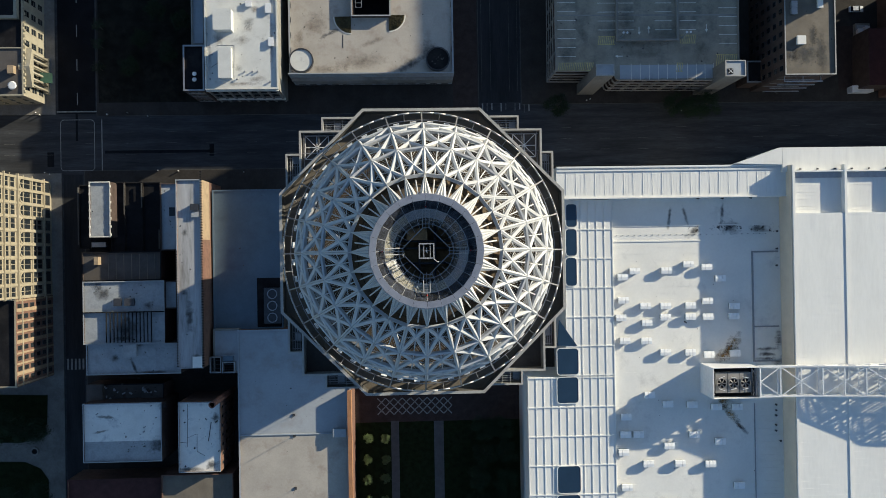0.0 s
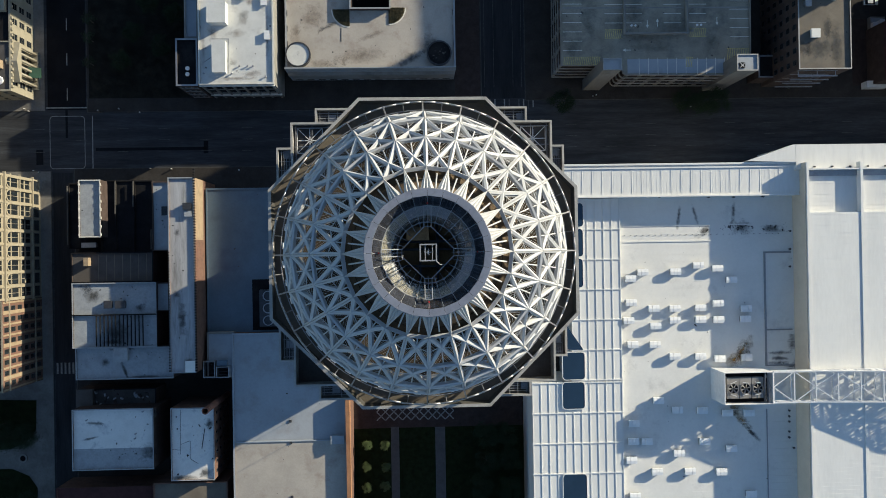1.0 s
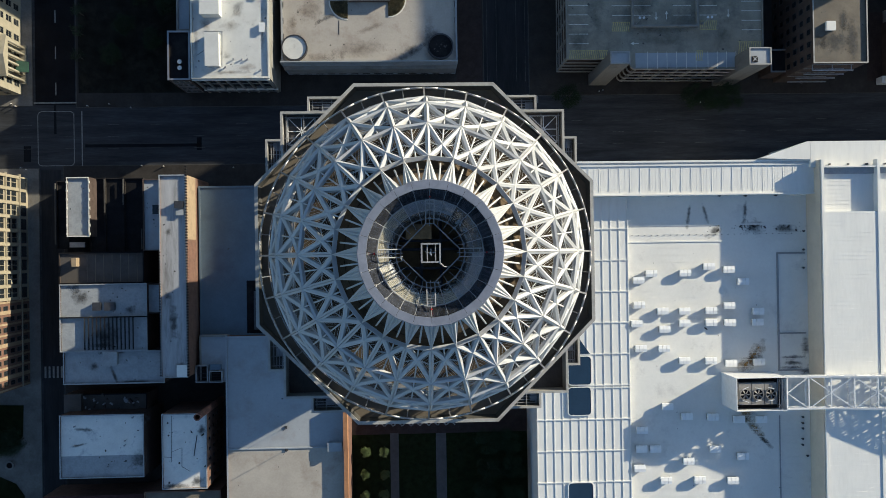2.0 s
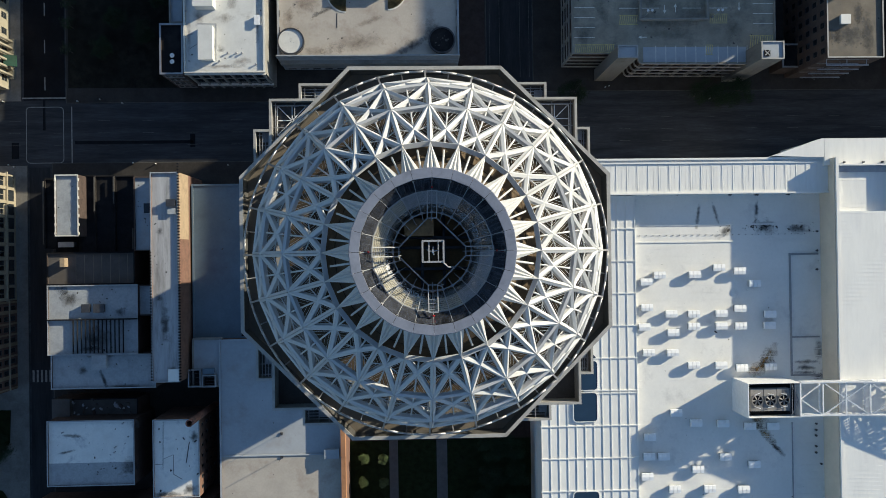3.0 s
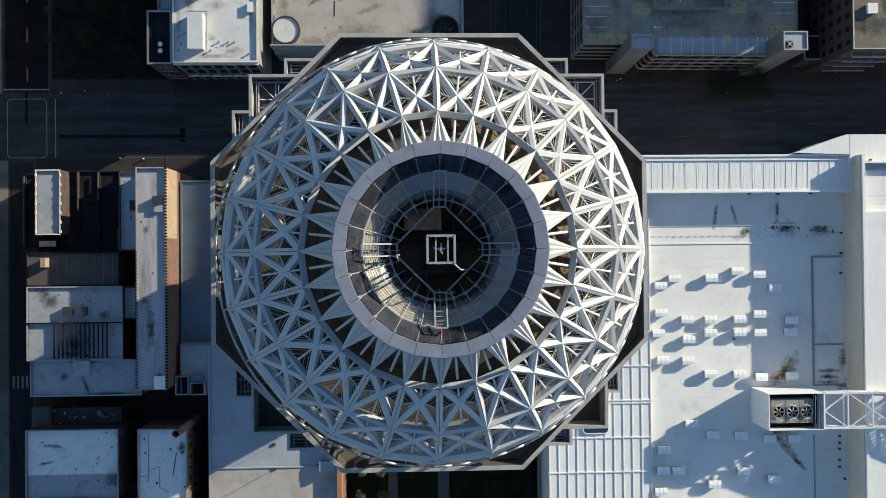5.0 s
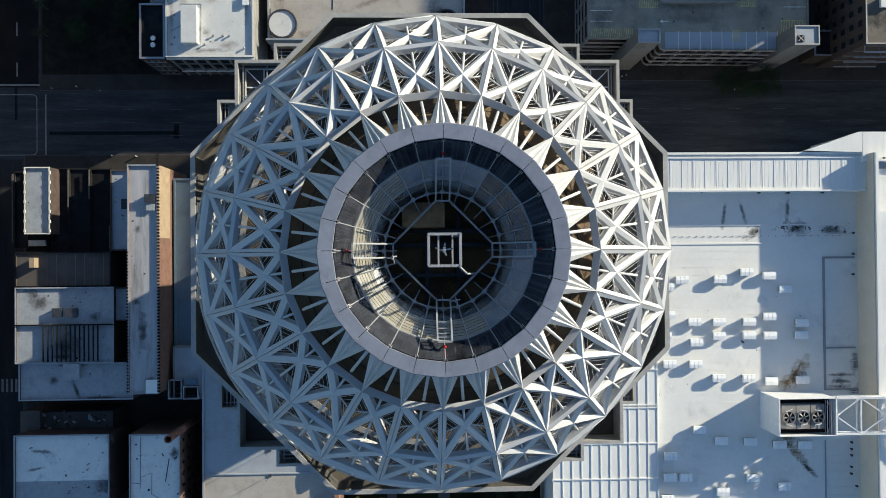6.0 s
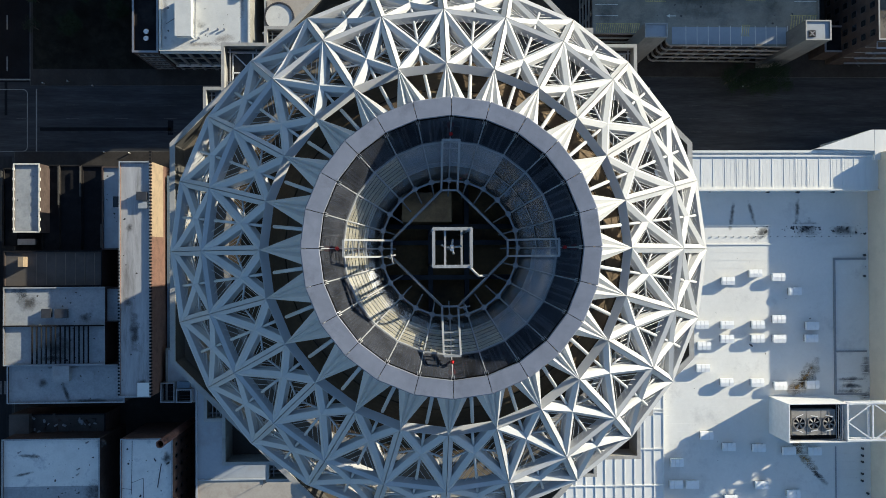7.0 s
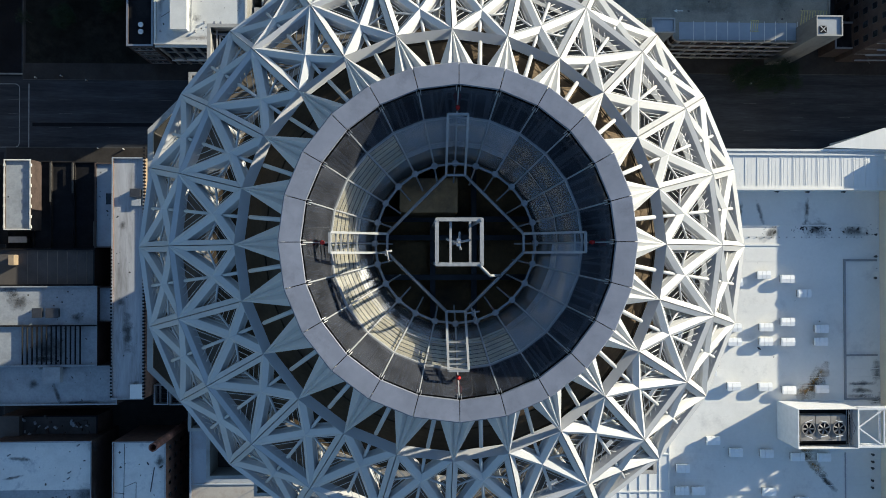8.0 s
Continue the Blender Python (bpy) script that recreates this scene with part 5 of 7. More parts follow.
def planter(corner, sx, r):
    """A quarter-round planted bed."""
    x, y = corner
    p = thing("planter", (x, y, 11.0), "quarter-round planter with dry brown planting on the tan roof", "planter", "planters on the roof")
    arc = [(x + sx * r * math.cos(a), y - r * math.sin(a)) for a in [math.pi / 2 * i / 12 for i in range(13)]]
    pts = [(x, y)] + arc
    if sx > 0:
        pts = pts[::-1]
    bm = bmesh.new()
    prism(bm, pts, 11.0, 11.6)
    part("kerb", bm, WHITESTONE, p)
    rng = random.Random(5)
    bm = bmesh.new()
    prism(bm, [(x + (px_ - x) * 0.93, y + (py_ - y) * 0.93) for px_, py_ in pts], 11.5, 11.65)
    for i in range(520):
        a, d = rng.random() * math.pi / 2, r * 0.9 * math.sqrt(rng.random())
        c = Vector((x + sx * d * math.cos(a), y - d * math.sin(a), 11.65 + rng.random() * 0.1))
        s = 0.1 + rng.random() * 0.14
        for t in range(2):
            u = Vector((rng.uniform(-1, 1), rng.uniform(-1, 1), rng.uniform(0, 1))).normalized() * s
            w = u.cross(Vector((rng.uniform(-1, 1), rng.uniform(-1, 1), 0.3))).normalized() * s * 0.7
            bm.faces.new([bm.verts.new(c + q) for q in (u, w, -u, -w)])
    part("planting", bm, BROWNPLANT, p)


planter((-18.81, 69.89), -1, 5.2)
planter((-7.67, 70.34), 1, 5.0)

# ---------------------------------------------------------------- parking garage
ZP = 17.0
GR = (40.87, 49.13, 95.23, 92.59)
garage = thing("parking_garage", ((GR[0] + GR[2]) / 2, GR[1], KERB), "concrete parking garage with an open marked top deck", "garage")
def inset(pts, d):
    """The outline (anticlockwise) moved inwards by d, or outwards where d is negative."""
    out = []
    for i, p in enumerate(pts):
        a, c = Vector(pts[i - 1]), Vector(pts[(i + 1) % len(pts)])
        p = Vector(p)
        u, v = (p - a).normalized(), (c - p).normalized()
        nu, nv = Vector((-u.y, u.x)), Vector((-v.y, v.x))
        w = (nu + nv) / (1 + nu.dot(nv))
        out.append(tuple(p + w * d))
    return out


DECKLINE = [(GR[0], GR[3]), ((40.55, 52.13)), (57.9, 52.0), (57.95, 50.6), (58.2, 49.85), (58.9, 49.36), ((86.93, 49.15)), ((91.68, 51.60)), ((94.87, 51.57)), (GR[2], GR[3])]
bm = bmesh.new()
prism(bm, inset(DECKLINE, 0.1), ZP - 1.0, ZP - 0.7)
part("top_deck", bm, DECK, garage)
# Solid dark core stands for the shade in the open levels.
bm = bmesh.new()
prism(bm, inset(DECKLINE, 2.2), 0.2, ZP - 1.0)
part("core", bm, BROWNBRICK, garage, "solid core, dark in place of shade between the bands")
for k in range(5):
    z = ZP - 3.4 * k
    bm = bmesh.new()
    rim(bm, inset(DECKLINE, -0.05 * (k > 0)), inset(DECKLINE, 0.13), z - 0.95, z)
    part("spandrel", bm, CONCRETE, garage, "weathered concrete spandrel band")
for k in range(14):
    y = GR[1] + 4.0 + k * 5.2
    part("column", box_bm(GR[0] + 0.35, y, 0.2, GR[0] + 0.95, y + 0.6, ZP - 1.0), CONCRETE, garage)
for k in range(7):
    x = 59.89 + k * 4.0
    part("column", box_bm(x, 49.35 + 0.4, 0.2, x + 0.6, 49.35 + 1.0, ZP - 1.0), CONCRETE, garage)
for st in ((50.37, 48.71, 55.47, 51.88), (87.09, 48.28, 92.91, 52.74)):
    t = block("stair_tower", st, 25.5, AGEDCONCRETE, GREYROOF, "concrete stair tower at the garage corner", "stair tower", parapet=0.25, thick=0.2, coping_m=COPING)
ZD = ZP - 0.7
part("upper_ramp", box_bm(58.9, 61.0, ZD, 76.5, 140, ZD + 0.02), DECK, garage)
for x in (58.8, 76.6):
    part("ramp_wall", box_bm(x - 0.2, 61.2, ZD, x + 0.2, 140, ZD + 1.3), CONCRETE, garage)
part("deck_seam", box_bm(GR[0] + 0.5, 68.29, ZD, GR[2] - 0.5, 68.45 + 0.25, ZD + 0.025), CONCRETE, garage)
part("ramp_wall", box_bm(58.6, 60.8, ZD, 76.8, 61.2, ZD + 1.4), CONCRETE, garage)
for xa, xb, count, top in ((41.4, 46.8, 20, 56.5), (53.3, 58.5, 16, 64.2), (59.2, 64.0, 16, 64.2), (70.2, 75.2, 16, 64.2), (77.6, 82.4, 16, 64.2), (89.2, 94.6, 18, 60.1)):
    for i in range(count):
        y = top + i * 2.62
        part("stall_line", box_bm(xa, y - 0.09, ZD + 0.02, xb, y + 0.09, ZD + 0.03), DECKPAINT, garage)
sr = (59.62, 49.58, 87.26, 53.89)
part("stall_slab", box_bm(sr[0], sr[1] + 0.3, ZD - 0.1, sr[2], sr[3], ZD + 0.02), GREYROOF, garage, "pale newer slab under the street-side stalls")
for i in range(6):
    part("stall_line", box_bm(62.9 + i * 2.68, 49.6, ZD + 0.02, 63.05 + i * 2.68, 54.2, ZD + 0.035), DECKPAINT, garage)
for i in range(4):
    part("stall_line", box_bm(79.6 + i * 2.6, 49.6, ZD + 0.02, 79.75 + i * 2.6, 54.2, ZD + 0.035), DECKPAINT, garage)


def hatching(x0, y0, x1, y1, n):
    bm = bmesh.new()
    for i in range(n):
        x = x0 + (x1 - x0) * i / n
        bar(bm, (x, y0, ZD + 0.03), (x + (x1 - x0) / n * 0.7, y1, ZD + 0.03), 0.2, 0.012)
    for y in (y0, y1):
        bar(bm, (x0, y, ZD + 0.03), (x1, y, ZD + 0.03), 0.14, 0.012)
    part("hatched_marking", bm, YELLOW, garage, "worn yellow hatching on the deck")


hatching(53.4, 59.9, 58.3, 62.3, 9)
hatching(77.6, 60.2, 82.4, 62.6, 9)
hatching(88.2, 53.0, 94.6, 56.8, 10)
hatching(41.5, 52.4, 52.0, 54.6, 20)
hatching(76.4, 51.8, 78.4, 54.4, 4)
for x, y, a in ((65.5, 63.9, -90), (68.4, 64.2, 90), (85.5, 64.6, -90), (59.5, 56.5, 180)):
    bm = bmesh.new()
    d = Vector((math.cos(radians(a)), math.sin(radians(a)), 0))
    e = Vector((-d.y, d.x, 0))
    c = Vector((x, y, ZD + 0.035))
    bar(bm, c - d * 1.1, c + d * 0.3, 0.22, 0.012)
    vs = [bm.verts.new(c + q + Vector((0, 0, 0.008))) for q in (d * 1.2, d * 0.3 + e * 0.45, d * 0.3 - e * 0.45)]
    bm.faces.new(vs)
    part("painted_arrow", bm, DECKPAINT, garage, "white painted arrow on the deck")

for p in ((59.76, 61.67), (78.03, 61.74)):
    x, y = p
    t = thing("deck_lamp", (x, y, ZD), "tall deck lamp with two white heads", "lamp post", "lamps on the deck")
    bm = bmesh.new()
    tube(bm, (x, y, ZD), (x, y, ZD + 0.7), 0.35, 12)
    part("base", bm, CONCRETE, t)
    bm = bmesh.new()
    tube(bm, (x, y, ZD + 0.7), (x, y, ZD + 6.0), 0.09, 8, 0.06)
    bar(bm, (x - 0.4, y, ZD + 6.0), (x + 0.4, y, ZD + 6.0), 0.07, 0.07)
    part("pole", bm, GREYMETAL, t)
    for d in (-0.55, 0.55):
        bm = bmesh.new()
        prism(bm, [(x + d + a, y + c) for a, c in ring_points(0.32, 12)], ZD + 5.9, ZD + 6.12)
        part("lamp_head", bm, WHITEPAINT, t)
hx, hy = (88.57, 49.74)
hatch = thing("roof_hatch", (hx, hy, 25.25), "dark roof hatch on the stair tower", "roof hatch")
part("hatch_lid", box_bm(hx - 0.75, hy - 0.75, 25.25, hx + 0.75, hy + 0.75, 25.5), BLACKROOF, hatch)
for a in (45, 135):
    bm = bmesh.new()
    d = Vector((math.cos(radians(a)), math.sin(radians(a)), 0)) * 0.9
    bar(bm, Vector((hx, hy, 25.51)) - d, Vector((hx, hy, 25.51)) + d, 0.12, 0.04)
    part("hatch_bar", bm, WHITEPAINT, hatch)

# ---------------------------------------------------------------- brick block and yard to the east
RE = (105.54, 49.18, 120.37, 90.00)
b = block("brick_warehouse", RE, 23.0, BROWNBRICK, BROWNCONCRETE, "brick block with a stained concrete roof", parapet=0.4, thick=0.22, coping_m=COPING)
facade(b, "w", RE, 0.3, 22.5, 6, 12, 1.6, 2.0, DARKMETAL, style="plain")
rooftop_box("roof_unit", (109.00, 57.84, 111.29, 60.09), 22.6, 23.5, WHITEROOF, "white roof unit on the concrete roof", "roof unit")
rooftop_box("roof_unit", (115.20, 68.27, 116.52, 70.85), 22.6, 23.4, WHITEROOF, "white roof unit on the concrete roof", "roof unit")
rooftop_box("roof_unit", (107.32, 68.30, 108.80, 69.91), 22.6, 23.8, GREYMETAL, "small grey roof unit", "roof unit")
rooftop_box("roof_unit", (107.29, 66.37, 108.76, 67.98), 22.6, 23.8, GREYMETAL, "small grey roof unit", "roof unit")
esc = thing("fire_escape", ((RE[0] + RE[2]) / 2, RE[1] - 1.0, KERB), "grey steel fire escape on the street front", "fire escape")
for k in range(4):
    z = 8.0 + 4.5 * k
    bm = bmesh.new()
    bar(bm, (RE[0] + 0.4, RE[1] - 1.6, z), (RE[0] + 11.6, RE[1] - 1.6, z), 0.3, 0.26)
    part("landing_rail", bm, GREYMETAL, esc)
    bm = bmesh.new()
    bar(bm, (RE[0] + 0.4, RE[1] - 0.1, z), (RE[0] + 11.6, RE[1] - 0.1, z), 0.12, 0.16)
    part("wall_rail", bm, COPING, esc)
for k in range(5):
    z = 3.6 + 3.5 * k
    xa, xb = (RE[0] + 4, RE[0] + 7) if k % 2 else (RE[0] + 7, RE[0] + 4)
    for y in (RE[1] - 0.5, RE[1] - 1.3):
        bm = bmesh.new()
        bar(bm, (xa, y, z), (xb, y, z + 3.5), 0.06, 0.2)
        part("stair_string", bm, DARKMETAL, esc)
for x in (RE[0] + 0.4, RE[0] + 5.8, RE[0] + 11.0):
    bm = bmesh.new()
    bar(bm, (x, RE[1] - 1.6, KERB), (x, RE[1] - 1.6, 22.3), 0.3, 0.3)
    part("post", bm, GREYMETAL, esc)
    bm = bmesh.new()
    bar(bm, (x, RE[1] - 1.6, 21.6), (x, RE[1] - 0.1, 21.6), 0.16, 0.16)
    part("tie", bm, GREYMETAL, esc)
b = block("low_link", (101.14, 50.40, 107.98, 56.97), 8.0, BROWNBRICK, BLACKROOF, "low dark building between the garage and the brick block", coping_m=GREYMETAL)
b = block("red_roof_shed", (138.71, 49.14, 156.79, 66.48), 9.0, BROWNBRICK, DULLRED, "low shed with a dark red roof", parapet=0.2, coping_m=DULLRED)
structure("yard", box_bm(134.10, 49.44, PAVED - 0.05, 139.60, 69.91, PAVED + 0.01), BRICKPAVE, "brown brick yard beside the warehouse", "yard")


def car(x, y, z, turn, paint_m, label):
    c = thing("parked_car", (x, y, z), label, "car")
    o = Vector((x, y, z))
    R_ = Matrix.Rotation(radians(turn), 4, "Z")

    def add(name, bm, m, parent=None, lab=""):
        for v in bm.verts:
            v.co = (R_ @ v.co) + o
        return part(name, bm, m, parent or c, lab)
    bm = bmesh.new()
    prof = ((-2.3, 0.35), (2.3, 0.35), (2.35, 0.6), (2.2, 0.85), (1.2, 0.98), (-1.7, 1.0), (-2.3, 0.9))
    a, b_ = [[bm.verts.new((px, s * 0.9, pz)) for px, pz in prof] for s in (-1, 1)]
    bm.faces.new(a), bm.faces.new(b_[::-1])
    for i in range(7):
        bm.faces.new((a[i], b_[i], b_[(i + 1) % 7], a[(i + 1) % 7]))
    add("body", bm, paint_m)
    bm = bmesh.new()
    lo = [bm.verts.new(p) for p in ((-1.9, -0.82, 0.98), (1.2, -0.82, 0.96), (1.2, 0.82, 0.96), (-1.9, 0.82, 0.98))]
    hi = [bm.verts.new(p) for p in ((-1.4, -0.66, 1.44), (0.3, -0.66, 1.46), (0.3, 0.66, 1.46), (-1.4, 0.66, 1.44))]
    for i in range(4):
        bm.faces.new((lo[i], lo[(i + 1) % 4], hi[(i + 1) % 4], hi[i]))
    bm.faces.new(hi)
    add("windows", bm, GLASS)
    add("car_roof", box_bm(-1.38, -0.65, 1.445, 0.3, 0.65, 1.49), paint_m)
    for wx in (-1.4, 1.4):
        for wy in (-0.85, 0.85):
            bm = bmesh.new()
            tube(bm, (wx, wy - 0.1, 0.33), (wx, wy + 0.1, 0.33), 0.33, 14)
            add("wheel", bm, RUBBER)


car(*(139.89, 75.00), PAVED, 0, CARPAINTS[0], "white car parked in the dark lot")
block("loading_platform", (139.12, 62.68, 143.69, 70.19), 1.5, CONCRETE, GREYROOF, "raised pale loading platform beside the shed", parapet=0.05, base=KERB)
rooftop_box("machine_box", (139.27, 66.33, 140.72, 68.11), 1.45, 2.8, WHITEPAINT, "white machine box on the loading platform", "machine")
rooftop_box("machine_box", (139.96, 64.55, 142.32, 65.97), 1.45, 2.3, GREYMETAL, "grey machine box on the loading platform", "machine")
rooftop_box("machine_box", (141.28, 67.39, 142.56, 68.82), 1.45, 3.2, WHITEPAINT, "white machine box on the loading platform", "machine")
t = block("loading_shed", (136.80, 48.24, 143.51, 50.19), 3.2, WHITEPAINT, WHITEROOF, "low white shed roof by the street", parapet=0.05)

# Four unseen blocks added out of view, sized by the shade they cast.
b = block("slab_block", (125.0, 124.1, 185.0, 190.0), 50.5, CONCRETE, GREYROOF, "unseen plain block added beyond the yard to cast shade")
b = block("slab_tower", (125.0, 92.0, 160.0, 124.0), 69.2, CONCRETE, GREYROOF, "unseen plain tower added to shade the garage and street")
b = block("north_block", (-62.0, 110.0, -35.0, 150.0), 41.0, CONCRETE, GREYROOF, "unseen plain block added to shade the hall front and lot")
b = block("brick_row", (147.0, 47.0, 300.0, 78.0), 24.0, REDBRICK, GREYROOF, "unseen plain row added to shade the main street")

# ---------------------------------------------------------------- west side
RW = (-185.0, -10.99, -111.60, 23.34)
b = block("beige_office", RW, 42.0, LIMESTONE, TANROOF, "tall beige stone office block with arched window bays", coping_m=LIMESTONE)
BAYS = 9
STONE = LIMESTONE
bay = (RW[3] - RW[1]) / BAYS
for k in range(BAYS):
    span = (RW[0], RW[1] + k * bay, RW[2], RW[1] + (k + 1) * bay)
    facade(b, "e", span, 20.9, 41.0, 6, 2, 1.3, 2.3, DARKMETAL, style="plain", margin=0.45, sill=0.6)
    facade(b, "e", span, 12.6, 16.8, 1, 2, 1.3, 3.4, DARKMETAL, style="plain", margin=0.5, sill=0.5)
    facade(b, "e", span, 5.8, 12.2, 2, 2, 1.3, 2.4, DARKMETAL, style="plain", margin=0.45)
    facade(b, "e", span, 0.5, 5.0, 1, 1, 3.0, 3.6, DARKMETAL, style="plain", margin=0.4)
    # arched head over each bay
    yc, zc, rr = span[1] + bay / 2, 17.0, bay * 0.36
    bm = bmesh.new()
    pts = [(yc + rr * math.cos(math.pi * i / 14), zc + 0.9 + rr * math.sin(math.pi * i / 14)) for i in range(15)]
    pts_o = [(yc + (rr + 0.42) * math.cos(math.pi * i / 14), zc + 0.9 + (rr + 0.42) * math.sin(math.pi * i / 14)) for i in range(15)]
    loops = [[bm.verts.new((RW[2] + d, y, z)) for y, z in line] for d in (0.002, 0.5) for line in (pts, pts_o)]
    for i in range(14):
        for u, v in ((2, 3), (0, 2), (3, 1), (1, 0)):
            bm.faces.new((loops[u][i], loops[u][i + 1], loops[v][i + 1], loops[v][i]))
    for i in (0, 14):
        bm.faces.new((loops[0][i], loops[1][i], loops[3][i], loops[2][i]))
    part("arch", bm, STONE, b)
    bm = bmesh.new()
    face = [bm.verts.new((RW[2] + 0.03, y, z)) for y, z in [(yc - rr, zc)] + [(yc + rr, zc)] + pts]
    bm.faces.new(face)
    back = [bm.verts.new((RW[2] + 0.002, v.co.y, v.co.z)) for v in face]
    for i in range(len(face)):
        n_ = (i + 1) % len(face)
        bm.faces.new((face[i], back[i], back[n_], face[n_]))
    part("arched_pane", bm, GLASS, b, "dark arched window pane")
    bm = bmesh.new()
    bx(bm, RW[2] + 0.031, yc - 0.1, zc, RW[2] + 0.16, yc + 0.1, zc + 0.9 + rr)
    part("mullion", bm, STONE, b)
for z, hh, dd in ((5.2, 0.5, 0.6), (12.1, 0.4, 0.45), (16.65, 0.35, 0.2), (20.1, 0.5, 0.7), (23.9, 0.2, 0.25), (27.2, 0.4, 0.6), (33.6, 0.3, 0.4), (41.3, 0.75, 1.1)):
    part("cornice", box_bm(RW[2] + 0.002, RW[1] - 0.2, z, RW[2] + dd, RW[3] + 0.5, z + hh), STONE, b)
for k in range(BAYS + 1):
    y = min(max(RW[1] + bay * k, RW[1] + 0.4), RW[3] - 0.4)
    part("pilaster", box_bm(RW[2] + 0.002, y - 0.4, 5.7, RW[2] + 0.42, y + 0.4, 20.1), STONE, b)
    part("pilaster", box_bm(RW[2] + 0.002, y - 0.3, 20.6, RW[2] + 0.22, y + 0.3, 41.3), STONE, b)
RB = (-185.0, -35.43, -111.54, RW[1] - 0.05)
b = block("brick_hotel", RB, 21.6, REDBRICK, BLACKROOF, "brown brick block with pale window surrounds", coping_m=LIMESTONE)
facade(b, "e", RB, 0.4, 21.0, 6, 8, 1.3, 2.2, DARKMETAL, style="plain")
for k in range(9):
    y = RB[1] + 0.2 + (RB[3] - RB[1] - 0.9) * k / 8
    part("quoin_strip", box_bm(RB[2] + 0.002, y, 0.3, RB[2] + 0.12, y + 0.5 + 0.5 * (k % 3 == 1), 21.3), TANBRICK, b)
for z in (4.0, 18.0):
    part("string_course", box_bm(RB[2] + 0.002, RB[1], z, RB[2] + 0.25, RB[3], z + 0.4), LIMESTONE, b)
RN = (-185.0, 47.18, -113.0, 160.0)
b = block("white_hall", RN, 13.0, CREAMSTONE, BLACKROOF, "cream stone hall with a columned front", coping_m=CREAMSTONE)
facade(b, "e", RN, 0.5, 12.4, 3, 26, 1.9, 2.8, CREAMSTONE)
facade(b, "s", RN, 0.5, 12.6, 3, 18, 1.5, 2.4, CREAMSTONE)
hr = (-129.09, 47.77, -113.49, 60.79)
part("south_roof", box_bm(hr[0], RN[1] + 0.4, 12.4, RN[2] - 0.4, hr[3], 12.62), BROWNROOF, b, "brown gravel part of the hall roof")
part("roof_wall", box_bm(RN[0] + 0.4, hr[3], 12.4, RN[2] - 0.4, hr[3] + 0.35, 13.0), CREAMSTONE, b)
lr = (-128.26, 69.27, -114.16, 77.71)
part("raised_roof", box_bm(RN[0] + 1, lr[1], 12.4, lr[2], 158.0, 14.0), CREAMSTONE, b, "raised roof part with a pale rim")
part("raised_deck", box_bm(RN[0] + 1.4, lr[1] + 0.8, 13.9, lr[2] - 0.9, 157.0, 14.02), BLACKROOF, b)
rooftop_box("chimney", (-116.94, 53.35, -115.20, 55.62), 12.62, 14.2, TANBRICK, "tan brick chimney on the hall roof", "chimney", lid=False)
vent_pipe((-115.89, 49.94), 12.62, 1.0, 0.8, WHITEPAINT, "large white mushroom vent on the hall roof")
for k in range(34):
    y = RN[1] + 1.0 + k * 1.6
    part("cornice_block", box_bm(RN[2] + 0.06, y, 12.2, RN[2] + 0.45, y + 0.7, 12.9), CREAMSTONE, b)
PY0, PY1 = 50.1, 61.1
part("portico", box_bm(RN[2] + 0.002, PY0, 0.16, RN[2] + 1.6, PY1, 1.0), CREAMSTONE, b)
for k in range(6):
    y = PY0 + 0.8 + k * 1.88
    bm = bmesh.new()
    tube(bm, (RN[2] + 1.0, y, 1.0), (RN[2] + 1.0, y, 10.2), 0.42, 12, 0.36)
    part("column", bm, CREAMSTONE, b)
part("entablature", box_bm(RN[2] + 0.002, PY0, 10.2, RN[2] + 1.6, PY1, 11.2), CREAMSTONE, b)
bm = bmesh.new()
a, c = [[bm.verts.new(p) for p in ((x, PY0 - 0.2, 11.2), (x, PY1 + 0.2, 11.2), (x, (PY0 + PY1) / 2, 12.9))] for x in (RN[2] - 1.5, RN[2] + 1.7)]
bm.faces.new(a[::-1]), bm.faces.new(c)
for i in range(3):
    bm.faces.new((a[i], a[(i + 1) % 3], c[(i + 1) % 3], c[i]))
part("pediment", bm, CREAMSTONE, b)
bm = bmesh.new()
a, c = [[bm.verts.new(p) for p in ((RN[2] + 0.6, y, 4.4), (RN[2] + 3.4, y, 3.2), (RN[2] + 3.4, y, 2.7), (RN[2] + 0.6, y, 4.1))] for y in (52.9, 55.9)]
bm.faces.new(a), bm.faces.new(c[::-1])
for i in range(4):
    bm.faces.new((a[i], c[i], c[(i + 1) % 4], a[(i + 1) % 4]))
bmesh.ops.recalc_face_normals(bm, faces=bm.faces)
part("awning", bm, GREENCLOTH, b, "green cloth awning at the entrance")

# ---------------------------------------------------------------- rows of old commercial buildings south-west
def plain(name, r, z, wall_m, roof_m, label, **kw):
    """A small old block with a thin parapet."""
    return block(name, r, z, wall_m, roof_m, label, thick=0.18, **kw)


b = plain("corner_shop", (-99.04, 2.86, -95.79, 21.38), 10.0, BLACKBRICK, BLACKROOF, "dark corner building with a black roof", coping_m=BLACKROOF)
b = plain("white_strip_house", (-93.54, 5.93, -87.68, 21.71), 16.0, BROWNBRICK, OLDROOF, "narrow house with a long white roof", coping_m=WHITESTONE)
b = plain("dark_house", (-89.34, 1.87, -85.29, 21.94), 11.5, BLACKBRICK, BLACKROOF, "narrow dark house with a black roof", coping_m=BLACKROOF)
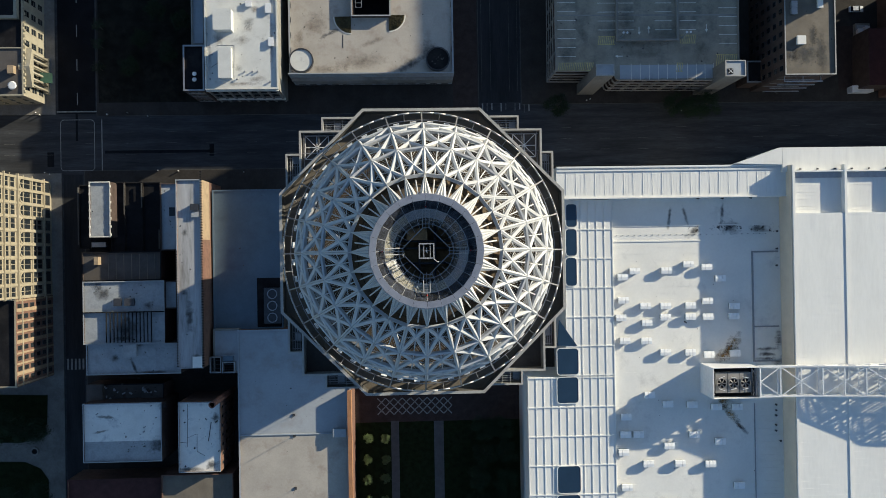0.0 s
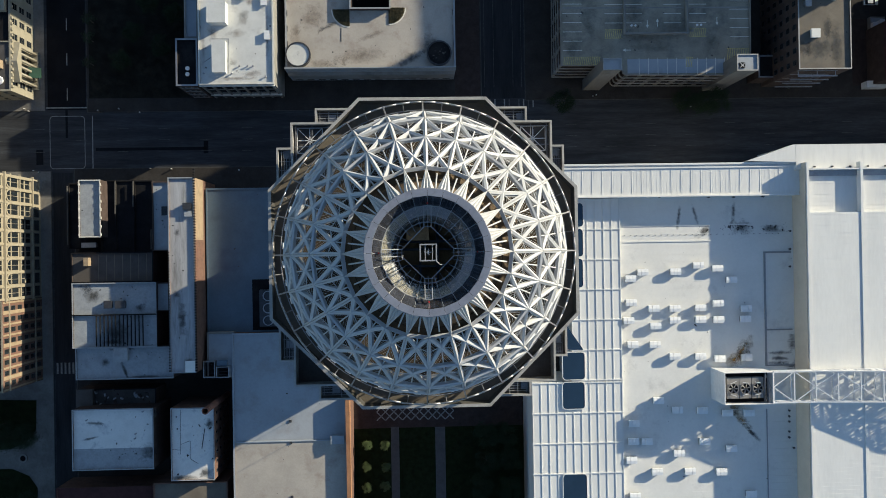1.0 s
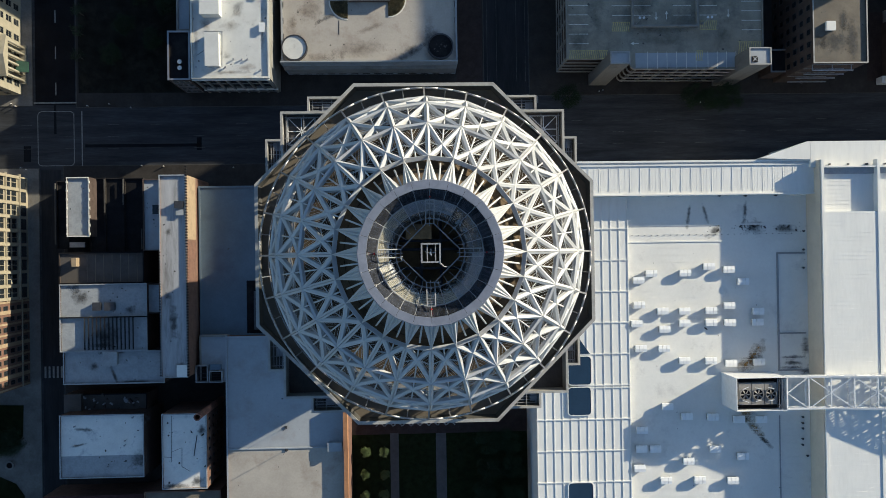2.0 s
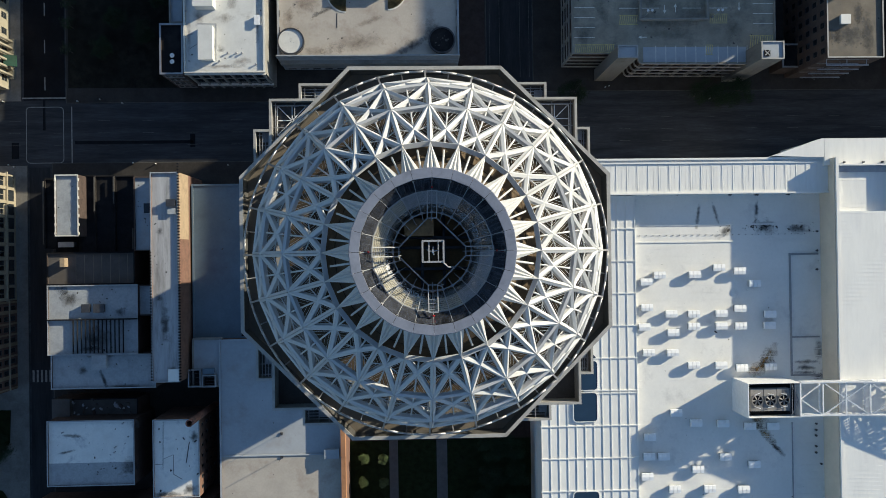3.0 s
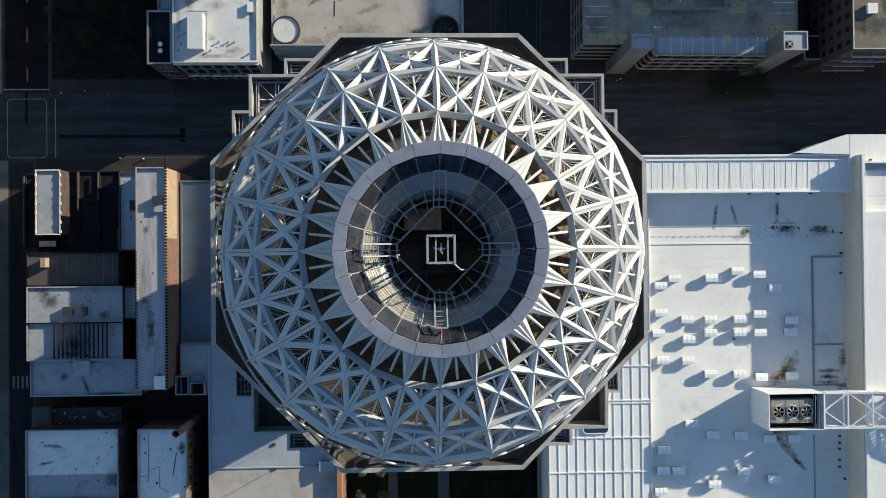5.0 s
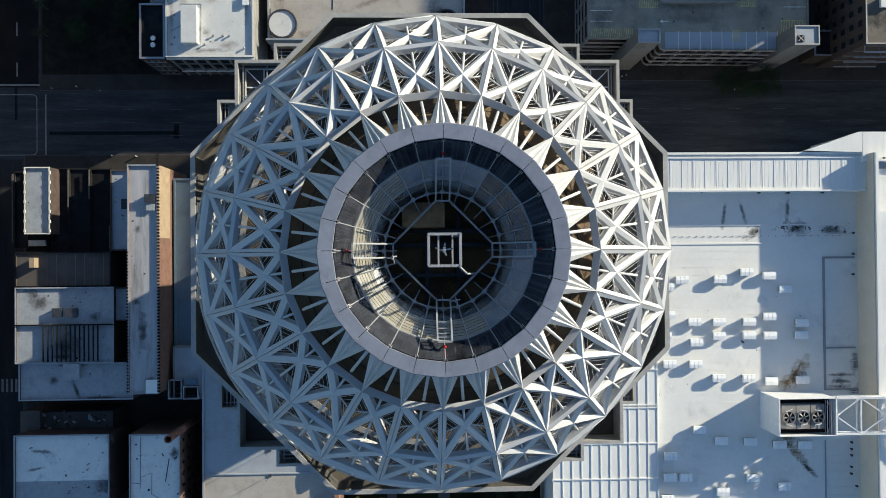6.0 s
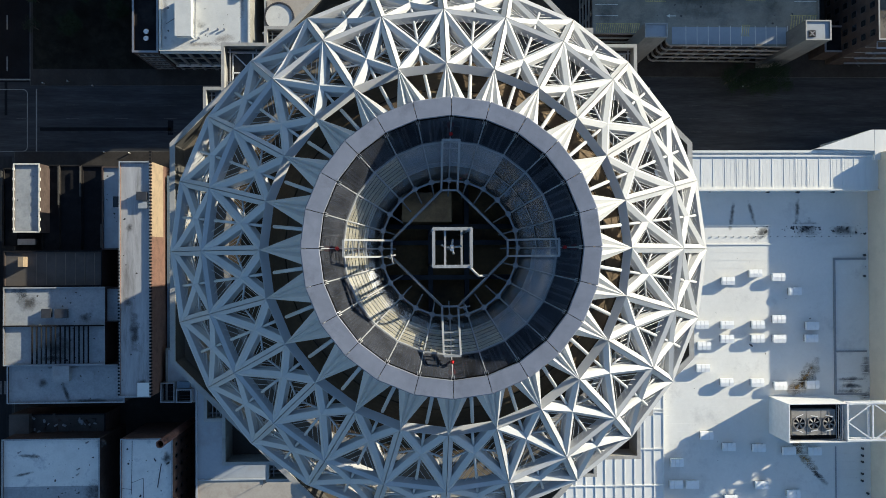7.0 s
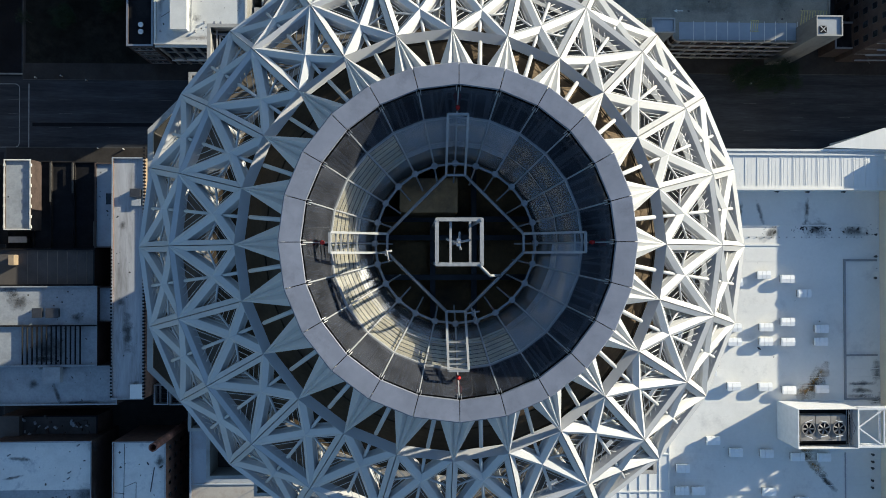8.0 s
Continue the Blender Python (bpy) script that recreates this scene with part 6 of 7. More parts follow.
b = plain("dark_house", (-85.48, 1.80, -80.44, 21.93), 11.0, BLACKBRICK, BLACKROOF, "narrow dark house with a black roof", coping_m=BLACKROOF)
b = plain("dark_house", (-80.44, 1.72, -75.39, 21.86), 10.6, BLACKBRICK, BLACKROOF, "narrow dark house with a black roof", coping_m=BLACKROOF)
for x, y0_, y1_ in ((-85.4, 12.5, 21.6), (-80.4, 14.5, 21.6), (-98.6, 4.0, 20.6), (-75.5, 2.4, 8.0)):
    part("worn_edge", box_bm(x - 0.16, y0_, 11.4, x + 0.16, y1_, 11.7), KERBSTONE, b, "worn parapet stones")
b = plain("grey_house", (-73.89, 1.93, -69.25, 21.08), 15.0, BROWNBRICK, GREYROOF, "narrow house with a blue-grey roof")
RL = (-67.29, -31.06, -60.46, 21.43)
b = plain("long_brick_house", RL, 22.0, REDBRICK, WORNROOF, "long narrow brick building with a worn pale roof", coping_m=OLDROOF)
# Tan painted over the red brick where sun strikes the north end.
part("tan_facing", box_bm(RL[2] - 0.02, 4.70, 13.4, RL[2] + 0.05, RL[3], 21.4), TANBRICK, b, "tan facing of the north end, painted as sunlit brick")
b = plain("brown_house", (-96.25, -6.60, -73.93, 1.66), 15.0, BROWNBRICK, BROWNROOF, "low building with a brown gravel roof", coping_m=BLACKROOF)
b = plain("white_shop", (-95.24, -24.50, -72.50, -6.71), 17.0, BROWNBRICK, OLDROOF, "shop building with a stained white roof", coping_m=OLDROOF)
RS = (-95.24, -24.50, -72.50, -6.71)
bm = bmesh.new()
for k in range(13):
    x = RS[0] + 6.5 + k * 1.05
    bar(bm, (x, RS[1] + 0.4, 17.1), (x, RS[1] + 9.0, 17.1), 0.14, 0.5)
bar(bm, (RS[0], RS[1] + 9.0, 17.0), (RS[2], RS[1] + 9.0, 17.0), 0.3, 0.6)
part("roof_frames", bm, BLACKROOF, b, "dark steel frames lying across the roof")
b = plain("shop_link", (-72.76, -14.72, -69.25, -6.97), 16.0, BROWNBRICK, OLDROOF, "small white roof between the shops")
b = plain("white_shop", (-94.63, -33.20, -68.24, -24.55), 16.6, BROWNBRICK, OLDROOF, "long shop building with a pale roof", coping_m=OLDROOF)
rooftop_box("roof_housing", (-83.82, -28.08, -80.36, -24.73), 16.1, 17.6, OLDROOF, "pale roof housing on the shop", "roof housing")
for r in ((-86.38, -13.57, -84.48, -11.65), (-83.38, -13.63, -80.85, -11.71)):
    rooftop_box("roof_unit", r, 16.5, 17.5, DARKMETAL, "dark grilled roof unit on the white roof", "roof unit")
b = plain("ruined_house", (-98.06, -42.66, -75.64, -37.19), 9.0, BROWNBRICK, BROWNROOF, "low building with a rubble-strewn brown roof", coping_m=BLACKROOF)
b = plain("white_corner_house", (-96.13, -58.19, -74.10, -41.48), 16.0, BROWNBRICK, PALEROOF, "brick house with a patched white roof", coping_m=OLDROOF)
RH = (-69.03, -61.39, -57.27, -41.48)
b = plain("brick_shop", RH, 17.0, REDBRICK, PALEROOF, "red brick building with a pale lined roof", coping_m=OLDROOF)
facade(b, "e", RH, 0.5, 16.5, 4, 7, 0.9, 1.6, DARKMETAL, style="plain")
b = plain("tan_roof_house", (-75.26, -82.75, -54.88, -63.16), 13.0, REDBRICK, BROWNCONCRETE, "brick building with a stained tan roof", coping_m=REDBRICK)
b = plain("red_roof_house", (-102.97, -82.76, -76.26, -64.39), 11.0, REDBRICK, DULLRED, "building with a dull red roof", coping_m=DULLRED)
sx, sy = (-57.48, -40.89)
st = thing("smoke_stack", (sx, sy, KERB), "tall rusty steel smokestack beside the brick shop", "chimney")
bm = bmesh.new()
rim(bm, [(sx + a, sy + c) for a, c in ring_points(0.85, 20)], [(sx + a, sy + c) for a, c in ring_points(0.72, 20)], KERB, 24.6)
part("pipe", bm, RUST, st)
bm = bmesh.new()
rim(bm, [(sx + a, sy + c) for a, c in ring_points(0.92, 20)], [(sx + a, sy + c) for a, c in ring_points(0.70, 20)], 24.3, 24.7)
part("collar", bm, RUST, st)

# ---------------------------------------------------------------- garden court south of the tower
gx0, gy0, gx1, gy1 = -20.79, -96.80, 32.83, -52.21
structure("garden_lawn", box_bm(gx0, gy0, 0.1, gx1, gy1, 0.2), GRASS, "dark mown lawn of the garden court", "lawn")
tx0, ty0, tx1, ty1 = -18.29, -52.06, 33.30, -42.61
structure("terrace", box_bm(gx0, gy1, 0.1, gx1, -18.8, 0.19), BRICKPAVE, "brick terrace at the foot of the tower", "terrace")
for r in ((-9.30, -96.35, -6.86, -51.87), (3.98, -96.78, 6.96, -52.20)):
    structure("garden_path", box_bm(r[0], r[1], 0.15, r[2], r[3], 0.215), PATHSTONE, "straight pale garden path", "path")
lx0, ly0, lx1, ly1 = -13.41, -49.91, 9.68, -44.84
bm = bmesh.new()
n = 9
for i in range(-3, n):
    x = lx0 + (lx1 - lx0) * i / n
    for d in (1, -1):
        xa, xb = (x, x + (ly1 - ly0)) if d > 0 else (x + (ly1 - ly0), x)
        ya, yb = ly0, ly1
        t0, t1 = 0.0, 1.0
        if xa != xb:
            lo, hi = sorted(((lx0 - xa) / (xb - xa), (lx1 - xa) / (xb - xa)))
            t0, t1 = max(0, lo), min(1, hi)
        if t1 > t0:
            bar(bm, (xa + (xb - xa) * t0, ya + (yb - ya) * t0, 0.2), (xa + (xb - xa) * t1, ya + (yb - ya) * t1, 0.2), 0.35, 0.03)
structure("paving_lattice", bm, MARKING, "pale diagonal paving bands on the brick terrace", "paving")


def tree_meshes(seed, height, spread_r, leaves, leaf_m):
    rng = random.Random(seed)
    bm = bmesh.new()
    tube(bm, (0, 0, 0), (0, 0, height * 0.45), 0.09 * height / 5, 7, 0.06 * height / 5)
    for k in range(7):
        a = k * 2.4
        z = height * (0.3 + 0.05 * k)
        tube(bm, (0, 0, z), (math.cos(a) * spread_r * 0.7, math.sin(a) * spread_r * 0.7, z + height * 0.28), 0.035 * height / 5, 5, 0.012)
    trunk = mesh_of(bm, "trunk", BARK)
    verts, faces = [], []
    clumps = [Vector((rng.uniform(-1, 1), rng.uniform(-1, 1), rng.uniform(-0.6, 1))) for _ in range(26)]
    clumps = [c.normalized() * rng.uniform(0.45, 1.0) for c in clumps]
    for i in range(leaves):
        c = clumps[rng.randrange(len(clumps))]
        p = Vector((c.x * spread_r, c.y * spread_r, height * 0.68 + c.z * height * 0.3)) + Vector((rng.gauss(0, 1), rng.gauss(0, 1), rng.gauss(0, 0.8))) * spread_r * 0.17
        u = Vector((rng.uniform(-1, 1), rng.uniform(-1, 1), rng.uniform(-0.5, 0.5))).normalized() * rng.uniform(0.09, 0.17)
        w = u.cross(Vector((rng.uniform(-1, 1), rng.uniform(-1, 1), rng.uniform(-1, 1)))).normalized() * 0.09
        b0 = len(verts)
        verts += [p + u, p + w, p - u, p - w]
        faces.append((b0, b0 + 1, b0 + 2, b0 + 3))
    me = bpy.data.meshes.new("crown")
    me.from_pydata(verts, [], faces)
    me.materials.append(leaf_m)
    return trunk, me


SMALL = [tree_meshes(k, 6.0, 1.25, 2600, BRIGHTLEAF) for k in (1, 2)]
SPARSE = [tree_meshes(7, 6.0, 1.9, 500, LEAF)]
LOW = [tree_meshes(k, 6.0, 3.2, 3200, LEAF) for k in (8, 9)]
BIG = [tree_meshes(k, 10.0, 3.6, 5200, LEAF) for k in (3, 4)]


def tree(x, y, kind, turn, label, group, z=0.2, name="tree"):
    t = thing(name, (x, y, z), label, "tree", group)
    t.rotation_euler = (0, 0, turn)
    for nm, me in zip(("trunk", "crown"), kind):
        o = new(nm, me)
        o.parent = t


rng = random.Random(11)
for i in range(8):
    for x in (-16.2, -10.9):
        tree(x + rng.uniform(-0.3, 0.3), -56.2 - i * 6.25 + rng.uniform(-0.3, 0.3), SMALL[i % 2], rng.random() * 6, "small clipped green tree in the garden court", "trees in the court")
for i in range(7):
    for x in (18.0, 25.0):
        tree(x + rng.uniform(-1, 1), -54 - i * 7 + rng.uniform(-1, 1), BIG[i % 2], rng.random() * 6, "dark leafy tree in the shaded court", "trees in the shade")
for p in ((-95.39, 69.91), (-95.46, 64.28), (-95.56, 57.30)):
    tree(*p, SPARSE[0], p[1], "thin sparse street tree by the dark lot", "trees in the lot")
for p in ((-86.0, 57.5), (-82.5, 66.0), (-75.0, 62.0), (-78.0, 74.5), (-70.5, 71.5), (-81.0, 84.0), (-72.0, 84.5)):
    tree(*p, LOW[int(p[0]) % 2], p[0], "dark leafy tree in the shaded lot", "trees in the lot")
for p in ((43.00, 44.08), (78.95, 44.11), (84.91, 43.36), (89.50, 44.36)):
    tree(*p, BIG[int(p[0]) % 2], p[0], "dark leafy street tree before the garage", "street trees", KERB)

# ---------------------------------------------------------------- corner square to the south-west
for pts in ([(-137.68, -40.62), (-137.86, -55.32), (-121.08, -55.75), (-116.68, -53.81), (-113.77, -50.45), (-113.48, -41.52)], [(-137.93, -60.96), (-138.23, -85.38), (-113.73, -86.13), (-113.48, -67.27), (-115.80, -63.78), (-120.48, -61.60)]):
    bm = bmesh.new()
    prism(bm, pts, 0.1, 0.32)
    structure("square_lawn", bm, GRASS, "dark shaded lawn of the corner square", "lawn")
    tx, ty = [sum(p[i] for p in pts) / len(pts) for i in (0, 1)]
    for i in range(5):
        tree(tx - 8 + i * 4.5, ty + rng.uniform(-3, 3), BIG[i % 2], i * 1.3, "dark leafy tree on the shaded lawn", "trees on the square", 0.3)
mx, my = (-117.41, -58.42)
m_ = thing("round_basin", (mx, my, KERB), "small round stone basin on the square", "basin")
bm = bmesh.new()
rim(bm, [(mx + a, my + c) for a, c in ring_points(1.25, 24)], [(mx + a, my + c) for a, c in ring_points(0.85, 24)], KERB, 0.75)
part("basin_rim", bm, CONCRETE, m_)
bm = bmesh.new()
prism(bm, [(mx + a, my + c) for a, c in ring_points(0.86, 24)], KERB, 0.45)
part("basin_floor", bm, BLACKROOF, m_)

# ---------------------------------------------------------------- small things on the roofs
def find(name):
    return bpy.data.objects[name]


for p in ((-58.09, 57.53), (-48.89, 52.62), (-46.64, 52.60), (-45.20, 52.59), (-41.72, 49.65), (-58.67, 50.59), (-59.44, 63.52), (-51.00, 50.53)):
    vent_pipe(p, 16.7, 0.45)
for p in ((-63.40, 52.32), (-63.42, 50.70)):
    vent_pipe(p, 15.5, 0.5, 0.4, WHITEPAINT, "round white roof vent on the black annex")
for r in ((-42.65, 69.43, -41.21, 72.01), (-41.83, 59.90, -40.56, 62.16), (-48.22, 71.22, -46.62, 72.68)):
    rooftop_box("roof_unit", r, 16.7, 17.4, WHITEPAINT, "small white air unit on the worn roof", "roof unit")
wo = find("white_office")
cable(wo, [(-56.61, 60.27), (-51.82, 60.24), (-51.96, 50.70)], 16.7, 0.14, GREYMETAL)
cable(wo, [(-58.62, 53.82), (-56.69, 55.10)], 16.7, 0.1)
for p, sz, tn in (((-49.56, 61.52), (5, 3.5), 20), ((-47.90, 65.08), (3.5, 3), 0), ((-53.35, 53.78), (8, 4), 80), ((-45.39, 50.49), (7, 3), 10), ((-56.43, 61.89), (4, 6), 0)):
    stain(wo, p, sz, tn, 16.7, DUST)
pb = find("plaza_block")
for p, sz, tn, mm in (((-1.74, 55.74), (9, 4), 30, SOOT), ((4.18, 59.06), (6, 9), 0, SOOT), ((-34.06, 63.47), (4, 8), 0, DUST), ((-25.92, 54.24), (14, 4), 0, DUST), ((-15.91, 56.68), (20, 6), 8, DUST), ((-29.03, 67.62), (10, 10), 0, DUST), ((-24.92, 65.09), (8, 1.6), 25, SOOT), ((-12.48, 62.51), (12, 2), 20, DUST)):
    stain(pb, p, sz, tn, 11.5, mm)
for k in range(9):
    x = R[0] + 9 + k * 4.1
    part("scupper", box_bm(x, R[1] + 0.36, 11.5, x + 1.4, R[1] + 0.44, 11.8), DARKMETAL, pb)
for k in range(11):
    y = R[1] + 7 + k * 4.4
    for x in (R[0] + 0.5, R[2] - 0.6):
        part("scupper", box_bm(x, y, 11.5, x + 0.1, y + 1.6, 11.75), DARKMETAL, pb)
cable(pb, [(-21.27, 64.57), (-21.33, 60.72)], 11.5, 0.25)
cr_ = find("convention_hall")
for p, sz, tn, mm in (((90.57, 6.03), (9, 5), 0, SOOT), ((79.90, 4.88), (7, 3), 35, SOOT), ((99.41, 5.41), (8, 4), 0, SOOT), ((72.67, 9.08), (1.6, 9), -8, SOOT), ((77.33, 9.84), (1.4, 7), 15, SOOT), ((88.32, 10.50), (1.6, 7), -5, SOOT),
                      ((90.6, -28.2), (11, 4.5), 50, RUSTSTAIN), ((88.2, -31.0), (9, 5), 30, RUSTSTAIN), ((88.0, -44.6), (6, 5), -60, RUSTSTAIN), ((89.9, -48.3), (12, 3.5), -52, RUSTSTAIN), ((92.49, -51.93), (9, 2), -45, SOOT), ((104.32, -26.75), (3, 8), 0, SOOT), ((104.20, -33.33), (6, 2.5), 0, SOOT), ((100.59, -29.63), (8, 1.6), 0, SOOT), ((100.56, -31.11), (8, 1.6), 0, SOOT), ((100.53, -32.43), (9, 1.8), 0, SOOT), ((106.47, -32.03), (5, 2.2), 0, SOOT)):
    stain(cr_, p, sz, tn, ZR, mm)
for p in ((103.03, -45.75), (102.99, -47.39), (102.97, -48.86), (102.91, -51.65), (102.88, -53.29), (104.16, -56.27), (104.06, -0.43), (103.96, -5.36)):
    vent_pipe(p, ZR, 0.6, 0.2, DARKMETAL, "short dark vent on the pale flat roof")
for p in ((59.49, 14.82), (67.08, 14.72), (81.00, 14.53), (88.14, 14.43), (96.48, 14.48)):
    vent_pipe(p, ZR, 1.0, 0.25, DARKMETAL, "short dark vent under the canopy edge")
for k in range(26):
    x = FX0 + 1.5 + k * 1.75
    part("seam_stud", box_bm(x, 3.93, ZR, x + 0.18, 3.93 + 0.18, ZR + 0.22), DARKMETAL, cr_)
lb = find("long_brick_house")
for k in range(74):
    y = RL[1] + 0.4 + k * 0.74
    part("dentil", box_bm(RL[2] - 0.2, y, 21.55, RL[2] + 0.3, y + 0.36, 22.14), BLACKROOF, lb)
    if k < 44:
        part("dentil", box_bm(RL[0] - 0.28, y, 21.55, RL[0] + 0.14, y + 0.36, 22.14), BLACKROOF, lb)
rooftop_box("roof_hatch", (-63.14, 12.91, -61.12, 14.48), 21.5, 22.6, DARKMETAL, "dark roof hatch on the long white roof", "roof hatch")
rooftop_box("roof_hatch", (-62.86, 11.02, -61.15, 12.28), 21.5, 22.2, OLDROOF, "pale roof hatch on the long white roof", "roof hatch")
rooftop_box("roof_cover", (-63.14, -30.79, -60.81, -27.97), 21.5, 22.1, WHITEROOF, "white cover at the end of the long roof", "roof cover")
for p, sz, tn in (((-65.26, 6.66), (2, 3), 0), ((-65.50, -9.83), (2.2, 3), 10), ((-62.66, -28.42), (3, 3), 0), ((-64.04, -16.61), (3, 12), 0)):
    stain(lb, p, sz, tn, 21.5, SOOT)
for nm, pts in (("white_shop", (((-91.83, -8.01), (4, 4), 0), ((-89.97, -10.12), (7, 5), 0), ((-83.01, -20.67), (9, 9), 0), ((-76.91, -13.89), (4, 3), 0), ((-84.63, -23.04), (8, 2), 0))),):
    for p, sz, tn in pts:
        stain(find(nm), p, sz, tn, 16.5, SOOT)
w2 = find("white_shop.001")
for p, sz, tn in (((-81.58, -31.12), (1.2, 8), 20), ((-86.91, -28.60), (3, 3), 0), ((-82.28, -25.01), (10, 2), 0), ((-76.06, -32.84), (14, 1.5), 0)):
    stain(w2, p, sz, tn, 16.1, SOOT)
wc = find("white_corner_house")
part("roof_step", box_bm(-96.04, -58.03, 15.45, -74.18, -52.41, 15.54), OLDROOF, wc)
for p, sz, tn in (((-75.58, -53.46), (7, 6), 20), ((-90.07, -45.38), (7, 1.2), -5), ((-91.23, -49.52), (6, 1.0), 12), ((-74.16, -42.71), (4, 3), 0)):
    stain(wc, p, sz, tn, 15.55, SOOT)
for p in ((-92.11, -44.37), (-92.18, -49.50), (-78.85, -48.39), (-79.03, -49.67), (-76.86, -42.32)):
    vent_pipe(p, 15.5, 1.1, 0.14)
bs = find("brick_shop")
cable(bs, [(-66.52, -42.04), (-66.69, -54.24)], 16.5)
cable(bs, [(-66.66, -51.67), (-64.10, -50.61)], 16.5)
cable(bs, [(-63.94, -50.61), (-64.01, -55.59), (-61.81, -56.93)], 16.5)
cable(bs, [(-68.74, -52.90), (-66.68, -53.11)], 16.5)
cable(bs, [(-59.92, -47.34), (-60.79, -52.78)], 16.5, 0.22)
for p, sz, tn in (((-66.15, -60.67), (9, 2), 0), ((-58.79, -46.08), (3, 5), 0), ((-59.78, -59.71), (5, 4), 0)):
    stain(bs, p, sz, tn, 16.5, SOOT)
rh = find("ruined_house")
rng = random.Random(8)
x0, y0, x1, y1 = -97.73, -42.33, -75.96, -37.52
for k in range(46):
    x, y, q = rng.uniform(x0, x1), rng.uniform(y0, y1), rng.uniform(0.2, 0.7)
    bm = bmesh.new()
    a = rng.random() * 3
    bar(bm, (x, y, 8.5 + q / 2), (x + math.cos(a) * q * 1.8, y + math.sin(a) * q * 1.8, 8.5 + q / 2), q * 0.8, q)
    part("rubble", bm, rng.choice((BROWNROOF, GREYROOF, BROWNBRICK)), rh)
rooftop_box("stair_housing", (-97.30, -42.11, -92.91, -36.99), 8.5, 10.4, BROWNROOF, "brown stair housing at the end of the low roof", "roof housing")
rooftop_box("chimney_block", (-92.2, -2.0, -91.0, 0.3), 14.5, 16.6, TANBRICK, "pale chimney block on the brown roof", "chimney", lid=False)
block("yard_roof", (-96.28, 1.97, -90.41, 5.78), 9.5, BROWNBRICK, BLACKROOF, "low black roof between the dark houses", parapet=0.1, coping_m=BLACKROOF)
rooftop_box("air_unit", (-94.99, 3.28, -91.11, 4.43), 9.4, 11.0, GREYMETAL, "grey air unit between the dark roofs", "roof unit")
for k in range(7):
    y = 20.46 - k * 2.3
    part("parapet_stone", box_bm(-93.45 - 0.18, y - 0.3, 15.95, -93.45 + 0.2, y + 0.3, 16.2), WHITESTONE, find("white_strip_house"))
    part("parapet_stone", box_bm(-87.59 - 0.2, y - 0.4, 15.9, -87.59 + 0.18, y + 0.3, 16.2), WHITESTONE, find("white_strip_house"))
bh = find("brown_house")
for k in range(7):
    x = -89.09 + k * 2.2
    part("roof_batten", box_bm(x, -6.20, 14.5, x + 0.16, 1.07, 14.55), BROWNCONCRETE, bh)
# poles on the wide grey roof
for p in ((-36.66, -52.27), (-36.56, -67.41), (-36.73, -46.24)):
    x, y = p
    t = thing("roof_pole", (x, y, 14.65), "thin dark pole on the wide grey roof", "pole")
    bm = bmesh.new()
    tube(bm, (x, y, 14.65), (x, y, 19.6), 0.06, 8)
    part("shaft", bm, DARKMETAL, t)
    part("foot", box_bm(x - 0.35, y - 0.35, 14.65, x + 0.35, y + 0.35, 14.95), DARKMETAL, t)
wh = find("brick_warehouse")
for p, sz, tn in (((113.93, 60.83), (3, 9), 0), ((111.35, 55.18), (9, 8), 0), ((107.22, 54.40), (6, 6), 20), ((116.31, 55.96), (4, 14), 0)):
    stain(wh, p, sz, tn, 22.6, SOOT)
for p, sz, tn in (((48.67, 63.14), (5, 8), 20), ((66.90, 57.25), (14, 4), 0), ((73.70, 63.01), (9, 9), 0), ((83.69, 58.80), (6, 12), 0), ((62.05, 66.38), (8, 10), 0), ((43.58, 56.57), (5, 9), 0), ((65.28, 60.07), (18, 3), 0)):
    stain(garage, p, sz, tn, ZD + 0.035, SMUDGE)


# ---------------------------------------------------------------- small tar marks on the roofs
def tar_marks(name, rct, z, count, seed, m=None):
    """Little uneven patches of tar, scattered over a roof."""
    owner = find(name)
    rng = random.Random(seed)
    x0, y0, x1, y1 = rct
    for k in range(int(count * 0.55)):
        x, y = rng.uniform(x0, x1), rng.uniform(y0, y1)
        r = rng.choice((0.07, 0.09, 0.12, 0.16, 0.26)) * rng.uniform(0.7, 1.2)
        long, turn = rng.choice((1, 1, 1.4, 2.0)), rng.random() * 3
        pts = []
        for i in range(9):
            a, q = 2 * math.pi * i / 9, r * rng.uniform(0.6, 1.15)
            u, v = q * long * math.cos(a), q * math.sin(a)
            pts.append((x + u * math.cos(turn) - v * math.sin(turn), y + u * math.sin(turn) + v * math.cos(turn)))
        bm = bmesh.new()
        prism(bm, pts, z - 0.02, z + 0.012)
        part("tar_mark", bm, m or rng.choice((ASPHALT, KERBSTONE, BROWNROOF)), owner)


for p, sz, tn, mm in (((-47.6, 66.8), (4.5, 3.5), 30, SMUDGE), ((-46.0, 70.5), (3, 3), 0, DUST), ((-41.2, 60.0), (1.6, 16), 0, DUST), ((-50.0, 49.2), (16, 1.4), 0, DUST), ((-58.8, 57.0), (1.5, 14), 0, SMUDGE), ((-50.6, 53.6), (3, 2), 20, SMUDGE)):
    stain(wo, p, sz, tn, 16.7, mm)
tar_marks("white_office", (-59.80, 48.10, -39.95, 72.86), 16.7, 34, 1)
tar_marks("plaza_block", (-36.37, 53.33, 4.26, 74.75), 11.5, 40, 2)
tar_marks("white_shop", (-94.71, -15.36, -72.92, -7.35), 16.5, 22, 3)
tar_marks("white_shop", (-88.53, -24.08, -73.04, -16.07), 16.5, 22, 4)
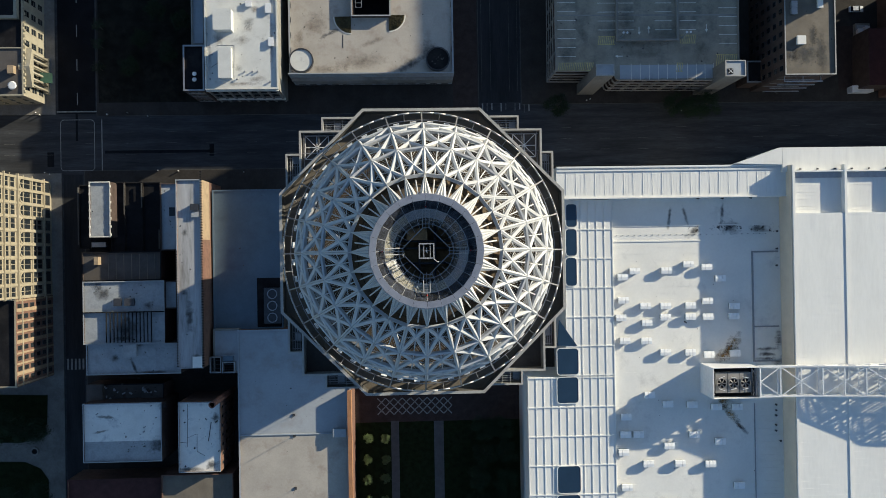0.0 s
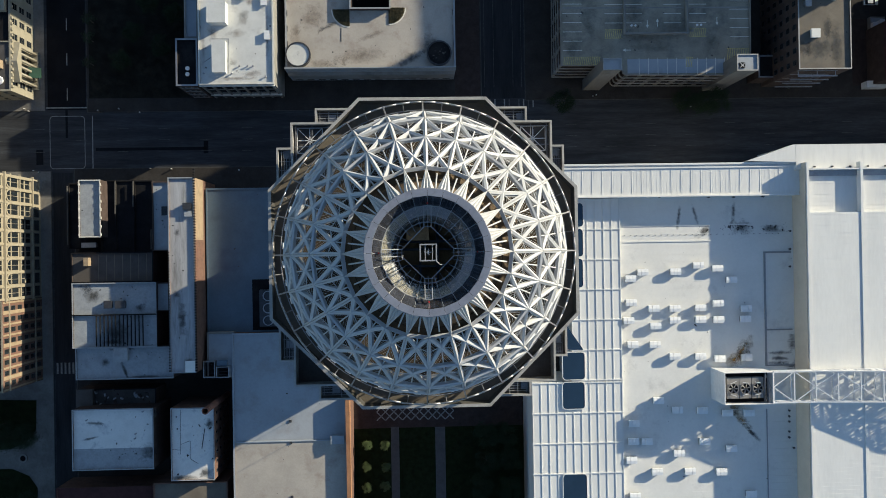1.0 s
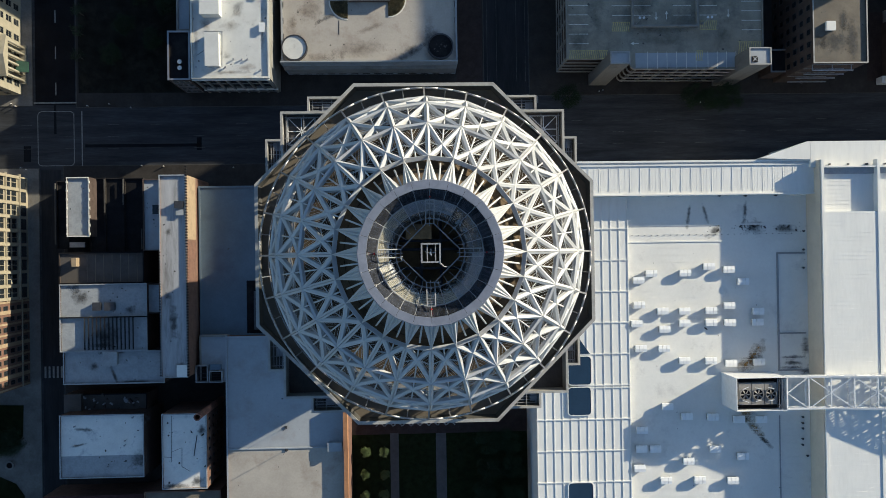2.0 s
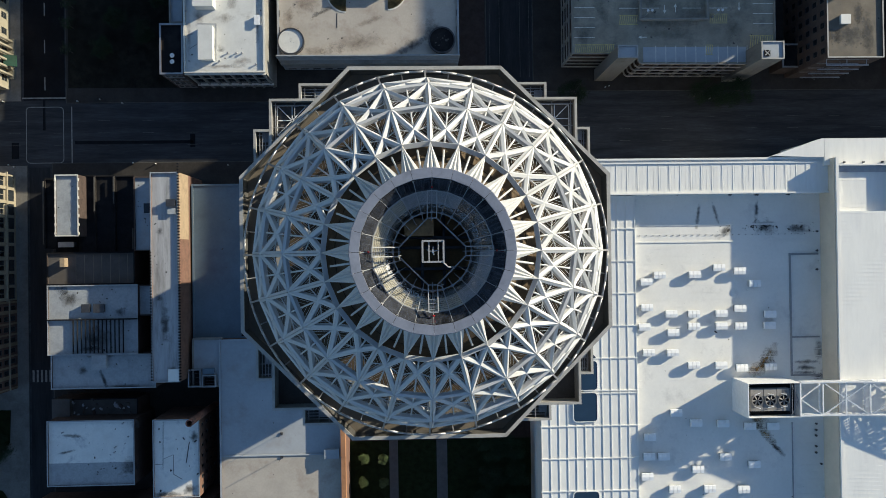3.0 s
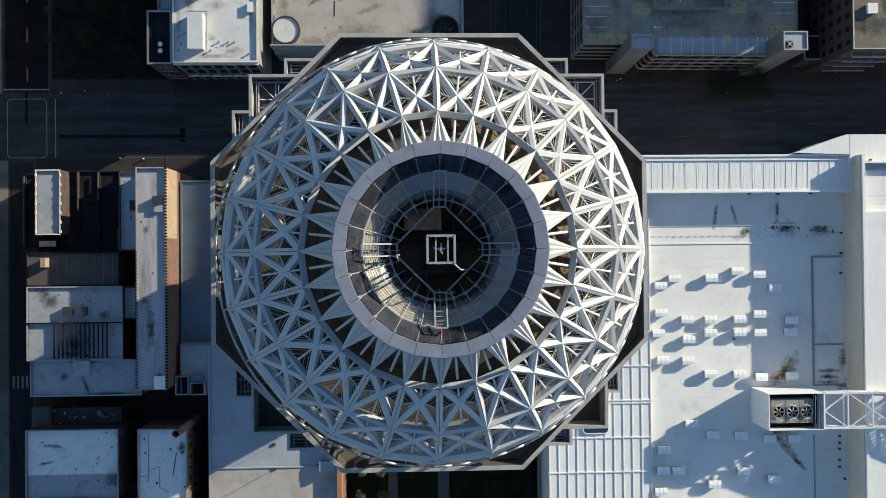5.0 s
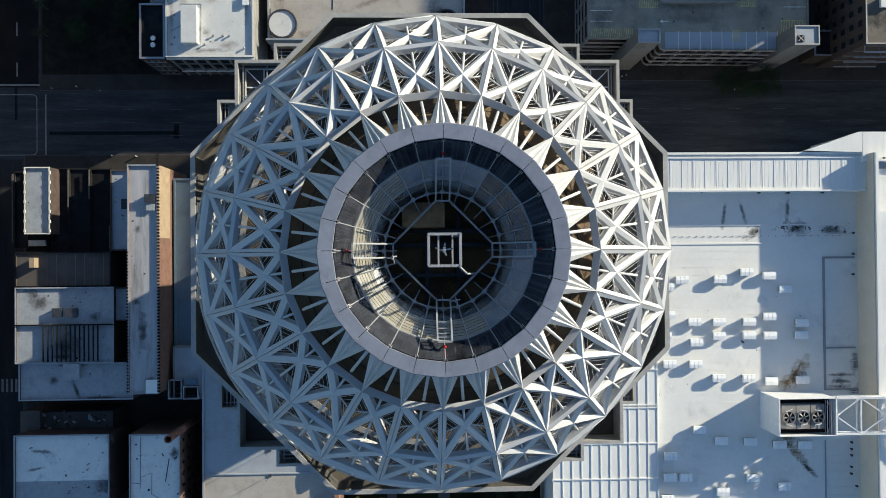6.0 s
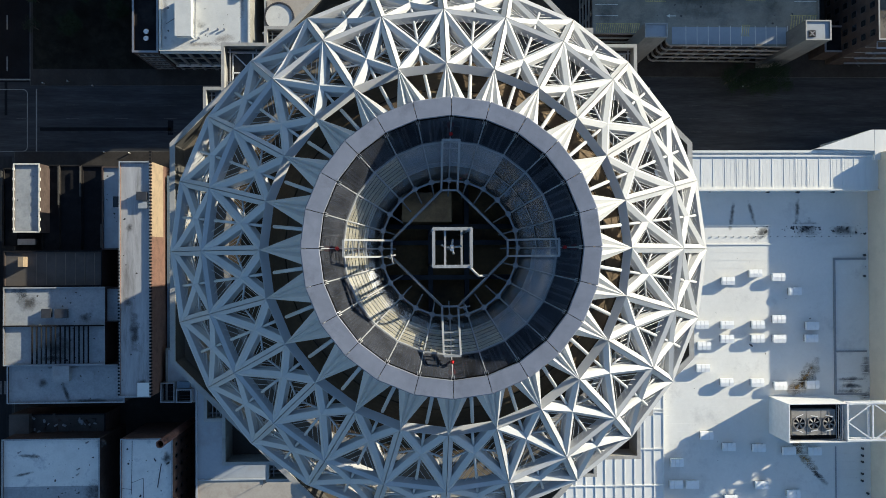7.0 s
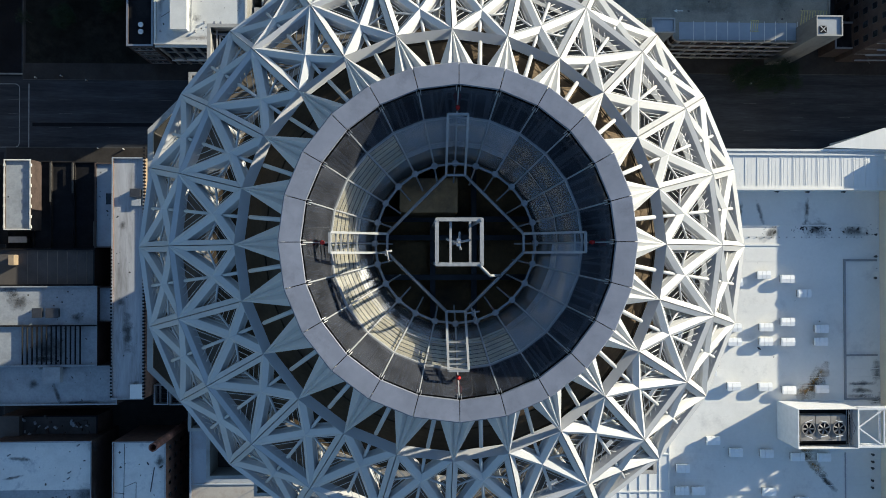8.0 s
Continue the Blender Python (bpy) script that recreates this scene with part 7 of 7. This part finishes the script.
tar_marks("white_shop.001", (-94.16, -32.72, -68.72, -25.19), 16.1, 26, 5)
tar_marks("white_corner_house", (-95.62, -52.09, -74.70, -42.12), 15.5, 26, 6)
tar_marks("white_corner_house", (-87.01, -55.42, -74.47, -51.56), 15.55, 26, 7)
tar_marks("brick_shop", (-68.56, -60.74, -57.75, -42.13), 16.5, 34, 8)
tar_marks("long_brick_house", (-66.82, -30.43, -60.92, 20.80), 21.5, 36, 9)
tar_marks("grey_house", (-73.57, 2.41, -69.57, 20.59), 14.5, 16, 10)
tar_marks("podium_roof_south", (-51.26, -69.81, -23.75, -22.61), 14.656, 30, 11)
tar_marks("podium_roof_north", (-59.02, -6.17, -40.53, 18.27), 11.7, 12, 12)
tar_marks("convention_hall", (56.13, -72.03, 104.60, 13.06), ZR, 40, 13)
tar_marks("parking_garage", (41.21, 54.42, 94.73, 72.65), ZD + 0.025, 50, 14)
tar_marks("white_strip_house", (-93.07, 6.57, -88.00, 21.07), 15.5, 10, 15)
tar_marks("brick_warehouse", (106.02, 49.83, 119.69, 70.23), 22.6, 24, 16)
tar_marks("convention_hall", (84.57, 4.90, 93.90, 6.87), ZR, 60, 17, ASPHALT)
tar_marks("convention_hall", (86.24, 5.73, 91.91, 6.55), ZR, 40, 18, ASPHALT)
tar_marks("convention_hall", (95.91, 4.93, 100.25, 6.58), ZR, 26, 19, KERBSTONE)
tar_marks("convention_hall", (102.26, 4.19, 105.10, 6.82), ZR, 22, 20, ASPHALT)
tar_marks("convention_hall", (77.75, 4.23, 81.07, 6.53), ZR, 18, 21, KERBSTONE)
tar_marks("round_tank", (-34.89, 56.06, -32.59, 59.04), 12.55, 9, 22, GREYROOF)
tar_marks("round_tank.001", (4.78, 55.45, 8.45, 58.78), 12.35, 26, 23, KERBSTONE)
sk = rooftop_box("roof_skylight", (-71.63, 11.49, -69.55, 14.41), 14.5, 14.9, GREYMETAL, "dark glazed skylight on the blue-grey roof", "skylight", lid=False)
sr_ = (-71.63, 11.49, -69.55, 14.41)
part("pane", box_bm(sr_[0] + 0.2, sr_[1] + 0.2, 14.85, sr_[2] - 0.2, sr_[3] - 0.2, 14.93), GLASS, sk)

# ---------------------------------------------------------------- bollards along the pavements
for p in ((-82.05, 43.17), (-88.17, 44.27), (-94.30, 43.80), (-115.64, 44.52), (-114.46, 43.82), (-113.17, 26.24), (-111.66, 25.70), (-79.21, 26.51), (-73.06, 26.27), (-53.16, 25.68), (54.42, 47.19), (53.34, 46.84), (83.37, 43.38)):
    x, y = p
    base = KERB
    t = thing("bollard", (x, y, base), "short pale bollard on the shaded pavement", "bollard", "bollards on the pavement")
    bm = bmesh.new()
    tube(bm, (x, y, base), (x, y, base + 0.85), 0.16, 10, 0.14)
    part("post", bm, CONCRETE, t)
    bm = bmesh.new()
    tube(bm, (x, y, base + 0.85), (x, y, base + 1.0), 0.19, 10, 0.05)
    part("cap", bm, WHITEPAINT, t)
